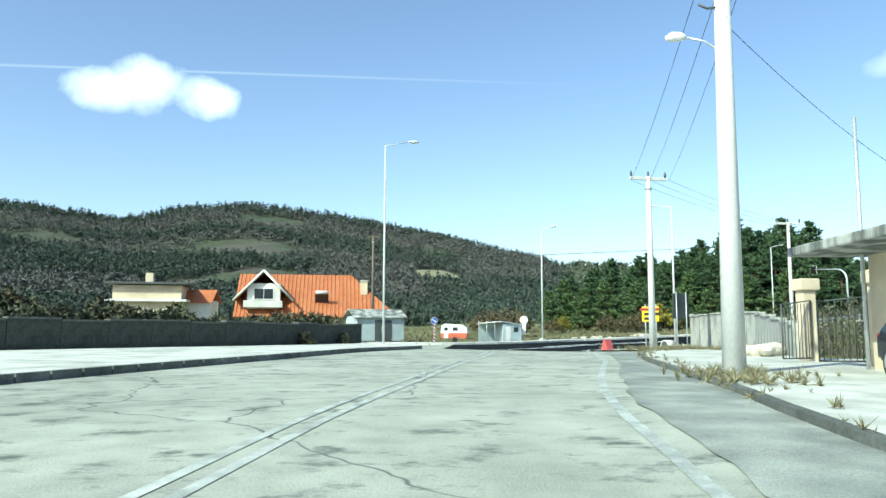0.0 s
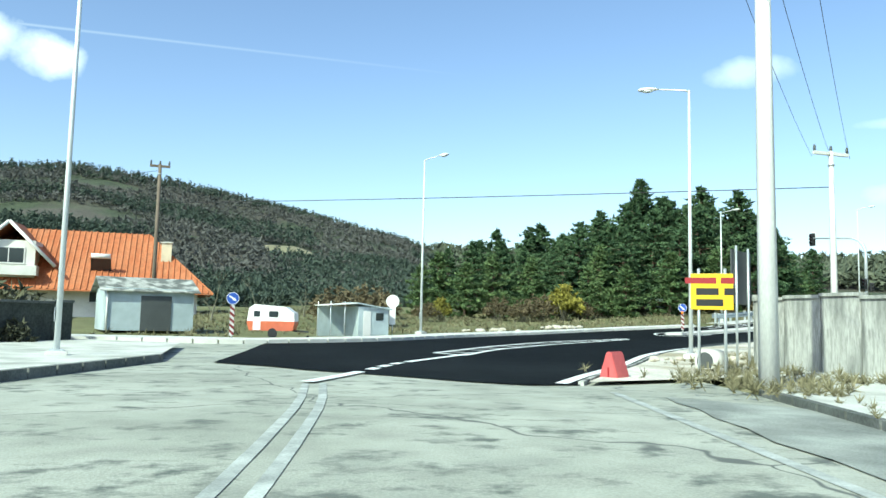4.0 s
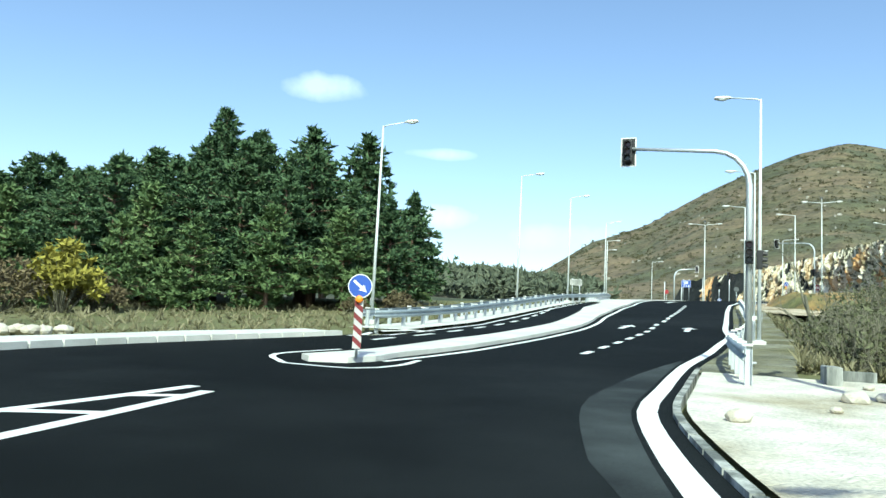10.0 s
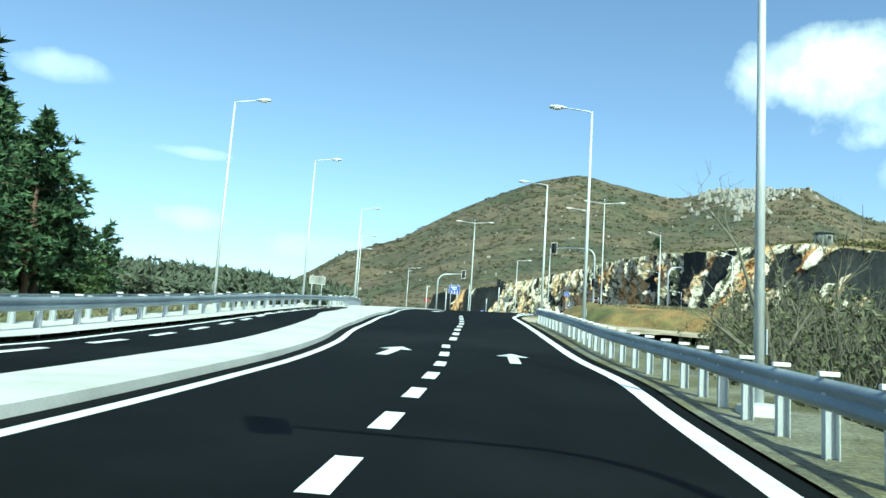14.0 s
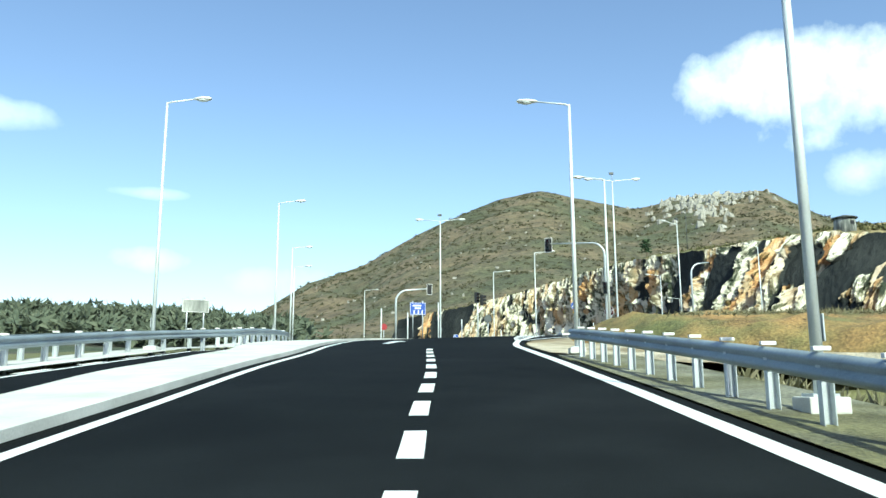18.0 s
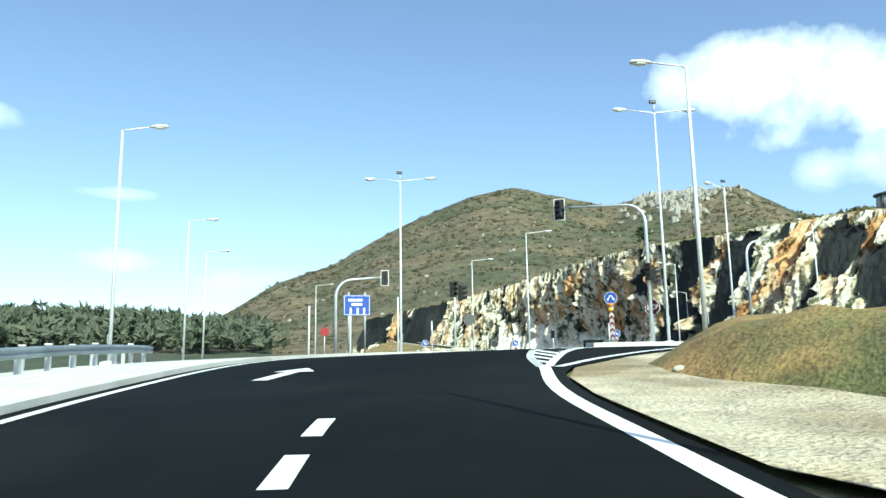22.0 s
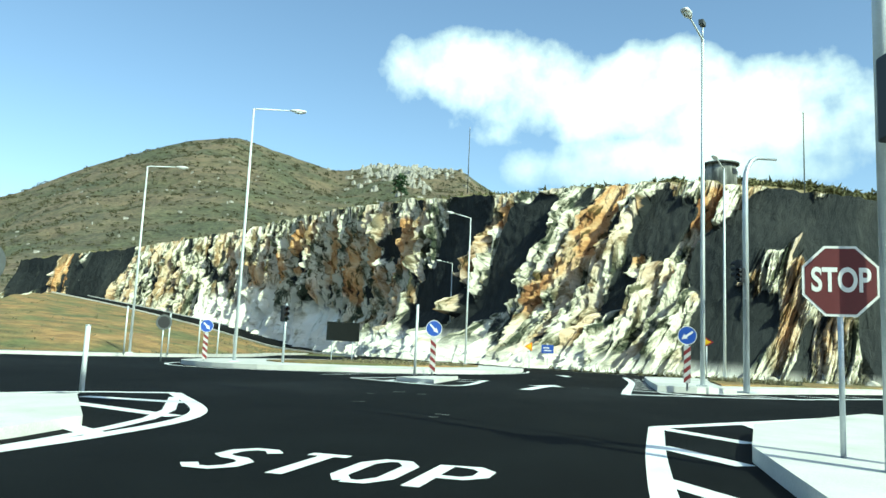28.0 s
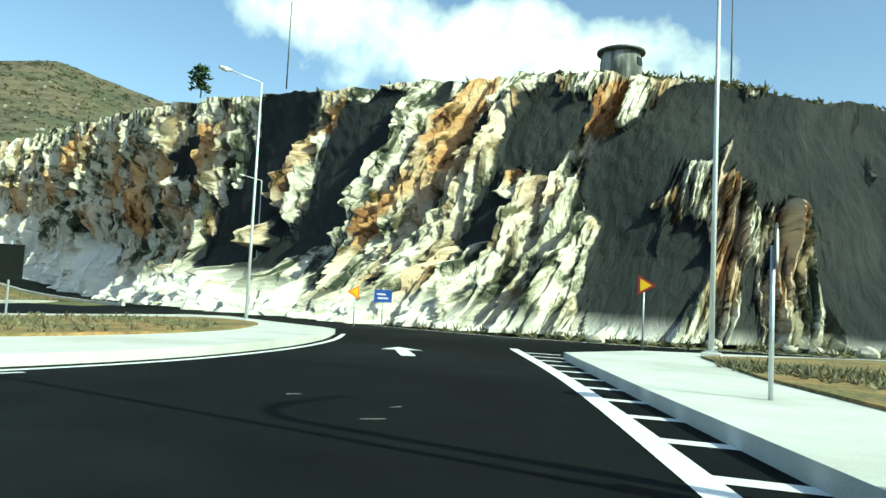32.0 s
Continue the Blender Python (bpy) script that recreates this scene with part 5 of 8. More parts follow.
def bare_tree(name, h, seed, label, spread=0.38):
    rng = random.Random(seed)
    tree = thing(name, (0, 0, 0), label, "tree")
    trunk, twigs = bmesh.new(), bmesh.new()

    def grow(o, d, L, r, depth):
        pts, p, dd = [o], o.copy(), d.copy()
        for _ in range(3):
            dd = (dd + Vector((rng.gauss(0, .16), rng.gauss(0, .16), rng.gauss(0.05, .1)))).normalized()
            p = p + dd * L / 3
            pts.append(p.copy())
        tube(trunk if depth < 2 else twigs, pts, [r, r * .8, r * .6, r * .45], 5 if depth < 2 else 3, False)
        if depth < 5:
            for _ in range(rng.randint(2, 3) + (1 if depth == 0 else 0)):
                i = rng.randint(1, 3)
                nd = (dd + Vector((rng.gauss(0, spread * 1.5), rng.gauss(0, spread * 1.5), rng.uniform(-.1, .5)))).normalized()
                grow(pts[i], nd, L * rng.uniform(0.55, 0.78), r * 0.5, depth + 1)

    grow(Vector((0, 0, -0.1)), Vector((0, 0, 1)), h * 0.36, 0.018 * h, 0)
    part("trunk", trunk, M_TWIG, tree)
    tagged(part("branching", twigs, M_TWIG, tree), "", "", "", "stuff")
    return tree


def ground_at(x, y):
    return float(terrain_z(np.array([float(x)]), np.array([float(y)]))[0])


def plant(proto, spots, seed, group):
    """Sets the first at the first spot and copies at the others: x, y, size, and a height over the ground."""
    rng = random.Random(seed)
    proto["group"] = group
    for i, (x, y, s, *up) in enumerate(spots):
        m = pose(x, y, ground_at(x, y) - 0.1 + (up[0] if up else 0), 0, 0, rng.uniform(0, 360)) @ Matrix.Diagonal((s, s, s * rng.uniform(0.94, 1.06), 1))
        if i == 0:
            proto.matrix_basis = m
        else:
            c = copy_thing(proto, Matrix())
            c.matrix_basis = m


PINES = [pine("pine_tree", 15.5, 4.9, 1, "dark green pine with a tall layered crown"), pine("pine_tree", 14.0, 5.2, 2, "broad dark green pine with sunlit tiers"), pine("pine_tree", 12.0, 4.5, 3, "dense green pine with a full crown"), pine("pine_tree", 9.0, 3.7, 4, "young bright green pine with low boughs", 0.06, M_YOUNGNEEDLE)]
pine_at = [[], [], [], []]
for x, y, top, k in ((49.7, 111.8, 19.6, 0), (50.5, 105.0, 18.4, 0), (46.0, 119.5, 21.0, 0), (57.5, 112.5, 15.8, 2), (64.5, 118.0, 13.8, 2), (42.0, 124.5, 18.4, 0), (38.4, 121.0, 15.5, 1), (34.0, 124.5, 16.4, 2), (31.0, 121.0, 15.6, 1), (27.5, 124.0, 14.6, 2),
                     (24.0, 118.0, 12.8, 1), (20.5, 121.0, 11.6, 2), (17.8, 113.5, 10.2, 3), (45.5, 103.5, 15.5, 1), (41.0, 106.0, 14.8, 1), (36.6, 104.0, 13.0, 1), (33.0, 108.0, 13.4, 2), (29.5, 103.5, 11.0, 1), (26.0, 106.0, 10.6, 2), (22.0, 103.5, 9.0, 3),
                     (18.6, 102.0, 8.4, 3), (53.5, 102.0, 12.4, 2), (39.0, 98.2, 9.5, 3), (44.2, 97.6, 10.0, 3), (49.0, 99.0, 11.0, 2), (34.5, 98.6, 8.5, 3), (30.0, 97.8, 7.8, 3), (56.5, 106.0, 12.6, 1), (62.0, 112.0, 10.8, 3), (68.5, 121.5, 10.8, 3), (15.0, 108.0, 8.0, 3),
                     (52.0, 118.5, 17.5, 1), (37.0, 113.0, 15.2, 0), (45.0, 111.0, 17.0, 0), (25.0, 111.0, 11.5, 2), (47.5, 107.5, 16.0, 1), (41.5, 101.0, 12.0, 2), (37.5, 108.5, 14.5, 1), (33.5, 114.0, 14.2, 2), (29.0, 114.5, 13.4, 1), (22.0, 113.0, 11.4, 2), (30.5, 108.5, 12.4, 2), (48.5, 115.0, 18.8, 0), (54.5, 108.5, 15.2, 1), (53.0, 114.5, 17.0, 2), (43.0, 115.5, 17.4, 0), (33.5, 102.5, 10.5, 3), (25.5, 101.0, 8.8, 3), (47.0, 101.0, 12.5, 2), (73.0, 127.0, 10.4, 3), (60.0, 121.0, 14.0, 2), (78.0, 131.0, 10.0, 3), (96.0, 153.0, 17.0, 1), (91.0, 157.0, 19.5, 0), (85.0, 150.0, 18.0, 2), (80.0, 153.0, 21.0, 0), (74.0, 145.0, 19.5, 1), (69.0, 147.0, 21.5, 0), (65.0, 138.0, 19.0, 2), (60.5, 140.0, 21.0, 0), (57.0, 131.0, 19.0, 1), (52.0, 133.0, 20.5, 0), (48.0, 128.0, 19.5, 1)):
    h = (top - ground_at(x, y)) * (0.93 if x > 36 else 0.86)
    pine_at[k].append((x, y, h / (15.5, 14.0, 12.0, 9.0)[k]))
for k in range(4):
    plant(PINES[k], pine_at[k], 10 + k, "pines beside the junction")

YB = bush("yellow_bush", 1.9, 3.4, 130, 21, M_YELLOWLEAF, "yellow-green leafy bush at the edge of the pines", 12, 0.3)
plant(YB, [(26.8, 95.5, 1.0), (15.0, 96.0, 0.6)], 5, "bushes")
BB = bush("brown_bush", 1.8, 2.6, 110, 22, M_DRYLEAF, "brown leafless bush below the pines", 9, 0.22)
plant(BB, [(24.2, 95.0, 1.0), (22.5, 94.0, 0.9), (7.2, 84.0, 1.3), (5.0, 86, 1.2), (20.5, 95.5, 0.9), (28.8, 96.5, 0.8), (13.0, 92.5, 0.7), (9.5, 95, 1.0), (47.5, 95.8, 0.6), (43, 94.5, 0.5)], 6, "bushes")
BT = [bare_tree("bare_tree", 9.0, 31, "tall leafless grey-brown tree"), bare_tree("bare_tree", 6.0, 32, "bushy leafless tree beside the embankment", 0.55)]
plant(BT[0], [(50.4, 70.7, 0.85), (60.3, 70.2, 0.95), (64.5, 71.5, 1.0), (67.5, 70.0, 0.9), (61.0, 66.5, 0.8), (56.5, 64.0, 0.75), (50.0, 60.5, 0.8), (43.0, 52.0, 0.85), (36.0, 47.0, 0.8), (-1.0, 90.0, 0.6), (-5.0, 93, 0.7), (2.6, 96.0, 0.6)], 7, "bare trees")
plant(BT[1], [(49.5, 65.5, 0.7), (52.5, 66.5, 0.8), (55.0, 68.5, 0.7), (58.0, 69.5, 0.85), (46.5, 63.5, 0.7), (61.5, 71.0, 0.8), (53.0, 62.0, 0.9), (44.0, 59.0, 0.9), (47.0, 56.0, 1.0), (40.0, 56.0, 0.9), (37.0, 52.5, 0.9), (58.5, 64.5, 1.0), (64.5, 67.0, 1.0),
              (33.0, 48.5, 0.8), (29.0, 45.0, 0.8), (30.5, 52.5, 0.5), (34.5, 56.5, 0.5), (69.5, 67.0, 0.9), (41.5, 48.5, 1.0), (48.5, 51.0, 1.0), (54.5, 57.0, 1.0), (23.5, 46.5, 0.5), (20.5, 44.0, 0.6), (2.0, 83.5, 0.6)], 8, "bare trees")
def brush(name, r, h, n, seed, label):
    """A thicket of thin upright stems with side twigs and a few dead leaves."""
    rng = random.Random(seed)
    t = thing(name, (0, 0, 0), label, "bush")
    bm = bmesh.new()
    verts, faces = [], []
    for _ in range(n):
        a, q = rng.uniform(0, 6.283), r * rng.random() ** 0.5
        o = Vector((math.cos(a) * q, math.sin(a) * q, -0.2))
        d = Vector((math.cos(a) * 0.16 * q / r + rng.gauss(0, 0.12), math.sin(a) * 0.16 * q / r + rng.gauss(0, 0.12), 1)).normalized()
        L = h * rng.uniform(0.5, 1.05) * (1 - 0.35 * q / r)
        pts = [o + d * L * k + Vector((rng.gauss(0, 0.05), rng.gauss(0, 0.05), 0)) for k in (0, 0.35, 0.7, 1.0)]
        tube(bm, pts, [0.03, 0.024, 0.017, 0.008], 3, False)
        for _ in range(6):
            k = rng.uniform(0.25, 0.95)
            p = o + d * L * k
            e = (d + Vector((rng.gauss(0, 0.45), rng.gauss(0, 0.45), 0.2))).normalized()
            tip = p + e * L * 0.3 * rng.uniform(0.5, 1.1)
            tube(bm, [p, p.lerp(tip, 0.5) + Vector((rng.gauss(0, 0.04), rng.gauss(0, 0.04), 0)), tip], [0.014, 0.011, 0.006], 3, False)
            tuft(verts, faces, tip, 0.16, 3, rng, 1.0)
    tagged(part("branching", bm, M_TWIG, t), "", "", "", "stuff")
    raw("crown", verts, faces, M_BRUSHLEAF, t)
    return t


M_BRUSHLEAF = leaf_material("dead_brush_leaves", (0.085, 0.095, 0.05), (0.17, 0.18, 0.10))
BR = [brush("brush_thicket", 1.7, 4.6, 70, 41, "tall grey-brown leafless brush thicket"), brush("brush_thicket", 1.9, 3.2, 80, 42, "olive-brown leafless brush on the bank")]
rng = random.Random(43)
for k in range(2):
    spots = []
    while len(spots) < (34, 44)[k]:
        q = EDGE[rng.randint(26, 62)]
        d = rng.uniform(3.6, 15) if k else rng.uniform(5.5, 17)
        x, y = q[0] + 0.435 * d, q[1] - 0.9 * d
        if 36 < x < 70 and y < 74 and not (x < 43 and y > 63.5):
            spots.append((x, y, rng.uniform(0.7, 1.15)))
    spots += [(17.6, 30.5, 0.8), (18.4, 34.5, 0.9), (19.2, 38.6, 0.85), (19.0, 42.4, 0.9), (18.2, 45.6, 0.7)] if k else []
    plant(BR[k], spots, 44 + k, "brush beside the embankment")
SH = bush("scrub_bush", 1.3, 1.1, 60, 23, M_SHRUB, "low olive and brown scrub", 9, 0.26)
rng = random.Random(77)
spots = []
for _ in range(90):
    t = rng.random()
    x, y = 38 + 34 * t + rng.uniform(-3, 12), 58 + 18 * t - rng.uniform(0, 16)
    spots.append((x, y, rng.uniform(0.6, 1.3)))
spots += [(39.5 + 0.9 * k + rng.uniform(-1, 1), 65.0 + 0.42 * k - rng.uniform(0.2, 3), rng.uniform(0.35, 0.7)) for k in range(26)]
plant(SH, spots, 9, "scrub beside the embankment")


def scatter(name, places, seed, mat, label, blades=7):
    """Many small plants in one mesh."""
    rng = random.Random(seed)
    verts, faces = [], []
    for x, y, z, r, h in places:
        n = 4 if r < 1.2 else 7
        for _ in range(n):
            a, t = rng.uniform(0, 6.283), rng.random() ** 0.5
            c = Vector((x + math.cos(a) * r * t, y + math.sin(a) * r * t, z + h * (1 - 0.6 * t) * rng.uniform(0.2, 0.9)))
            tuft(verts, faces, c, 0.55 * max(r, h) * rng.uniform(0.6, 1.1), blades, rng, 1.0, Vector((0, 0, 0.6)))
    return tagged(raw(name, verts, faces, mat), label, "plants", "", "stuff")


def on_grid(pts, i, j):
    a, b = int(i), int(j)
    a, b = min(a, pts.shape[0] - 2), min(b, pts.shape[1] - 2)
    u, v = i - a, j - b
    return (pts[a, b] * (1 - u) + pts[a + 1, b] * u) * (1 - v) + (pts[a, b + 1] * (1 - u) + pts[a + 1, b + 1] * u) * v

# ---- far woods ----


def far_trees(name, pts, n, seed, mat, label, shape, size, span, rows, clump=0.0, cut=-9):
    """A wood of small trees on a hill, each a few loose clumps of blades. span: share of the hill's length; rows: from foot to skyline."""
    rng = random.Random(seed)
    verts, faces = [], []
    made = 0
    while made < n:
        i, j = rng.uniform(*span), rng.uniform(*rows)
        p = on_grid(pts, i, j)
        if pts is HILL_PTS and (i - 99.3) ** 2 / 6.5 + (j - 12.8) ** 2 / 5.5 < 1:
            continue
        if noise.noise(Vector((p[0] * 0.016, p[1] * 0.016, clump))) < cut:
            made += 0.2
            continue
        made += 1
        h = size * rng.uniform(0.55, 1.3)
        o = Vector(p)
        if shape == "cone":
            for f, r in ((0.25, 0.34), (0.5, 0.27), (0.75, 0.18)):
                tuft(verts, faces, o + Vector((rng.gauss(0, 0.04 * h), rng.gauss(0, 0.04 * h), h * f)), h * r, 6, rng, 0.6, Vector((0, 0, 0.7)))
        else:
            for _ in range(3):
                tuft(verts, faces, o + Vector((rng.gauss(0, 0.22 * h), rng.gauss(0, 0.22 * h), h * rng.uniform(0.3, 0.7))), h * rng.uniform(0.28, 0.42), 6, rng, 0.8, Vector((0, 0, 0.4)))
    return tagged(raw(name, verts, faces, mat), label, "woods", "", "stuff")


M_CLEARING = material("pale_hill_grass", (0.30, 0.27, 0.17), 0.95, vary=0.3, scale=0.2, fine=1.0, bump=0.4, second=(0.20, 0.19, 0.11), patch=0.06)
M_FARGREEN = leaf_material("far_evergreens", (0.055, 0.078, 0.062), (0.08, 0.104, 0.078))
M_FARBROWN = leaf_material("far_bare_trees", (0.098, 0.101, 0.095), (0.121, 0.125, 0.115))
M_FARMIX = leaf_material("far_olive_woods", (0.08, 0.10, 0.07), (0.12, 0.135, 0.09))
far_trees("evergreen_wood", HILL_PTS, 17000, 51, M_FARGREEN, "dark evergreen woods on the hillside", "cone", 4.4, (45, 114), (1.0, 19.0), 4.0, -0.1)
far_trees("evergreen_ridge", HILL_PTS, 2600, 58, M_FARGREEN, "dark evergreen trees along the hill's ridge", "cone", 4.6, (45, 114), (23.5, 26.2), 4.0, -0.4)
far_trees("bare_wood", HILL_PTS, 15000, 52, M_FARBROWN, "grey-brown leafless woods on the hillside", "dome", 3.2, (45, 114), (3.0, 25.9), 9.0, -0.2)
bm = bmesh.new()
grid = [[bm.verts.new(on_grid(HILL_PTS, 96.9 + 0.6 * a, 10.6 + 0.55 * b) + np.array((0, 0, 2.6 - 0.5 * abs(a - 4) - 0.5 * abs(b - 4)))) for b in range(9)] for a in range(9)]
for a in range(8):
    for b in range(8):
        if (a - 3.5) ** 2 + (b - 3.5) ** 2 < 16:
            bm.faces.new((grid[a][b], grid[a + 1][b], grid[a + 1][b + 1], grid[a][b + 1]))
tagged(part("hill_clearing", bm, M_CLEARING, None, "", True), "pale grassy clearing among the hillside woods", "clearing", "", "structure")
far_trees("low_wood", HILL_PTS, 4200, 56, M_FARMIX, "low olive and green woods in the distance", "dome", 7.0, (110, 152), (12.0, 25.9), 4.0, -0.6)
M_OUTCROP = material("pale_outcrop", (0.36, 0.35, 0.31), 0.95, vary=0.3, scale=0.1, fine=0.8, bump=0.6, second=(0.30, 0.29, 0.25), patch=0.05, bump_dist=1.0)
rng = random.Random(57)
verts, faces = [], []
for k in range(420):
    if k < 260:
        i, j = (rng.gauss(83.0, 1.7) - 34) / 0.6, 44 - abs(rng.gauss(0, 6.0)) - 0.6
    else:
        i, j = rng.uniform(30, 110), 6 + 30 * rng.random()
    p = on_grid(MOUNT_PTS, i, j)
    w, t, dz = rng.uniform(2.5, 8) if k < 260 else rng.uniform(1.0, 3.0), rng.uniform(1.5, 4), rng.uniform(3, 11) if k < 260 else rng.uniform(1, 3)
    a = rng.uniform(0, 6.283)
    b = len(verts)
    for m in range(6):
        an = a + 6.283 * m / 6
        r = w * rng.uniform(0.5, 1.0)
        verts.append((p[0] + r * math.cos(an), p[1] + r * math.sin(an), p[2] - 2.0))
    for m in range(6):
        an = a + 6.283 * m / 6
        r = w * rng.uniform(0.2, 0.7)
        verts.append((p[0] + r * math.cos(an), p[1] + r * math.sin(an), p[2] + dz * rng.uniform(0.3, 0.8)))
    faces += [(b + m, b + (m + 1) % 6, b + 6 + (m + 1) % 6, b + 6 + m) for m in range(6)] + [tuple(b + 6 + m for m in range(6))]
tagged(raw("rock_outcrop", verts, faces, M_OUTCROP), "pale grey rock outcrops on the mountain", "rocks", "", "stuff")
M_MOUNTSCRUB = leaf_material("dark_mountain_scrub", (0.05, 0.055, 0.03), (0.14, 0.13, 0.075))
rng = random.Random(53)
places = []
for _ in range(9000):
    i, j = rng.uniform(20, MOUNT_PTS.shape[0] - 12), 43.5 * rng.random() ** 1.3
    p = on_grid(MOUNT_PTS, i, j)
    d = 1 + j * 0.09
    places.append((p[0], p[1], p[2], rng.uniform(0.5, 1.1) * d, rng.uniform(0.4, 0.8) * d))
scatter("mountain_scrub", places, 54, M_MOUNTSCRUB, "olive scrub dotted over the mountain slope", 5)
places = []
for _ in range(2600):
    i = rng.randint(65, NS - 2)
    k = rng.choice((0, 0, 1, 2, 2, 3, 3, 4))
    a, b = verts_plateau(i, k), verts_plateau(i + 1, min(4, k + 1))
    t = rng.random()
    p = a * (1 - t) + b * t
    places.append((p[0], p[1], p[2], rng.uniform(0.4, 1.1), rng.uniform(0.3, 0.9)))
scatter("cliff_top_scrub", places, 55, M_SHRUB, "scrub along the top of the rock cutting", 6)

# ---- street furniture ----
STEP = np.array([0.9, 0.435])
TO_LEFT, TO_RIGHT = 115.8, -64.2


def lamp_post(h=9.0, arm=1.7, double=False, cap=False, label="tall pale steel street lamp with a single arm", rise=0.12, two_angle=180.0):
    """A tapered pole on a plinth; its arm points along +y."""
    t = thing("street_lamp", (0, 0, 0), label, "street lamp")
    part("plinth", boxbm(0.5, 0.5, 0.22, 0, 0, 0.0, 0.03), M_CONCRETE, t, "square concrete footing")
    part("base_plate", boxbm(0.32, 0.32, 0.04, 0, 0, 0.13), M_STEEL, t)
    part("pole", tube(bmesh.new(), [(0, 0, 0.11), (0, 0, h * 0.5), (0, 0, h)], [0.075, 0.062, 0.045], 12), M_LAMPMETAL, t)
    part("hatch", boxbm(0.11, 0.02, 0.36, 0, -0.092, 1.0, 0.006), M_STEEL, t)
    for k in range(2 if double else 1):
        q = pose(0, 0, h, 0, 0, two_angle * k)
        a = part("arm", tube(bmesh.new(), [(0, -0.05, -0.1), (0, 0.12, 0.0), (0, arm, rise)], [0.035, 0.032, 0.026], 8), M_LAMPMETAL, t, at=q)
        bm = bmesh.new()
        tube(bm, [(0, arm - 0.06, rise), (0, arm + 0.08, rise + 0.02), (0, arm + 0.3, rise + 0.03), (0, arm + 0.58, rise + 0.03), (0, arm + 0.66, rise + 0.02)], [0.045, 0.1, 0.15, 0.13, 0.05], 12)
        for v in bm.verts:
            v.co.z = rise + (v.co.z - rise) * 0.55
        part("lamp_head", bm, M_WHITE, a, "oval white lamp head")
        g = bmesh.new()
        bmesh.ops.create_uvsphere(g, u_segments=12, v_segments=6, radius=0.12, matrix=Matrix.Translation((0, arm + 0.33, rise - 0.05)) @ Matrix.Diagonal((1, 1.7, 0.45, 1)))
        part("glass_bowl", g, M_GLASSCLEAR, a)
    if cap:
        part("camera_bracket", tube(bmesh.new(), [(0, 0, h - 0.05), (0, 0, h + 0.45)], 0.03, 8), M_STEEL, t)
        part("top_camera", boxbm(0.16, 0.34, 0.16, 0, 0.05, h + 0.52, 0.02), M_DARKMETAL, t, "small dark camera on the pole top")
    return t


M_GLASSCLEAR = material("lamp_glass", (0.75, 0.8, 0.8), 0.12, vary=0.03, bump=0.0)


def place(ob, x, y, turn=0.0, up=0.0, tilt=0.0):
    ob.matrix_basis = pose(x, y, gz(x, y) + up, 0, tilt, turn)
    return ob


def more(ob, x, y, turn=0.0, up=0.0, tilt=0.0):
    return copy_thing(ob, pose(x, y, gz(x, y) + up, 0, tilt, turn))


LAMP = lamp_post(9.6, 1.1)
LAMP["group"] = "lamps along the climbing road"
LAMP.matrix_basis = pose(44.4, 70.45, gz(44.4, 70.45) + 0.05, 0, 0, 25.8)
for x, y, turn, h in ((61.6, 78.7, 25.8, 9.9), (74.7, 85.6, 25.8, 8.9), (92.3, 88.9, 25.8, 9.5), (36.6, 84.5, 205.8, 9.8), (58.6, 95.5, 205.8, 10.8), (72.0, 101.2, 205.8, 10.6), (89.6, 109.6, 205.8, 9.8), (9.2, 70.8, 222, 11.2), (15.45, 50.95, 60, 10.2), (104, 119.5, 215, 9.5), (113.5, 126.5, 215, 9.5)):
    copy_thing(LAMP, pose(x, y, gz(x, y) + 0.1, 0, 0, turn) @ Matrix.Diagonal((1, 1, h / 10.43, 1)))
LAMP_OLD = lamp_post(12.5, 1.5, label="slim pale street lamp with a raised arm", rise=0.35)
place(LAMP_OLD, -3.65, 46.9, -75, 0.15)
LAMP_TALL = lamp_post(11.0, 1.5, label="tall pale street lamp with a camera on its top", cap=True)
LAMP_TALL["group"] = "tall lamps at the junction"
place(LAMP_TALL, 123.06, 89.9, 60, 0.1)
LAMP_DOUBLE = lamp_post(10.4, 1.5, True, True, "tall double-armed street lamp with a camera on top", two_angle=180)
LAMP_DOUBLE["group"] = "tall lamps at the junction"
place(LAMP_DOUBLE, 108.5, 107.3, 25, 0.2)
copy_thing(LAMP_DOUBLE, pose(107.2, 92.0, gz(107.2, 92) + 0.15, 0, 0, 28) @ Matrix.Diagonal((1, 1, 1.13, 1)))
LAMP_CUT = lamp_post(11.0, 1.6, label="tall slim street lamp below the rock face")
LAMP_CUT["group"] = "lamps below the rock face"
place(LAMP_CUT, 139.4, 84.1, 60, 0.2)
for x, y, turn in ((156.0, 97.6, 40), (131.2, 106.8, 200), (186, 100.0, 40), (142.5, 116.5, 200), (150, 141, 200), (205, 109.0, 40), (150.5, 58, 90)):
    more(LAMP_CUT, x, y, turn, 0.1)


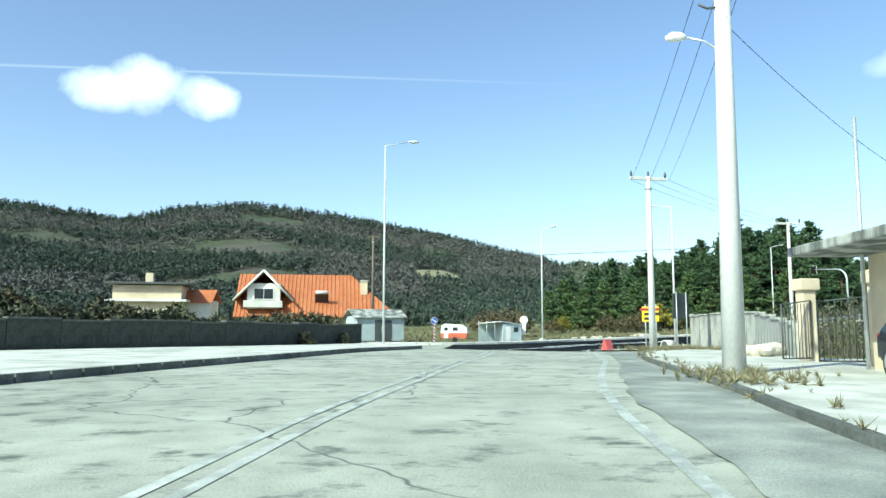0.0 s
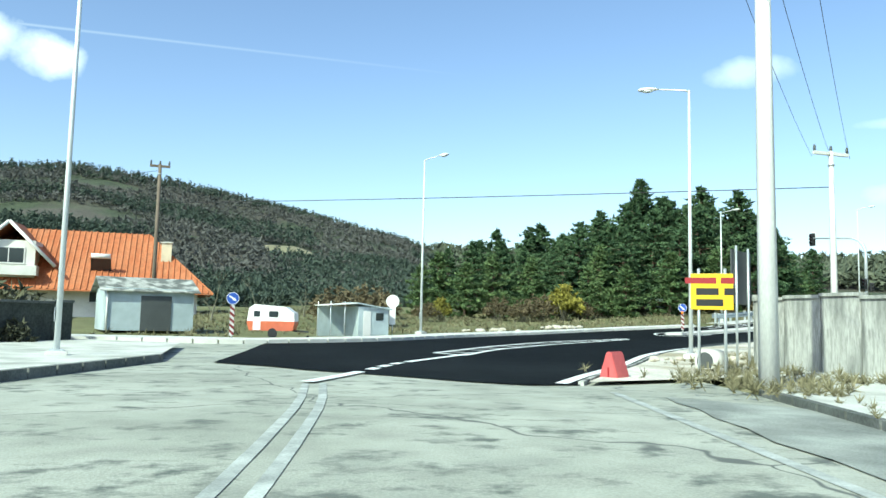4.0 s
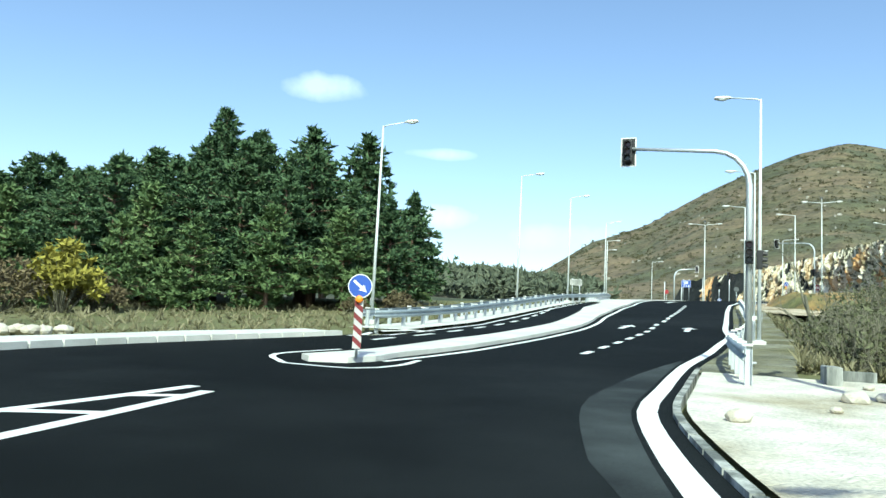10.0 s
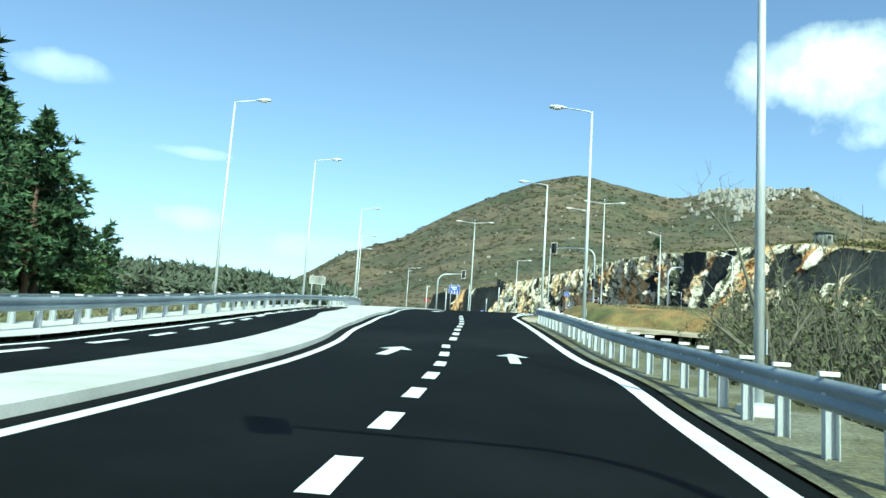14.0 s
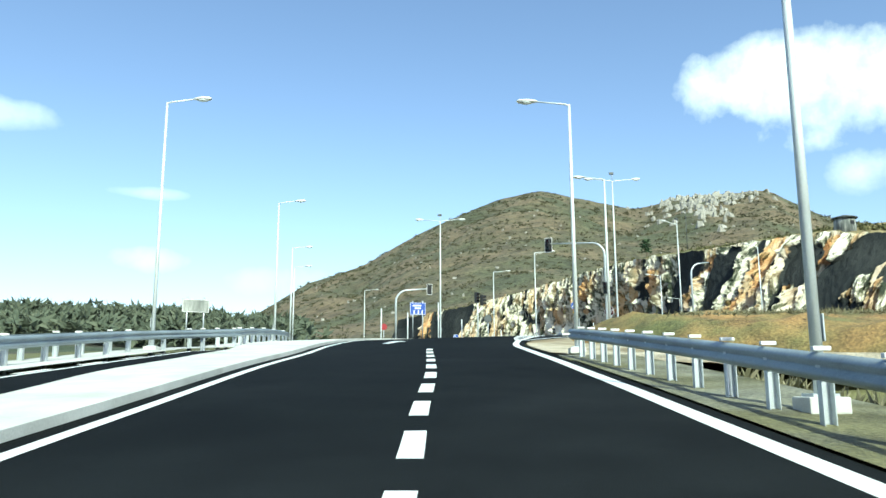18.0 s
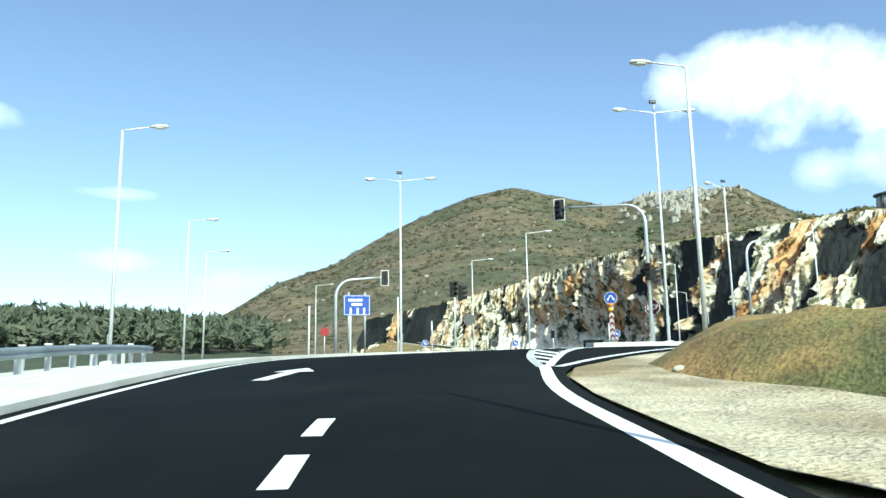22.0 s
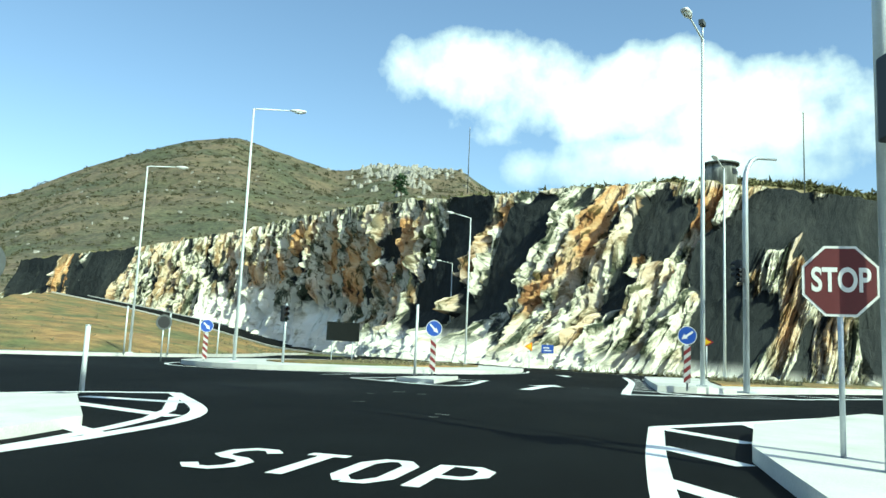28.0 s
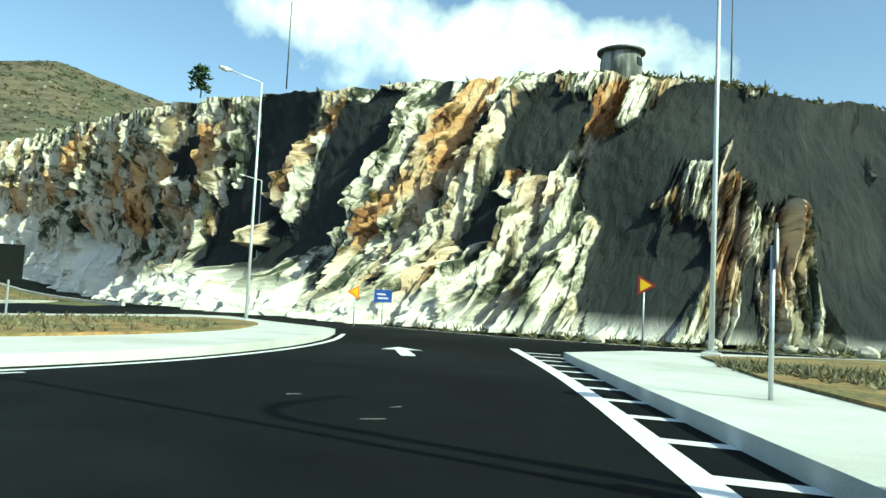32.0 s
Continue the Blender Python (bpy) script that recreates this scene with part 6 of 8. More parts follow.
def w_beam(points, z0=0.55, side=1.0):
    """The corrugated beam along a line."""
    prof = [(0.0, 0.31), (0.05, 0.27), (0.08, 0.22), (0.01, 0.17), (0.01, 0.14), (0.08, 0.09), (0.05, 0.04), (0.0, 0.0)]
    bm = bmesh.new()
    rows = []
    for k, (o, zz) in enumerate(prof):
        q = offset(points, (0.06 + o) * side)
        z = road_z([p[0] for p in q], [p[1] for p in q])[0]
        rows.append([bm.verts.new((p[0], p[1], w + z0 + zz)) for p, w in zip(q, z)])
    for a, b in zip(rows, rows[1:]):
        for i in range(len(a) - 1):
            f = bm.faces.new((a[i], a[i + 1], b[i + 1], b[i]))
            f.smooth = True
    return bm


def guardrail(name, points, side, label, spacing=1.33, ends=(True, True)):
    rail = tagged(new(name), label, "guardrail", "guardrails", "")
    beam = part("beam", w_beam(points, 0.5, side), M_RAIL, rail)
    sol = beam.modifiers.new("thick", "SOLIDIFY")
    sol.thickness = 0.004
    post_me, refl_me = None, None
    s, total, k_post = 0.3, length(points), 0
    while s < total - 0.2:
        seg = along(points, s, s + 0.3)
        a, b = seg[0], seg[-1]
        ang = math.degrees(math.atan2(b[1] - a[1], b[0] - a[0]))
        z = gz(a[0], a[1])
        if post_me is None:
            bm = bmesh.new()
            box(bm, 0.012, 0.14, 1.15, 0.05, 0, 0.2)
            box(bm, 0.1, 0.012, 1.15, 0, 0.065, 0.2)
            box(bm, 0.1, 0.012, 1.15, 0, -0.065, 0.2)
            p = part("post", bm, M_STEEL, rail)
            post_me = p.data
            bm = boxbm(0.07, 0.2, 0.05, 0, 0.02, 0.85, 0.01)
            r = part("reflector", bm, M_WHITE, rail, "small pale reflector")
            refl_me = r.data
        else:
            p = new("post", post_me)
            p.parent = rail
            r = None
            if k_post % 2 == 0 or spacing < 1.5:
                r = new("reflector", refl_me)
                r.parent = rail
        p.matrix_basis = pose(a[0], a[1], z, 0, 0, ang)
        if r:
            r.matrix_basis = pose(a[0], a[1], z, 0, 0, ang)
        s += spacing
        k_post += 1
    return rail


RAIL_R = curve([(30.2, 64.1), (32.6, 65.5), (35.3, 67.02), (37.5, 68.0)] + [tuple(p) for p in offset([q for q in EDGE if 39.0 < q[0] < 75.0], lambda x: lerp(((38, -1.0), (43, -1.0), (50, -1.0), (60, -1.1), (70, -0.95), (75, -0.8)), x))][::3], 0.8)
guardrail("guardrail", RAIL_R, 1.0, "galvanised steel guardrail on posts beside the climbing road")
RAIL_L = curve([tuple(p) for p in offset([q for q in LEFT_EDGE if 33.5 < q[0] < 96], 0.9)][::3], 1.0)
guardrail("guardrail", RAIL_L, -1.0, "galvanised steel guardrail along the far carriageway", 2.0)
RAIL_L2 = curve([tuple(p) for p in offset([q for q in LEFT_EDGE if 33.5 < q[0] < 96], 1.9)][::3], 1.0)
guardrail("guardrail", RAIL_L2, 1.0, "second galvanised guardrail behind the first", 2.0)


def signal_head(parent, at, turn, size=1.0, board=True):
    """A three-lamp traffic light that looks along its own -y."""
    q = Matrix.Translation(at) @ pose(0, 0, 0, 0, 0, turn) @ Matrix.Diagonal((size, size, size, 1))
    h = part("signal_head", boxbm(0.24, 0.2, 0.68, 0, 0, 0, 0.03), M_BLACK, parent, "black three-lamp signal head", at=q)
    if board:
        part("backboard", boxbm(0.42, 0.02, 0.86, 0, 0.09, 0, 0.03), M_BLACK, h)
        bm = bmesh.new()
        for sx, sz, x, z in ((0.46, 0.035, 0, 0.44), (0.46, 0.035, 0, -0.44), (0.035, 0.9, 0.215, 0), (0.035, 0.9, -0.215, 0)):
            box(bm, sx, 0.026, sz, x, 0.09, z)
        part("white_border", bm, M_WHITE, h, "white border of the backboard")
    for k, m in ((0.215, M_LENSR), (0, M_LENSY), (-0.215, M_LENSG)):
        part("lens", disc(bmesh.new(), 0.085, 0.03, Matrix.Translation((0, -0.105, k)), 18), m, h)
        v = bmesh.new()
        tube(v, [(0, -0.10, k), (0, -0.27, k - 0.02)], [0.1, 0.095], 14, False)
        bmesh.ops.delete(v, geom=[f for f in v.faces if f.calc_center_median().z < k - 0.05], context="FACES")
        part("visor", v, M_BLACK, h)
    return h


M_LENSR = material("red_lens", (0.035, 0.006, 0.006), 0.2, vary=0.03, bump=0.0)
M_LENSY = material("amber_lens", (0.04, 0.02, 0.006), 0.2, vary=0.03, bump=0.0)
M_LENSG = material("green_lens", (0.006, 0.025, 0.016), 0.2, vary=0.03, bump=0.0)


def arm_signal(x, y, turn, h=5.9, reach=3.2, label="", base_head=True, back=False, size=1.0, top_head=True):
    """A pole with a long bent arm (along +y) that carries a signal head."""
    t = thing("traffic_light", (x, y, gz(x, y) + 0.1), label, "traffic light", "", "", turn)
    part("base_plate", boxbm(0.4, 0.4, 0.05, 0, 0, 0.02, 0.01), M_STEEL, t)
    pts = [(0, 0, 0), (0, 0, h - 1.1)] + [(0, 0.95 * (1 - math.cos(a)), h - 1.1 + 1.0 * math.sin(a)) for a in (0.3, 0.6, 0.9, 1.2, 1.5)] + [(0, reach, h + 0.05)]
    part("pole", tube(bmesh.new(), pts, [0.095, 0.085, 0.08, 0.075, 0.07, 0.065, 0.06, 0.045], 12), M_STEEL, t)
    if top_head:
        signal_head(t, (0, reach + 0.1, h - 0.02), 90 + (180 if back else 0), size)
    if base_head:
        signal_head(t, (-0.22 if back else 0.22, 0.0, h * 0.5), 90 + (180 if back else 0), size, False)
        signal_head(t, (0.0, -0.26, h * 0.47), 0, size * 0.8, False)
    return t


def post_signal(x, y, turn, label, h=3.3, both=True, size=1.0):
    t = thing("traffic_light", (x, y, gz(x, y) + 0.12), label, "traffic light", "", "", turn)
    part("base_plate", boxbm(0.34, 0.34, 0.05, 0, 0, 0.02, 0.01), M_STEEL, t)
    part("pole", tube(bmesh.new(), [(0, 0, 0), (0, 0, h)], 0.055, 10), M_STEEL, t)
    signal_head(t, (-0.1, -0.24 * size, h - 0.45), 25, size, board=False)
    if both:
        signal_head(t, (0.27 * size, 0.05, h - 0.62), 75, size, board=False)
    return t


arm_signal(35.4, 66.6, 25.8, 5.85, 3.15, "steel arm traffic light over the road, lamps off", True, True, 0.93)
arm_signal(107.0, 92.75, 5, 7.2, 4.2, "steel arm traffic light over the lane, lamps off", True, True, 1.25)

# ---- signs ----


def facing(x, y, tx, ty):
    """The turn that lets a sign's -y look from x, y to tx, ty."""
    return math.degrees(math.atan2(ty - y, tx - x)) + 90


def sign_post(t, h, x=0.0, r=0.03):
    part("post", tube(bmesh.new(), [(x, 0.04, -0.1), (x, 0.04, h)], r, 8), M_STEEL, t)


def sign_arrow(parent, r, angle, y=-0.026, shift=0.0, k=1.0):
    """A white arrow on a round plate; at 0 it points up."""
    bm = bmesh.new()
    q = Matrix.Translation((shift, y, 0)) @ pose(0, 0, 0, 0, angle, 0) @ Matrix.Diagonal((k, 1, k, 1))
    for poly in ([(-.09, -.72), (.09, -.72), (.09, .2), (-.09, .2)], [(-.27, .2), (.27, .2), (0, .74)]):
        bm.faces.new([bm.verts.new(q @ Vector((a * r, 0, b * r))) for a, b in poly])
    return part("arrow", bm, M_WHITE, parent, "white arrow")


def keep_sign(x, y, aim, angle, label, h=1.55, stripes=True, lamps=0, double=False, r=0.27, up=0.12):
    t = thing("keep_sign", (x, y, gz(x, y) + up), label, "road sign", "keep signs", "", facing(x, y, *aim))
    sign_post(t, h + r * 0.6, 0.0)
    q = Matrix.Translation((0, 0, h))
    plate = part("plate", disc(bmesh.new(), r, 0.02, q), M_BLUE, t, "round blue plate")
    rim = bmesh.new()
    for k in range(36):
        a, b = 2 * math.pi * k / 36, 2 * math.pi * (k + 1) / 36
        rim.faces.new([rim.verts.new((math.cos(c) * s * r, -0.013, h + math.sin(c) * s * r)) for c, s in ((a, .93), (b, .93), (b, 1.0), (a, 1.0))])
    part("rim", rim, M_WHITE, t)
    for k, an in enumerate((angle,) if not double else (angle, -angle)):
        bm = bmesh.new()
        m = Matrix.Translation(((0.33 * r * (1 if an > 0 else -1)) if double else 0, -0.014, h)) @ pose(0, 0, 0, 0, an, 0)
        s = 0.75 if double else 1.0
        for poly in ([(-.11, -.7), (.11, -.7), (.11, .15), (-.11, .15)], [(-.3, .15), (.3, .15), (0, .75)]):
            bm.faces.new([bm.verts.new(m @ Vector((a * r * s, 0, b * r * s))) for a, b in poly])
        part("arrow", bm, M_WHITE, t, "white arrow")
    if stripes:
        w, z0, z1 = 0.095, 0.12, h - r - 0.03
        part("stripe_board", boxbm(2 * w, 0.02, z1 - z0, 0, 0, (z0 + z1) / 2), M_STRIPEWHITE, t)
        k, step = 0, 0.24
        z = z0
        sgn = 1 if angle > 0 else -1
        while z + 0.30 < z1 + 0.05:
            bm = bmesh.new()
            if double:
                polys = ([(-w, z), (0, z + .12), (0, z + .24), (-w, z + .12)], [(w, z), (w, z + .12), (0, z + .24), (0, z + .12)])
            else:
                polys = ([(-w * sgn, min(z1, z + .16)), (w * sgn, z), (w * sgn, min(z1, z + .13)), (-w * sgn, min(z1, z + .29))],)
            for poly in polys:
                bm.faces.new([bm.verts.new((a, -0.014, b)) for a, b in poly])
            part("stripe", bm, M_STRIPERED, t, "dark red stripe")
            z += 0.26
    for k in range(lamps):
        bm = bmesh.new()
        bmesh.ops.create_uvsphere(bm, u_segments=14, v_segments=8, radius=0.085, matrix=Matrix.Translation((0.0 - 0.03 * k, -0.07, h - r - 0.02 - 0.19 * k)) @ Matrix.Diagonal((1, .6, 1, 1)))
        part("warning_lamp", bm, (M_ORANGE, M_YELLOW)[k], t, "round warning lamp")
    return t


keep_sign(25.83, 70.95, (14, 57), 130, "round blue arrow sign over a red and white striped post", 1.5, True, 1, up=0.22)
keep_sign(125.0, 98.15, (108, 96.5), 135, "round blue arrow sign over a striped post", 1.55)
keep_sign(122.35, 90.55, (108, 95), -125, "round blue arrow sign over a striped post", 1.5, up=0.18)
keep_sign(100.9, 93.4, (86, 93.5), 148, "round blue sign with two arrows over a chevron board", 1.85, True, 2, True, up=0.18)
keep_sign(-0.7, 61.2, (2, 30), 125, "tilted round blue sign over a striped post", 1.75)
keep_sign(131.0, 108.0, (108, 97), 135, "round blue sign on the island", 1.5)
keep_sign(124.6, 113.5, (100, 97), 135, "round blue sign beside the lamp post", 1.5)


def stop_sign(x, y, aim, h=1.85, r=0.41):
    t = thing("stop_sign", (x, y, gz(x, y) + 0.18), "red octagonal STOP sign with a white border on a steel post", "road sign", "", "", facing(x, y, *aim))
    sign_post(t, h + 0.2)
    for nm, rr, yy, m in (("border", r, 0.0, M_WHITE), ("plate", r * 0.93, -0.004, M_STOPRED)):
        bm = bmesh.new()
        bmesh.ops.create_cone(bm, cap_ends=True, segments=8, radius1=rr, radius2=rr, depth=0.018, matrix=Matrix.Translation((0, yy, h)) @ pose(0, 0, 0, 90, 0, 0) @ pose(0, 0, 0, 0, 0, 22.5))
        part(nm, bm, m, t)
    fc = bpy.data.curves.new("word", "FONT")
    fc.body, fc.size, fc.align_x, fc.align_y, fc.extrude, fc.offset = "STOP", 0.36, "CENTER", "CENTER", 0.002, 0.009
    w = new("word", fc)
    w.parent = t
    w.matrix_basis = Matrix.Translation((0, -0.017, h)) @ pose(0, 0, 0, 90, 0, 0) @ Matrix.Diagonal((0.68, 1, 1, 1))
    w["label"] = "white STOP lettering"
    fc.materials.append(M_WHITE)
    return t


stop_sign(107.9, 92.8, (95, 95.5))


def panel_sign(name, x, y, aim, w, h, z, mat, label, posts=2, bars=(), back=False, border=None, up=0.1):
    """A flat panel on posts, with plain bars for its writing."""
    t = thing(name, (x, y, gz(x, y) + up), label, "road sign", "", "", facing(x, y, *aim) + (180 if back else 0))
    for k in range(posts):
        sign_post(t, z + h / 2 + 0.12, 0 if posts == 1 else (k - 0.5) * w * 0.62, 0.035)
    part("panel", boxbm(w, 0.03, h, 0, 0, z, 0.008), mat, t)
    if border:
        bm = bmesh.new()
        for sx, sz, bx, bz in ((w * .97, 0.02, 0, h * .46), (w * .97, 0.02, 0, -h * .46), (0.02, h * .92, w * .475, 0), (0.02, h * .92, -w * .475, 0)):
            box(bm, sx, 0.004, sz, bx, -0.019, z + bz)
        part("border", bm, border, t)
    for bx, bz, bw, bh, m in bars:
        part("text_bar", boxbm(bw, 0.006, bh, bx, -0.018, z + bz), m, t)
    return t


panel_sign("yellow_sign", 11.7, 43.1, (4, 30), 0.95, 0.85, 1.95, M_YELLOW, "yellow construction notice board on two posts", 2, [(-.25, .26, .7, .14, M_RED), (.35, .26, .3, .14, M_RED), (-.1, .0, .5, .16, M_BLACK), (.4, .0, .25, .16, M_BLACK), (-.05, -.26, .6, .16, M_BLACK)])
panel_sign("dark_sign_back", 14.4, 46.2, (0, 63), 1.7, 1.5, 2.5, M_DARKMETAL, "tall dark sign board seen edge-on, on two posts", 2)
panel_sign("direction_sign", 94.4, 101.9, (78, 91), 1.02, 0.8, 1.75, M_BLUE, "blue direction sign with white lettering on two posts", 2, [(-.06, .2, .55, .1, M_WHITE), (0, .03, .42, .09, M_WHITE), (-.24, -.22, .08, .24, M_WHITE), (0.03, -.22, .08, .24, M_WHITE), (.28, -.22, .08, .24, M_WHITE)], border=M_WHITE, up=0.2)
panel_sign("sign_back", 148.0, 105.3, (120, 96), 2.1, 1.2, 1.8, M_DARKBACK, "dark back of a rectangular sign on two posts", 2, up=0.2)
panel_sign("sign_back", 77.3, 104.3, (60, 83), 1.2, 0.6, 1.8, M_GREYCON, "pale-framed back of a small road sign", 2, border=M_WHITE)
panel_sign("blue_sign", 164.0, 90.9, (120, 94), 1.0, 0.7, 1.6, M_BLUE, "small blue rectangular sign below the rock face", 1, [(-.1, .1, .5, .1, M_WHITE), (0, -.12, .6, .1, M_WHITE)])


def triangle_sign(x, y, aim, h, down, label, mat, fill):
    t = thing("triangle_sign", (x, y, gz(x, y) + 0.1), label, "road sign", "", "", facing(x, y, *aim))
    sign_post(t, h)
    for nm, r, yy, m in (("border", 0.42, 0.0, mat), ("plate", 0.27, -0.012, fill)):
        bm = bmesh.new()
        bmesh.ops.create_cone(bm, cap_ends=True, segments=3, radius1=r, radius2=r, depth=0.02, matrix=Matrix.Translation((0, yy, h)) @ pose(0, 0, 0, 90, 0, 0) @ pose(0, 0, 0, 0, 0, -90 if down else 90))
        part(nm, bm, m, t)
    return t


triangle_sign(146.3, 83.0, (120, 94), 2.2, True, "red and yellow give-way sign on a post", M_RED, M_YELLOW)
triangle_sign(161.0, 92.6, (120, 94), 1.7, False, "small orange warning sign below the rock face", M_ORANGE, M_YELLOW)


def round_sign(x, y, aim, h, r, label, ring, fill, up=0.15, back=False):
    t = thing("round_sign", (x, y, gz(x, y) + up), label, "road sign", "", "", facing(x, y, *aim))
    sign_post(t, h)
    part("plate", disc(bmesh.new(), r, 0.02, Matrix.Translation((0, 0, h))), ring, t)
    part("face", disc(bmesh.new(), r * 0.76, 0.022, Matrix.Translation((0, -0.004, h))), fill, t)
    return t


round_sign(129.2, 88.75, (117.5, 72.5), 1.9, 0.28, "white round sign with a dark rim on a post", M_DARKMETAL, M_WHITE)
round_sign(109.3, 103.3, (92, 96), 1.8, 0.32, "dark back of a round sign on a post", M_DARKMETAL, M_DARKMETAL, 0.22)
round_sign(132.6, 110.5, (110, 97), 1.6, 0.34, "dark round sign on the island", M_DARKMETAL, M_BLACK)
round_sign(113.0, 115.5, (92, 96), 2.0, 0.3, "red no-entry sign with a white bar", M_RED, M_RED)
# round white sign seen from behind, on a broad pale post
t = thing("round_sign", (7.25, 68.6, gz(7.25, 68.6) + 0.1), "white back of a round sign on a broad pale board", "road sign", "", "", facing(7.25, 68.6, 3, 40))
sign_post(t, 1.5)
part("plate", disc(bmesh.new(), 0.36, 0.02, Matrix.Translation((0, 0, 1.85))), M_WHITE, t)
part("board", boxbm(0.34, 0.02, 0.95, 0, 0, 1.05, 0.01), M_WHITE, t)

post_signal(108.6, 103.9, facing(108.6, 103.9, 92, 96), "steel post traffic light with two dark heads, lamps off", 4.05, True, 1.3)
arm_signal(106.0, 110.2, 213, 4.6, 2.7, "steel arm traffic light over the far carriageway, lamps off", False, True)
arm_signal(122.5, 88.8, -138, 7.3, 1.9, "tall steel signal post with a bent arm on the kerbed island", True, True, 0.8, False)
post_signal(131.8, 104.9, facing(131.8, 104.9, 110, 97), "steel post traffic light on the round island", 2.6, False)
for x, y, h in ((125.3, 98.75, 2.3), (108.5, 107.5, 3.4), (103.0, 107.4, 2.2), (101.0, 108.6, 2.5), (110.4, 106.2, 2.0), (140.5, 115.9, 2.6), (144.2, 115.0, 2.4), (147.5, 114.4, 2.8), (150.5, 114.2, 2.2), (112.9, 103.6, 1.1)):
    t = thing("steel_post", (x, y, gz(x, y) + 0.15), "bare pale steel post without a sign", "post", "bare posts", "")
    part("pole", tube(bmesh.new(), [(0, 0, -0.05), (0, 0, h)], 0.045, 10), M_LAMPMETAL, t)
    part("cap", tube(bmesh.new(), [(0, 0, h), (0, 0, h + 0.02)], 0.05, 10), M_STEEL, t)

# ---- houses and yards beside the old road ----


def gable_roof(w, d, rise, over=0.5, thick=0.14):
    """Two sloping slabs with the ridge along x."""
    bm = bmesh.new()
    hw, hd = w / 2 + over, d / 2 + over
    for s in (1, -1):
        k = -rise * over / (d / 2)
        vs = [(-hw, 0, rise), (hw, 0, rise), (hw, s * hd, k), (-hw, s * hd, k)]
        top = [bm.verts.new((x, y, z + thick)) for x, y, z in vs]
        bot = [bm.verts.new(v) for v in vs]
        bm.faces.new(top)
        bm.faces.new(bot)
        for i in range(4):
            bm.faces.new((top[i], top[(i + 1) % 4], bot[(i + 1) % 4], bot[i]))
    bmesh.ops.recalc_face_normals(bm, faces=bm.faces[:])
    return bm


def window(parent, w, h, x, y, z, turn=0):
    q = Matrix.Translation((x, y, z)) @ pose(0, 0, 0, 0, 0, turn)
    f = part("window", boxbm(w, 0.12, h), M_WHITE, parent, at=q)
    part("pane", boxbm(w - 0.16, 0.02, h - 0.16, 0, -0.065, 0), M_GLASS, f)
    part("mullion", boxbm(0.05, 0.03, h - 0.16, 0, -0.07, 0), M_WHITE, f)
    part("sill", boxbm(w + 0.2, 0.2, 0.06, 0, -0.1, -h / 2 - 0.03), M_CONCRETE, f)
    return f


def tiled(parent, w, d, rise, z, rows, over=0.6, hip=None):
    """Ridges of roof tile down both slopes."""
    bm = bmesh.new()
    hd = d / 2 + over
    slope = rise / (d / 2)
    n = int((w + 2 * over) / 0.45)
    for s in (1, -1):
        for k in range(n):
            x = -w / 2 - over + 0.22 + k * 0.45
            y0 = 0.0 if hip is None else min(0.97, max(0.0, (x - hip) / (w / 2 + over - hip))) * hd
            tube(bm, [(x, s * y0, z + rise - slope * y0 + 0.16), (x, s * hd, z + rise - slope * hd + 0.16)], 0.075, 5, False)
    return tagged(part("roof_tiling", bm, M_ROOF, parent), "", "", "", "stuff")


t = thing("house", (-17.9, 108.5, 0.9), "white house with a steep red tiled roof and balcony gable", "house", "", "", 8)
t.scale = (1.2, 1.1, 1.0)
part("wall", boxbm(16.0, 8.0, 4.2, 0, 0, 2.1), M_PLASTER, t)
g = gable_roof(16.0, 9.6, 5.0, 1.0)
for v in g.verts:
    if v.co.x > 7:
        v.co.x = 4.0 + (v.co.x - 9.0) if abs(v.co.y) < 0.5 else v.co.x
part("roof", g, M_ROOF, t, at=Matrix.Translation((0, 0, 3.6)))
g = bmesh.new()
top = [g.verts.new(p) for p in ((3.9, 0, 8.78), (9.25, 5.85, 2.72), (9.25, -5.85, 2.72))]
low = [g.verts.new(p) for p in ((3.7, 0, 8.55), (9.1, 5.7, 2.52), (9.1, -5.7, 2.52))]
g.faces.new(top)
g.faces.new(low[::-1])
for i in range(3):
    g.faces.new((top[i], low[i], low[(i + 1) % 3], top[(i + 1) % 3]))
bmesh.ops.recalc_face_normals(g, faces=g.faces[:])
part("hip_end", g, M_ROOF, t, "sloping tiled end of the roof")
tiled(t, 16.0, 9.6, 5.0, 3.6, 0, 1.0, 4.0)
g = bmesh.new()
for s in (1, -1):
    vs = [(-5.8, -5.6, 8.7), (-5.8, 0.5, 8.9), (-5.8 + s * 3.2, 0.5, 5.0), (-5.8 + s * 3.2, -5.6, 4.8)]
    a = [g.verts.new((x, y, z + 0.16)) for x, y, z in vs]
    b = [g.verts.new(v) for v in vs]
    g.faces.new(a)
    g.faces.new(b)
    for i in range(4):
        g.faces.new((a[i], a[(i + 1) % 4], b[(i + 1) % 4], b[i]))
bmesh.ops.recalc_face_normals(g, faces=g.faces[:])
part("gable_roof", g, M_ROOF, t)
g = bmesh.new()
for s in (1, -1):
    tube(g, [(-5.8, -5.68, 8.8), (-5.8 + s * 3.3, -5.68, 4.75)], 0.15, 6)
part("bargeboard", g, M_WHITE, t, "white gable boards")
part("gable_wall", boxbm(3.6, 5.0, 3.4, -5.8, -2.6, 5.4), M_PLASTER, t)
window(t, 2.2, 1.5, -5.8, -5.12, 5.7)
part("balcony", boxbm(4.2, 1.2, 0.9, -5.8, -5.5, 4.3, 0.03), M_PLASTER, t)
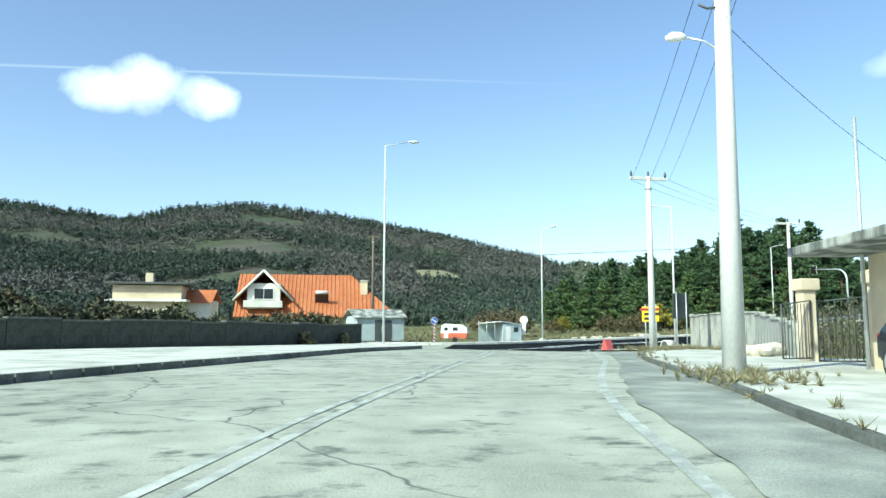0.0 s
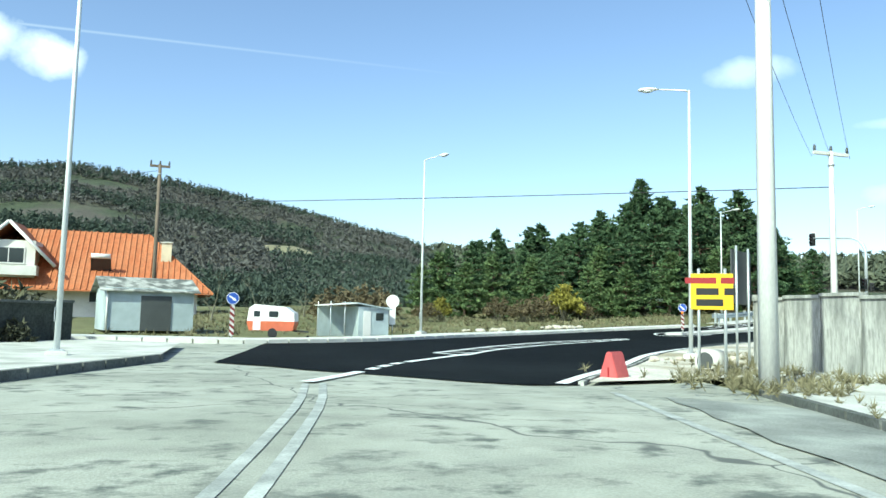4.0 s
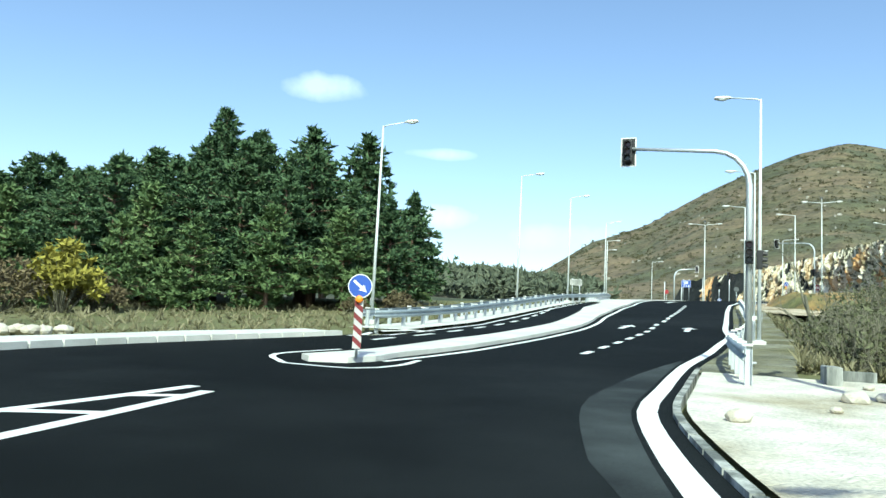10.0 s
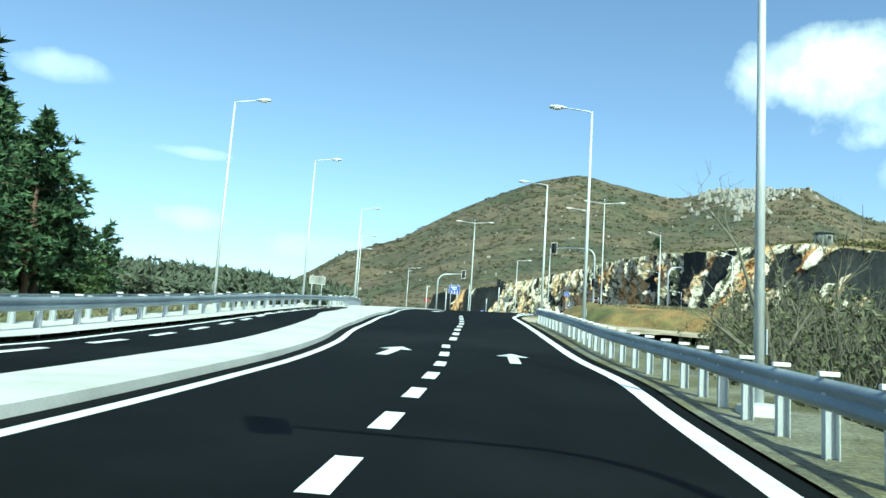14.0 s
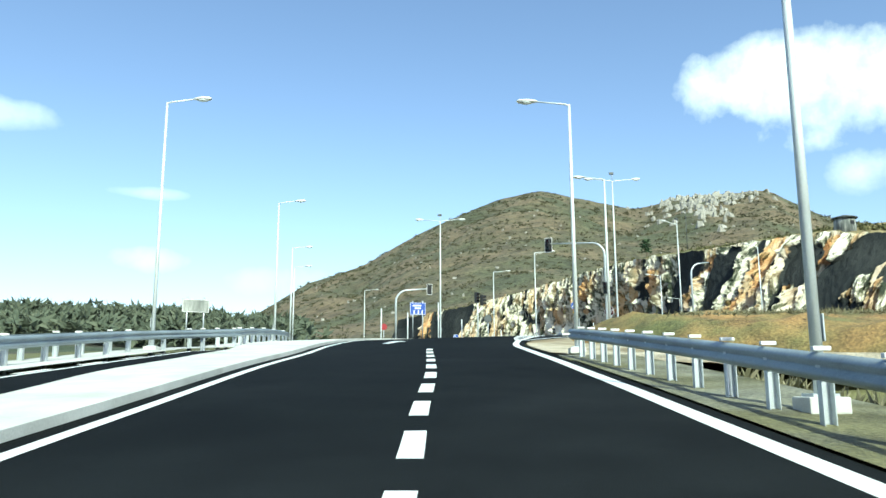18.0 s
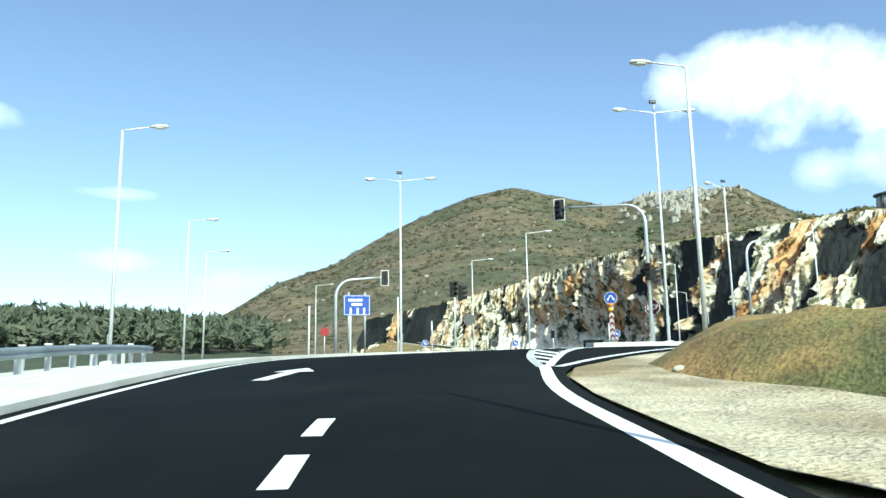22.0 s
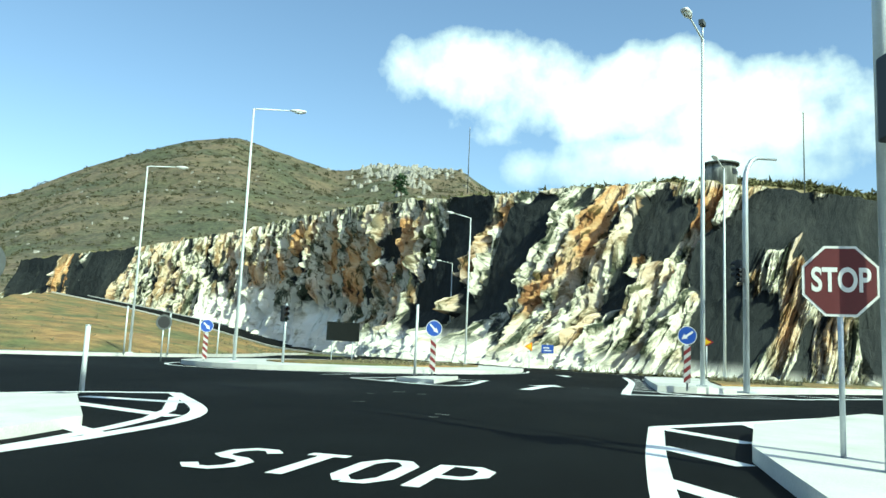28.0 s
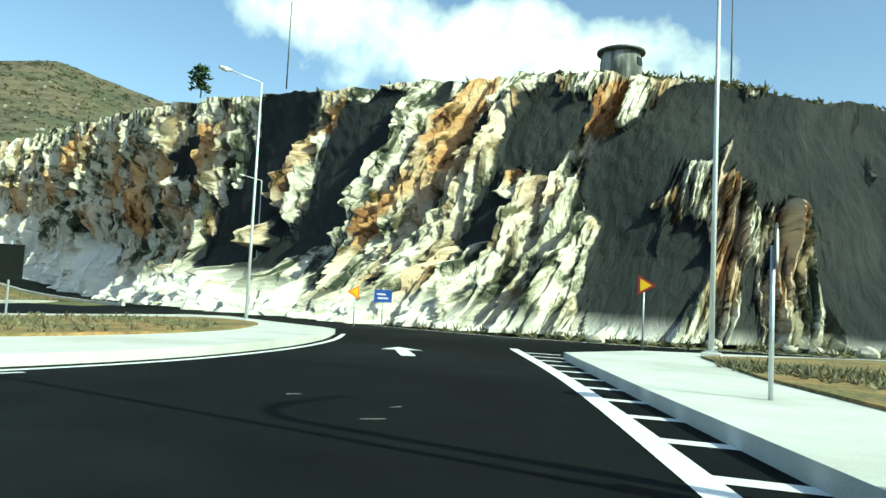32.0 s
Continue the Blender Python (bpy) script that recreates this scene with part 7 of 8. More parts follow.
for x, h in ((5.4, 1.9),):
    c = part("chimney", boxbm(0.8, 0.8, h, x, -2.4, 5.8 + h / 2), M_CREAM, t)
    part("chimney_cap", boxbm(1.0, 1.0, 0.12, x, -2.4, 5.8 + h + 0.06), M_CONCRETE, c)
for x in (0.5, 4.5):
    window(t, 1.4, 1.3, x, -4.06, 2.2)
sw = part("solar_heater", boxbm(1.5, 0.06, 1.9), M_GLASS, t, "dark solar water panel on the roof", at=Matrix.Translation((0.6, -4.2, 5.0)) @ pose(0, 0, 0, 38, 0, 0))
part("tank", tube(bmesh.new(), [(-0.7, 0.1, 1.15), (0.7, 0.1, 1.15)], 0.24, 12), M_WHITE, sw, "white water tank")

t = thing("house", (-39.5, 103.5, 1.0), "cream flat-roofed house with dark eaves and a chimney", "house", "", "", 10)
part("wall", boxbm(8.6, 7.0, 6.6, 0, 0, 3.3), M_CREAM, t)
part("roof", boxbm(10.4, 8.6, 0.28, 0, 0, 6.85, 0.04), M_DARKMETAL, t, "dark flat roof slab")
part("ledge", boxbm(10.2, 8.0, 0.3, 0, -0.2, 4.6, 0.03), M_WHITE, t, "white ledge")
part("chimney", boxbm(1.0, 0.9, 1.7, -0.4, 0, 7.6, 0.03), M_CREAM, t)
for x in (-2.6, 0.2, 2.8):
    window(t, 1.5, 1.3, x, -3.56, 2.8)
t = thing("small_house", (-33.5, 106.0, 1.2), "small house with a red tiled roof between the larger ones", "house")
part("wall", boxbm(3.4, 4.0, 4.6, 0, 0, 2.3), M_PLASTER, t)
part("roof", gable_roof(3.4, 4.0, 1.5, 0.4), M_ROOF, t, at=Matrix.Translation((0, 0, 4.5)))
t = thing("small_house", (-62, 104.0, 1.2), "low white house with a red roof", "house")
part("wall", boxbm(6, 5, 4.0, 0, 0, 2.0), M_PLASTER, t)
part("roof", gable_roof(6, 5, 1.6, 0.4), M_ROOF, t, at=Matrix.Translation((0, 0, 3.9)))

M_DARKWALL = material("dark_mossy_stone", (0.05, 0.055, 0.05), 0.95, vary=0.45, scale=2.0, fine=14, bump=0.7, second=(0.045, 0.055, 0.04), patch=0.4, where=0.5, bump_dist=0.05)
M_DARKCOPE = material("lichen_coping", (0.13, 0.14, 0.13), 0.95, vary=0.4, scale=3, fine=20, bump=0.5)
M_HEDGE = leaf_material("dark_hedge_leaves", (0.045, 0.05, 0.034), (0.11, 0.112, 0.068))


def garden_wall(name, pts, height, thick, mat, label, cap=None, panels=2.4, low=None):
    """A wall of panels along a line, each with its own coping."""
    run = tagged(new(name), label, "wall", "", "structure")
    pts = [np.array(p, float) for p in pts]
    s, total = 0.0, length(pts)
    k = 0
    while s < total - 0.2:
        seg = along(pts, s + 0.01, min(total, s + panels) - 0.01)
        a, b = seg[0], seg[-1]
        L = float(np.linalg.norm(b - a))
        ang = math.degrees(math.atan2(b[1] - a[1], b[0] - a[0]))
        c = (a + b) / 2
        z = gz(c[0], c[1])
        h = (height if low is None else low + (height - low) * min(1.0, s / (0.55 * total))) + 0.05 * math.sin(k * 2.3)
        p = part("wall_panel", boxbm(L, thick, h + 0.3, 0, 0, h / 2 - 0.15, 0.015), mat, run, at=pose(c[0], c[1], z, 0, 0, ang))
        if cap:
            part("coping", boxbm(L, thick + 0.12, 0.09, 0, 0, h + 0.045, 0.01), cap, run, at=pose(c[0], c[1], z, 0, 0, ang))
        s += panels
        k += 1
    return run


garden_wall("wall_left", [(-44, -8), (-34.5, 9), (-26.5, 22.5), (-18.4, 33.2), (-12.0, 43.3), (-8.4, 52.2), (-6.2, 57.0)], 1.45, 0.35, M_DARKWALL, "dark mossy stone garden wall with a coping", M_DARKCOPE)
rng = random.Random(91)
verts, faces = [], []
hedge_line = [np.array(p, float) for p in ((-46, -8), (-36.5, 10), (-28.5, 24), (-20.4, 35), (-14.0, 45), (-10.4, 54), (-8.6, 60))]
s = 0.0
while s < length(hedge_line) - 0.5:
    p = along(hedge_line, s, s + 0.1)[0]
    for _ in range(16):
        c = Vector((p[0] + rng.gauss(0, 0.7), p[1] + rng.gauss(0, 0.7), gz(p[0], p[1]) + rng.uniform(0.3, 1.95 + 0.3 * math.sin(s * 0.37))))
        tuft(verts, faces, c, rng.uniform(0.2, 0.4), 7, rng, 1.0)
    s += 0.22
tagged(raw("hedge", verts, faces, M_HEDGE), "dark overgrown hedge above the garden wall", "hedge", "", "stuff")
rng = random.Random(92)
HB = bush("dark_garden_bush", 1.5, 2.4, 80, 26, M_HEDGE, "dark leafless garden bush behind the wall", 9, 0.3)
plant(HB, [(-20 + 3.2 * k + rng.uniform(-1, 1), 62 + 3.5 * (k % 4) + rng.uniform(-1, 2) - 2.2 * (8 - k if k < 8 else 0), rng.uniform(0.45, 0.6)) for k in range(5)] + [(-30 + 3 * k, 52 + rng.uniform(-3, 6) - 3.4 * (6 - k if k < 6 else 0), rng.uniform(0.45, 0.65)) for k in range(8)] + [(-52 + 4 * k, 30 + 5 * k + rng.uniform(0, 6), 1.5) for k in range(8)], 11, "garden bushes")

garden_wall("wall_right", [(12.4, 27.0), (14.4, 33.2), (16.4, 40.0), (15.1, 46.6), (18.5, 49.5)], 2.0, 0.2, M_GREYCON, "streaked grey concrete panel wall", M_GREYCON, 1.2, 1.2)
t = thing("gate", (11.4, 21.9, gz(11.4, 21.9) + 0.05), "open iron gate between two pale concrete pillars", "gate", "", "", 95)
for x in (-1.75, 1.75):
    p = part("pillar", boxbm(0.42, 0.42, 2.3, x, 0, 1.15, 0.02), M_CREAM, t)
    part("pillar_cap", boxbm(0.62, 0.62, 0.36, x, 0, 2.4, 0.04), M_CREAM, p)
for k, ang in ((-1, 70), (1, -65)):
    q = Matrix.Translation((1.5 * k, 0, 0)) @ pose(0, 0, 0, 0, 0, ang if k < 0 else 180 + ang)
    leaf = part("gate_leaf", tube(bmesh.new(), [(0, 0, 0.15), (1.4, 0, 0.15), (1.4, 0, 1.75), (0, 0, 1.9), (0, 0, 0.15)], 0.03, 6, False), M_DARKMETAL, t, at=q)
    for i in range(8):
        part("bar", tube(bmesh.new(), [(0.16 + 0.16 * i, 0, 0.15), (0.16 + 0.16 * i, 0, 1.8)], 0.014, 5), M_DARKMETAL, leaf)

t = thing("kiosk", (12.6, 16.2, gz(12, 16) + 0.05), "cream roadside building under a flat concrete canopy", "building", "", "", 0)
part("wall", boxbm(5.2, 4.2, 2.9, 0.6, 0.6, 1.45), M_CREAM, t)
part("canopy", boxbm(7.6, 5.6, 0.24, 0, 0.4, 3.0, 0.05), M_GREYCON, t, "thick grey canopy slab")
part("pipe", tube(bmesh.new(), [(-2.2, 2.6, 0), (-2.2, 2.6, 6.4)], 0.05, 8), M_STEEL, t)
window(t, 1.3, 1.1, -0.9, -1.52, 1.6)


def car(x, y, turn, paint_mat, label):
    t = thing("car", (x, y, gz(x, y) + 0.09), label, "car", "", "", turn)
    bm = bmesh.new()
    prof = [(-2.0, .35), (-2.05, .75), (-1.9, .95), (-1.0, 1.0), (-0.3, 1.42), (1.2, 1.45), (1.85, 1.0), (2.0, .8), (1.98, .35)]
    a = [bm.verts.new((p, -0.82 + (0.14 if z > 1.1 else 0), z)) for p, z in prof]
    b = [bm.verts.new((p, 0.82 - (0.14 if z > 1.1 else 0), z)) for p, z in prof]
    bm.faces.new(a)
    bm.faces.new(b[::-1])
    for i in range(len(prof)):
        j = (i + 1) % len(prof)
        bm.faces.new((a[i], b[i], b[j], a[j]))
    bmesh.ops.recalc_face_normals(bm, faces=bm.faces[:])
    bmesh.ops.bevel(bm, geom=bm.edges[:], offset=0.05, segments=2, affect="EDGES")
    part("body", bm, paint_mat, t)
    for sy in (-1, 1):
        g = bmesh.new()
        g.faces.new([g.verts.new((p, sy * 0.79, z)) for p, z in ((-0.75, 1.06), (-0.25, 1.34), (1.1, 1.36), (1.5, 1.06))])
        part("side_window", g, M_GLASS, t)
        for xx in (-1.25, 1.3):
            w = part("tyre", tube(bmesh.new(), [(xx, sy * 0.68, .31), (xx, sy * 0.85, .31)], 0.31, 18), M_BLACK, t)
            part("rim", tube(bmesh.new(), [(xx, sy * 0.84, .31), (xx, sy * 0.862, .31)], 0.19, 14), M_STEEL, w)
    g = bmesh.new()
    g.faces.new([g.verts.new(v) for v in ((1.30, -.6, 1.4), (1.30, .6, 1.4), (1.84, .66, 1.06), (1.84, -.66, 1.06))])
    part("rear_window", g, M_GLASS, t, at=Matrix.Translation((0.03, 0, 0.03)))
    for sy in (-.68, .68):
        part("rear_light", boxbm(0.08, 0.22, 0.2, 2.0, sy, 0.82, 0.02), M_RED, t)
    return t


M_DARKCAR = material("dark_blue_car_paint", (0.025, 0.035, 0.045), 0.25, metal=0.3, vary=0.05, bump=0.0)
car(9.9, 14.6, 80, M_DARKCAR, "dark blue parked car beside the kiosk")

# caravan, shed and yard clutter
t = thing("caravan", (1.0, 64.0, gz(1, 64) + 0.05), "old white and orange caravan parked beside the road", "caravan", "", "", -8)
t.scale = (0.7, 0.7, 0.8)
prof = [(-1.45, .45), (-1.62, .9), (-1.5, 1.75), (-1.15, 1.98), (0.9, 1.86), (1.5, 1.5), (1.55, .9), (1.4, .45)]
M_ORANGEPAINT = material("faded_orange_paint", (0.52, 0.13, 0.05), 0.5, vary=0.15, scale=3, bump=0.05, second=(0.42, 0.10, 0.05))


def caravan_shell(z0, z1, grow):
    bm = bmesh.new()
    pts = []
    for i, (x, z) in enumerate(prof):
        x2, z2 = prof[(i + 1) % len(prof)]
        if z0 <= z <= z1:
            pts.append((x, z))
        for cut in (z0, z1):
            if (z - cut) * (z2 - cut) < 0:
                f = (cut - z) / (z2 - z)
                pts.append((x + (x2 - x) * f, cut))
    cx, cz = sum(p[0] for p in pts) / len(pts), sum(p[1] for p in pts) / len(pts)
    pts.sort(key=lambda p: math.atan2(p[1] - cz, p[0] - cx))
    a = [bm.verts.new((x, -0.95 - grow, z)) for x, z in pts]
    b = [bm.verts.new((x, 0.95 + grow, z)) for x, z in pts]
    bm.faces.new(a)
    bm.faces.new(b[::-1])
    for i in range(len(pts)):
        j = (i + 1) % len(pts)
        bm.faces.new((a[i], b[i], b[j], a[j]))
    bmesh.ops.recalc_face_normals(bm, faces=bm.faces[:])
    return bm


part("upper_body", caravan_shell(1.0, 2.2, 0.0), M_WHITE, t, "white upper body")
part("lower_body", caravan_shell(0.2, 1.0, 0.012), M_ORANGEPAINT, t, "faded orange lower body")
for x, w in ((-0.95, 0.42), (0.15, 0.62)):
    part("window", boxbm(w, 0.04, 0.34, x, -0.97, 1.42, 0.02), M_GLASS, t)
part("door", boxbm(0.5, 0.03, 1.15, -0.95, -0.965, 1.05, 0.01), M_WHITE, t)
part("tyre", tube(bmesh.new(), [(0.1, -0.98, .3), (0.1, -0.8, .3)], 0.3, 16), M_BLACK, t)
part("drawbar", tube(bmesh.new(), [(1.4, 0, .45), (2.4, 0, .4)], 0.05, 6), M_DARKMETAL, t)
part("jockey_wheel", tube(bmesh.new(), [(2.35, -.04, .1), (2.35, .04, .1)], 0.1, 10), M_BLACK, t)

M_TIN = material("pale_blue_tin", (0.50, 0.58, 0.60), 0.6, metal=0.15, vary=0.12, scale=2, bump=0.1, second=(0.38, 0.45, 0.47))
t = thing("shed", (5.25, 67.9, gz(5.25, 67.9) + 0.02), "pale blue-grey tin shed with an open lean-to", "shed", "", "", 22)
t.scale = (0.5, 0.5, 0.8)
part("wall", boxbm(3.6, 3.2, 2.0, 1.2, 0, 1.0), M_TIN, t)
part("roof", boxbm(4.2, 3.8, 0.08, 1.2, 0, 0, 0.01), M_TIN, t, at=Matrix.Translation((0, 0, 2.15)) @ pose(0, 0, 0, 0, 5, 0))
part("lean_to_roof", boxbm(3.4, 3.6, 0.06, -2.3, 0, 2.25, 0.01), M_PLASTER, t, at=pose(0, 0, 0, 0, -3, 0))
for x, y in ((-3.8, -1.6), (-3.8, 1.6), (-2.2, -1.6)):
    part("post", tube(bmesh.new(), [(x, y, 0), (x, y, 2.3)], 0.05, 6), M_STEEL, t)
part("back_wall", boxbm(3.2, 0.06, 2.0, -2.3, 1.6, 1.0), M_TIN, t)
part("door", boxbm(0.9, 0.05, 1.7, 0.4, -1.63, 0.85, 0.01), M_WHITE, t, "white shed door")
part("window", boxbm(0.9, 0.05, 0.5, 1.9, -1.63, 1.35, 0.01), M_GLASS, t)
t = thing("barn", (-6.5, 72.5, gz(-6, 72)), "grey-green tin barn beside the wooden pole", "barn", "", "", 20)
part("wall", boxbm(4.6, 4.0, 2.3, 0, 0, 1.15), M_TIN, t)
part("roof", gable_roof(4.6, 4.0, 0.7, 0.3, 0.06), M_GREYCON, t, at=Matrix.Translation((0, 0, 2.2)))
part("door", boxbm(1.6, 0.05, 1.9, 0.3, -2.03, 0.95, 0.01), M_DARKMETAL, t)
part("downpipe", tube(bmesh.new(), [(-2.2, -2.06, 0), (-2.2, -2.06, 2.2)], 0.05, 6), M_WHITE, t)

# ---- poles and wires ----


def utility_pole(name, x, y, h, r0, r1, mat, label, arm=2.2, turn=0.0, square=False, insul=3, z=None, lean=0.0):
    t = thing(name, (x, y, (gz(x, y) if z is None else z)), label, "utility pole", "", "", turn)
    bm = tube(bmesh.new(), [(0, 0, -0.2), (lean * h * .5, 0, h * 0.5), (lean * h, 0, h)], [r0, (r0 + r1) / 2, r1], 8 if square else 12)
    part("pole", bm, mat, t)
    if arm:
        part("crossarm", boxbm(arm, 0.14, 0.16, lean * h, 0, h - 0.12, 0.015), mat if not square else M_POLECON, t)
        for k in range(insul):
            u = (k / (insul - 1) - 0.5) * (arm - 0.15) + lean * h
            i = part("insulator", tube(bmesh.new(), [(u, 0, h - 0.05), (u, 0, h + 0.1), (u, 0, h + 0.26)], [0.05, 0.07, 0.04], 8), M_DARKMETAL, t)
    part("clamp", tube(bmesh.new(), [(lean * h, 0, h - 0.7), (lean * h, 0, h - 0.62)], r1 * 1.35, 12), M_STEEL, t)
    return t


t = utility_pole("concrete_pole", 6.4, 16.9, 9.6, 0.26, 0.17, M_POLECON, "thick pale concrete utility pole with a lamp arm", 0, 0, False, lean=0.006)
part("lamp_arm", tube(bmesh.new(), [(0, 0, 7.4), (-0.35, 0.1, 7.7), (-0.8, 0.2, 7.85)], 0.025, 6), M_STEEL, t)
g = bmesh.new()
tube(g, [(-0.75, 0.2, 7.84), (-0.85, 0.22, 7.86), (-1.05, 0.26, 7.87), (-1.2, 0.3, 7.84)], [0.05, 0.1, 0.12, 0.05], 10)
part("lamp_head", g, M_WHITE, t, "white street lamp head")
part("bracket", tube(bmesh.new(), [(-0.5, 0, 8.55), (-0.3, 0, 8.45), (0, 0, 8.5), (0.35, 0, 8.75), (0.6, 0, 9.0)], 0.03, 6), M_DARKMETAL, t)
utility_pole("concrete_pole", 10.85, 39.65, 9.2, 0.19, 0.135, M_POLECON, "pale concrete pole with a T crossarm and insulators", 2.1, 12, True)
utility_pole("concrete_pole", 26.5, 57.95, 9.2, 0.17, 0.11, M_POLECON, "slim concrete pole with a twin crossarm", 2.0, 5, True)
utility_pole("wooden_pole", -7.4, 80.0, 10.8, 0.15, 0.11, M_WOOD, "old wooden pole with a small crossarm", 1.3, 10, False)
utility_pole("concrete_pole", 16.8, 26.5, 6.4, 0.06, 0.05, M_STEEL, "thin steel pole behind the gate", 0.5, 0, False, 2)


def wire(a, b, sag, label, r=0.018):
    a, b = Vector(a), Vector(b)
    pts = [a.lerp(b, k / 14) - Vector((0, 0, sag * 4 * (k / 14) * (1 - k / 14))) for k in range(15)]
    w = thing("wire", (0, 0, 0), label, "wire", "overhead wires")
    part("strand", tube(bmesh.new(), pts, r, 5), M_CABLE, w)
    return w


wire((-7.4, 80.0, 9.0), (26.5, 57.95, 8.2), 0.1, "thin dark cable strung across the road", 0.022)
for k in (-1, 0, 1):
    wire((6.4 + 0.5 * k, 16.9, 9.3), (10.95 + k, 39.7, 9.4), 0.25, "thin dark power wire between two poles", 0.008)
    wire((6.4 + 0.5 * k, 16.9, 9.3), (4.0 + k, -20, 9.4), 0.4, "thin dark power wire between two poles", 0.008)
    wire((10.95 + k, 39.7, 9.4), (26.5 + k, 57.95, 9.6), 0.25, "thin dark power wire between two poles", 0.008)
wire((6.5, 16.9, 8.4), (16.8, 26.5, 6.7), 0.3, "thin service wire to the steel pole", 0.008)
wire((-7.4, 80.0, 11.2), (-45, 92, 9.5), 0.7, "thin dark wire to the houses", 0.015)

# ---- small things ----
t = thing("road_barrier", (9.2, 42.95, gz(9.2, 42.95) - 0.03), "faded red plastic water-filled road barrier", "barrier", "", "", -52)
t.scale = (0.62, 0.55, 0.78)
bm = bmesh.new()
prof = [(-0.36, 0.0), (0.36, 0.0), (0.36, 0.16), (0.12, 0.78), (0.09, 0.84), (-0.09, 0.84), (-0.12, 0.78), (-0.36, 0.16)]
a = [bm.verts.new((x, -0.5, z)) for x, z in prof]
b = [bm.verts.new((x, 0.5, z)) for x, z in prof]
bm.faces.new(a)
bm.faces.new(b[::-1])
for i in range(8):
    bm.faces.new((a[i], b[i], b[(i + 1) % 8], a[(i + 1) % 8]))
bmesh.ops.recalc_face_normals(bm, faces=bm.faces[:])
bmesh.ops.bevel(bm, geom=bm.edges[:], offset=0.03, segments=2, affect="EDGES")
part("shell", bm, M_REDPLASTIC, t)
part("slot", boxbm(0.07, 0.02, 0.28, 0, -0.505, 0.26, 0.01), M_RED, t, "dark red slot")
for k in range(9):
    part("rib", boxbm(0.022, 0.03, 0.62, 0, 0, 0, 0.006), M_RED, t, at=Matrix.Translation((-0.262, -0.4 + 0.1 * k, 0.46)) @ pose(0, 0, 0, 0, 21.5, 0))

t = thing("concrete_pipe", (13.7, 46.6, gz(13.7, 46.6) + 0.25), "short concrete pipe section lying on its side", "pipe", "", "", 30)
part("pipe", tube(bmesh.new(), [(-0.35, 0, 0), (0.35, 0, 0)], 0.32, 18), M_CONCRETE, t)
part("bore", tube(bmesh.new(), [(-0.36, 0, 0), (-0.3, 0, 0)], 0.25, 18), M_DARKMETAL, t, "dark hollow of the pipe")


def rock(name, x, y, r, seed, mat, label, up=0.0, flat=0.6):
    rng = random.Random(seed)
    bm = bmesh.new()
    bmesh.ops.create_icosphere(bm, subdivisions=2, radius=r)
    for v in bm.verts:
        v.co *= 1 + 0.32 * noise.noise(v.co * (1.4 / r) + Vector((seed, 0, 0)))
        v.co.z *= flat
    ob = part(name, bm, mat)
    ob.matrix_world = pose(x, y, gz(x, y) + up + r * flat * 0.45, 0, 0, rng.uniform(0, 360))
    return tagged(ob, label, "rock", "loose stones")


M_STONE = material("pale_stone", (0.55, 0.52, 0.45), 0.9, vary=0.2, scale=4, fine=25, bump=0.4, second=(0.42, 0.38, 0.30), patch=1.5)
rng = random.Random(61)
for k in range(34):
    rock("stone", 13.0 + rng.uniform(0, 6.5), 47.2 + rng.uniform(0, 4.2), rng.uniform(0.06, 0.2), k, M_STONE, "pale loose stone on the dusty verge", 0.08)
for k in range(22):
    rock("stone", 27 + rng.uniform(-2, 8), 58.5 + rng.uniform(-1.5, 4.5), rng.uniform(0.08, 0.25), 40 + k, M_STONE, "pale loose stone on the dusty verge", 0.08)
for k in range(30):
    rock("stone", 104.6 + rng.uniform(0, 5.0), 103.0 + rng.uniform(0, 1.7), rng.uniform(0.07, 0.24), 80 + k, M_STONE, "white boulder heaped on the median end", 0.2)
for k in range(10):
    rock("stone", 12.5 + rng.uniform(0, 5), 74.5 + rng.uniform(0, 2.4), rng.uniform(0.12, 0.3), 120 + k, M_STONE, "sandy stone piled behind the pavement", 0.05)
for k in range(16):
    rock("stone", 19.5 + rng.uniform(0, 3), 79.5 + rng.uniform(0, 1.5), rng.uniform(0.1, 0.28), 140 + k, M_STONE, "sandy stone piled behind the pavement", 0.05)
for k in range(34):
    q = CLIFF_KERB[rng.randint(18, 52)]
    rock("stone", q[0] + rng.uniform(1.5, 5), q[1] - rng.uniform(-0.5, 2), rng.uniform(0.15, 0.55), 180 + k, M_STONE, "pale fallen rock at the foot of the cutting", 0.0)
for k in range(30):
    rock("stone", 84 + rng.uniform(0, 16), 78 + rng.uniform(0, 11), rng.uniform(0.1, 0.3), 230 + k, M_STONE, "pale stone on the bare soil", 0.0)
for k in range(34):
    u = rng.uniform(0, 1)
    rock("stone", 11.6 + 1.5 * u + rng.gauss(0, 0.35), 27.5 + 5 * u + rng.gauss(0, 0.4), rng.uniform(0.14, 0.42), 300 + k, M_STONE, "pale broken rubble heaped on the old pavement", 0.08 + rng.uniform(0, 0.18))
t = thing("headwall", (32.9, 63.6, gz(32.9, 63.6)), "pale concrete culvert headwall beside the guardrail end", "headwall", "", "", 25)
part("wall", boxbm(1.6, 0.3, 0.5, 0, 0, 0.15, 0.03), M_GREYCON, t)
part("wing", boxbm(0.25, 1.0, 0.4, 0.8, -0.45, 0.1, 0.03), M_GREYCON, t)

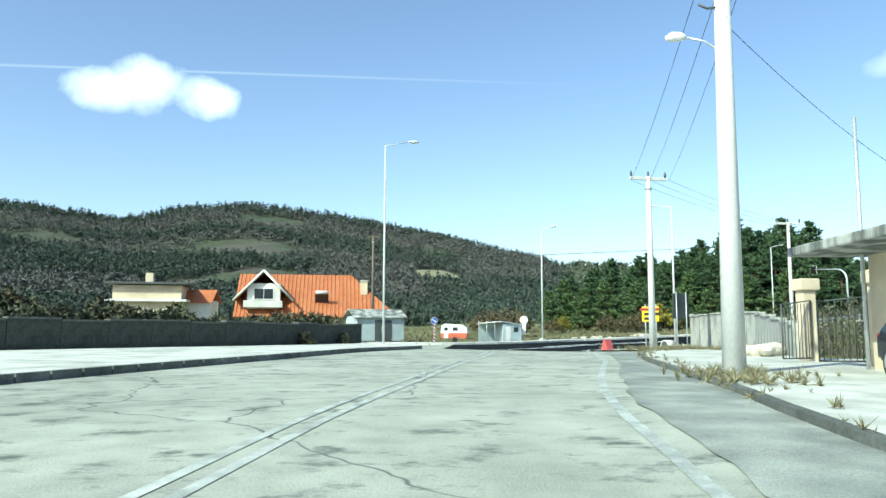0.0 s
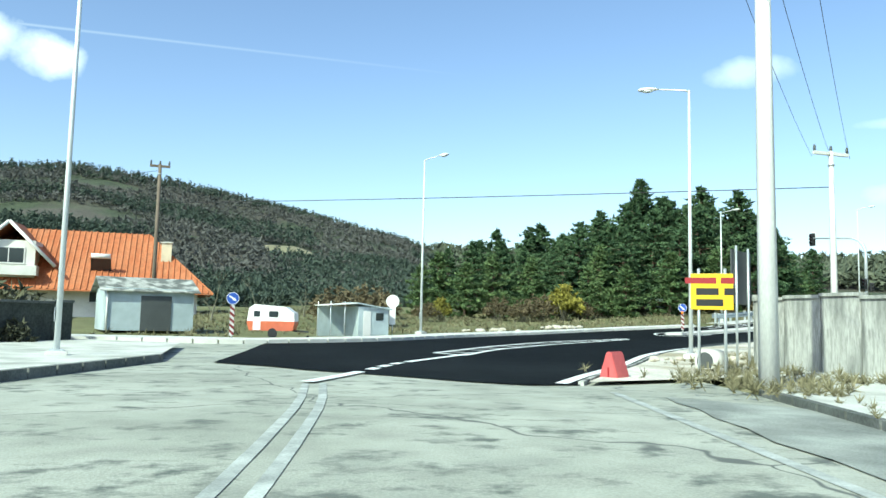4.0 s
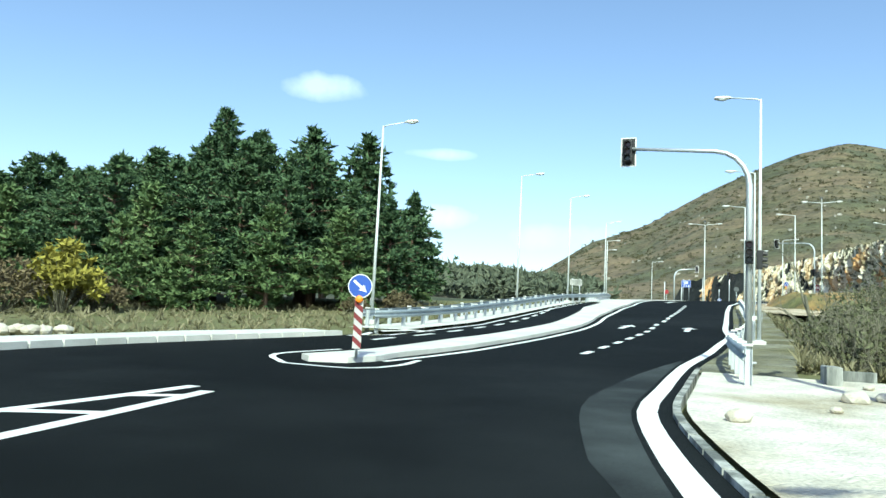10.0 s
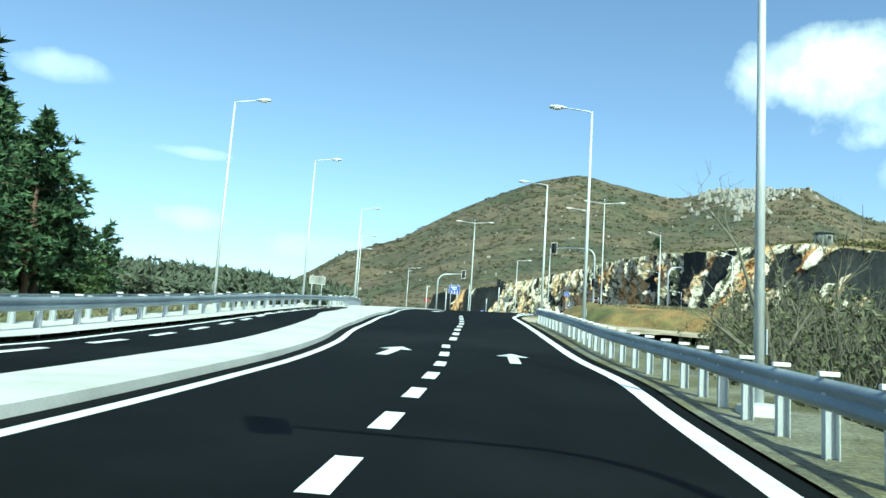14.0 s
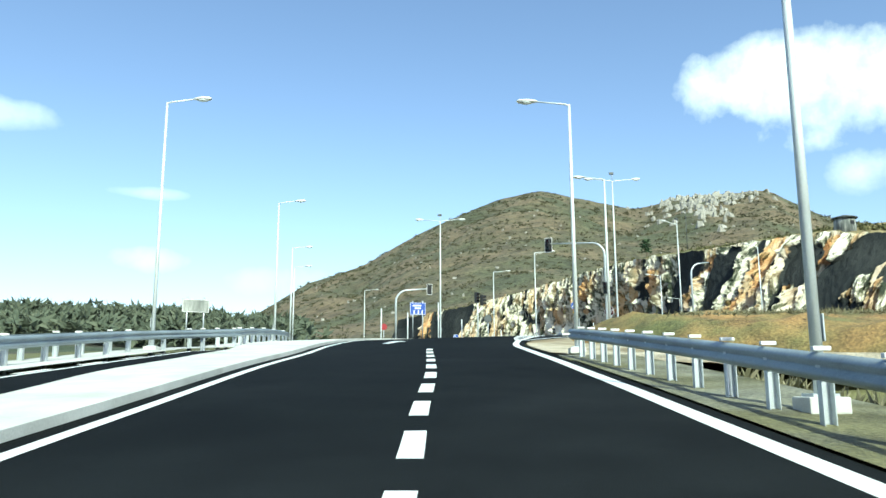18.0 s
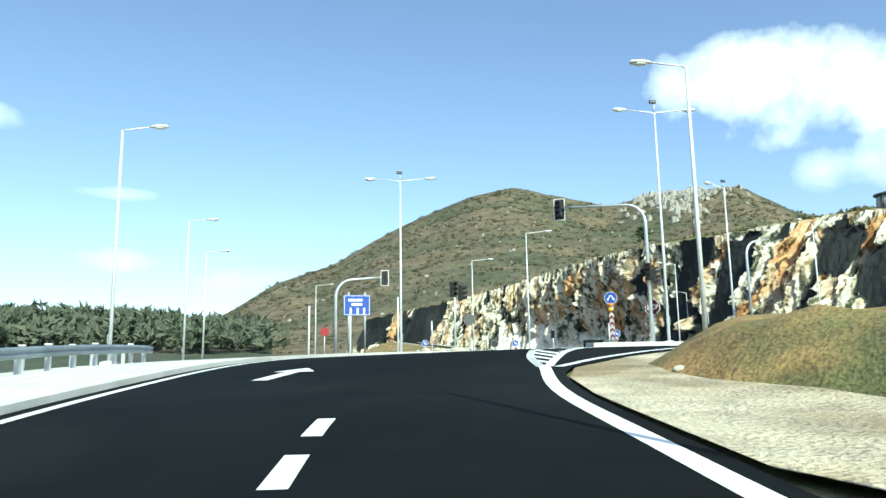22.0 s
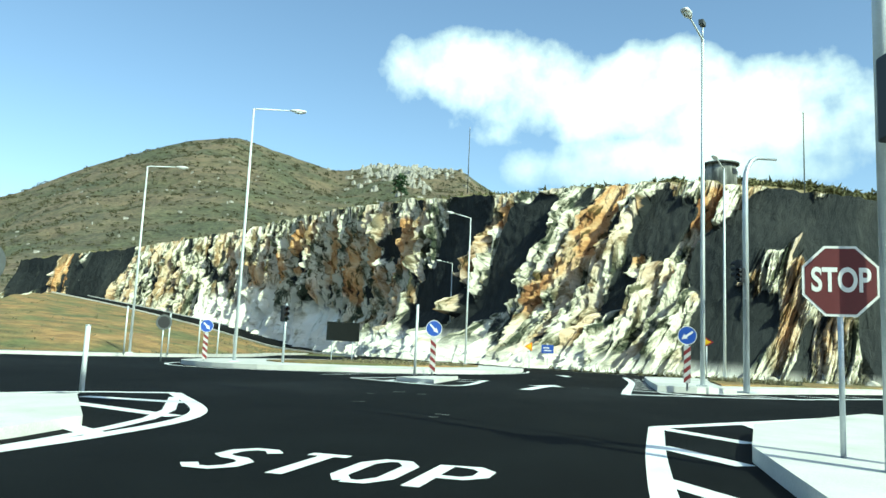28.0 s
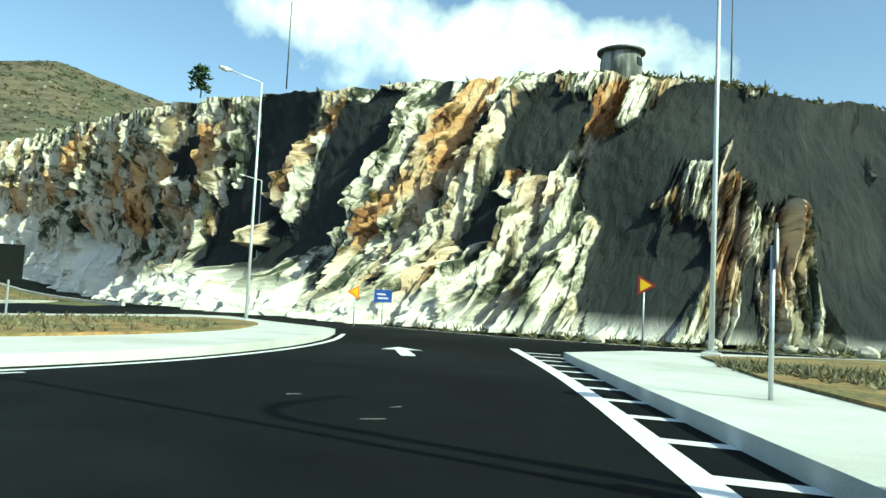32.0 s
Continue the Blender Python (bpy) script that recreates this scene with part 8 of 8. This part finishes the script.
# weeds along the old kerb and round the pole
rng = random.Random(71)
verts, faces = [], []
for p in OLD_RIGHT:
    if p[1] < 2:
        continue
    for _ in range(6):
        c = Vector((p[0] + rng.gauss(0.25, 0.25), p[1] + rng.uniform(-1, 1), gz(p[0], p[1]) + 0.1))
        tuft(verts, faces, c, rng.uniform(0.05, 0.16), 14, rng, 1.2, Vector((0, 0, 1.2)), 0.09)
for cx, cy, n, s in ((6.2, 16.2, 60, 0.7), (5.7, 14.4, 40, 0.5), (10.8, 39.2, 70, 0.8), (12.0, 41.5, 80, 1.2), (13.4, 44.1, 50, 1.0), (15.0, 47.3, 50, 1.0), (14.5, 40.5, 60, 0.9), (17.8, 50.6, 30, 1.2)):
    for _ in range(n):
        x, y = cx + rng.gauss(0, s), cy + rng.gauss(0, s)
        tuft(verts, faces, Vector((x, y, gz(x, y) + 0.12)), rng.uniform(0.08, 0.24), 18, rng, 1.0, Vector((0, 0, 1.1)), 0.08)
tagged(raw("roadside_weeds", verts, faces, M_TUFT), "dry straw-coloured weeds along the kerb", "weeds", "", "stuff")
verts, faces = [], []
rng = random.Random(72)


def blades(n, spot, size):
    for _ in range(n):
        x, y, z = spot()
        tuft(verts, faces, Vector((x, y, z)), rng.uniform(*size), 8, rng, 0.9, Vector((0, 0, 1.1)), 0.13)


def verge():
    q = CLIFF_KERB[rng.randint(10, len(CLIFF_KERB) - 30)]
    x, y = q[0] + rng.uniform(0.6, 5.5), q[1] - rng.uniform(-0.4, 2.5)
    return x, y, gz(x, y)


def bank():
    x, y = rng.uniform(80, 112), rng.uniform(63, 84)
    if y > 86 - max(0, x - 90) * 0.75:
        return bank()
    return x, y, gz(x, y) + 1.2


def embank():
    q = EDGE[rng.randint(34, len(EDGE) - 22)]
    d = rng.uniform(2.6, 12)
    x, y = q[0] + 0.435 * d, q[1] - 0.9 * d
    return x, y, ground_at(x, y) + 0.1


def beds():
    if rng.random() < 0.6:
        q = rng.choice(SLOPE_SPOTS)
        return q[0] + rng.uniform(-0.3, 0.3), q[1] + rng.uniform(-0.3, 0.3), q[2]
    (cx, cy), rad = rng.choice((((145, 101), 8), ((133, 85), 3.5)))
    an, t = rng.uniform(0, 6.283), rng.random() ** 0.5
    x, y = cx + rad * t * math.cos(an), cy + rad * 0.45 * t * math.sin(an)
    return x, y, gz(x, y) + 0.22


def meadow():
    x, y = rng.uniform(-8, 60), rng.uniform(66, 110)
    near = min((x - p[0]) ** 2 + (y - p[1]) ** 2 for p in FAR_KERB[::3] + LEFT_EDGE[::3])
    if near < 4 or (y < 73 + x * 0.25 and x > -1) or (x > 25 and y < 67.5 + x * 0.45):
        return meadow()
    return x, y, ground_at(x, y)


blades(1500, verge, (0.15, 0.5))
blades(1500, bank, (0.08, 0.25))
blades(3200, embank, (0.12, 0.45))
blades(1800, beds, (0.08, 0.22))
blades(3500, meadow, (0.12, 0.42))
tagged(raw("dry_grass", verts, faces, M_TUFT), "dry grass tufts on the banks, verges and beds", "grass", "", "stuff")

# round hut, masts and pine above the rock cutting
t = thing("stone_hut", (171.2, 74.4, 24.97), "small round grey stone hut on the cliff edge", "hut", "", "", 20)
part("wall", tube(bmesh.new(), [(0, 0, -0.8), (0, 0, 1.1), (0, 0, 1.75)], [1.5, 1.45, 1.35], 20), M_GREYCON, t)
part("roof", tube(bmesh.new(), [(0, 0, 1.75), (0, 0, 1.9), (0, 0, 2.25)], [1.7, 1.7, 0.5], 20), M_DARKMETAL, t)
for a in (200, 250, 300):
    part("opening", boxbm(0.6, 0.1, 0.5, 0, -1.44, 1.0), M_BLACK, t, "dark opening", at=pose(0, 0, 0, 0, 0, a - 270))
for x, y, z0, h in ((189.5, 98.7, 27.07, 8.0), (166.3, 68.7, 22.07, 8.4)):
    t = thing("mast", (x, y, z0), "thin dark mast on the cliff top", "mast")
    part("pole", tube(bmesh.new(), [(0, 0, 0), (0, 0, h)], [0.07, 0.04], 6), M_DARKMETAL, t)
    part("tip", tube(bmesh.new(), [(0, 0, h), (0, 0, h + 0.25)], [0.06, 0.02], 6), M_STEEL, t)
CP = pine("cliff_pine", 3.0, 1.2, 44, "lone small pine on the cliff top", 0.3)
CP.matrix_basis = pose(199.7, 107.9, 28.17)
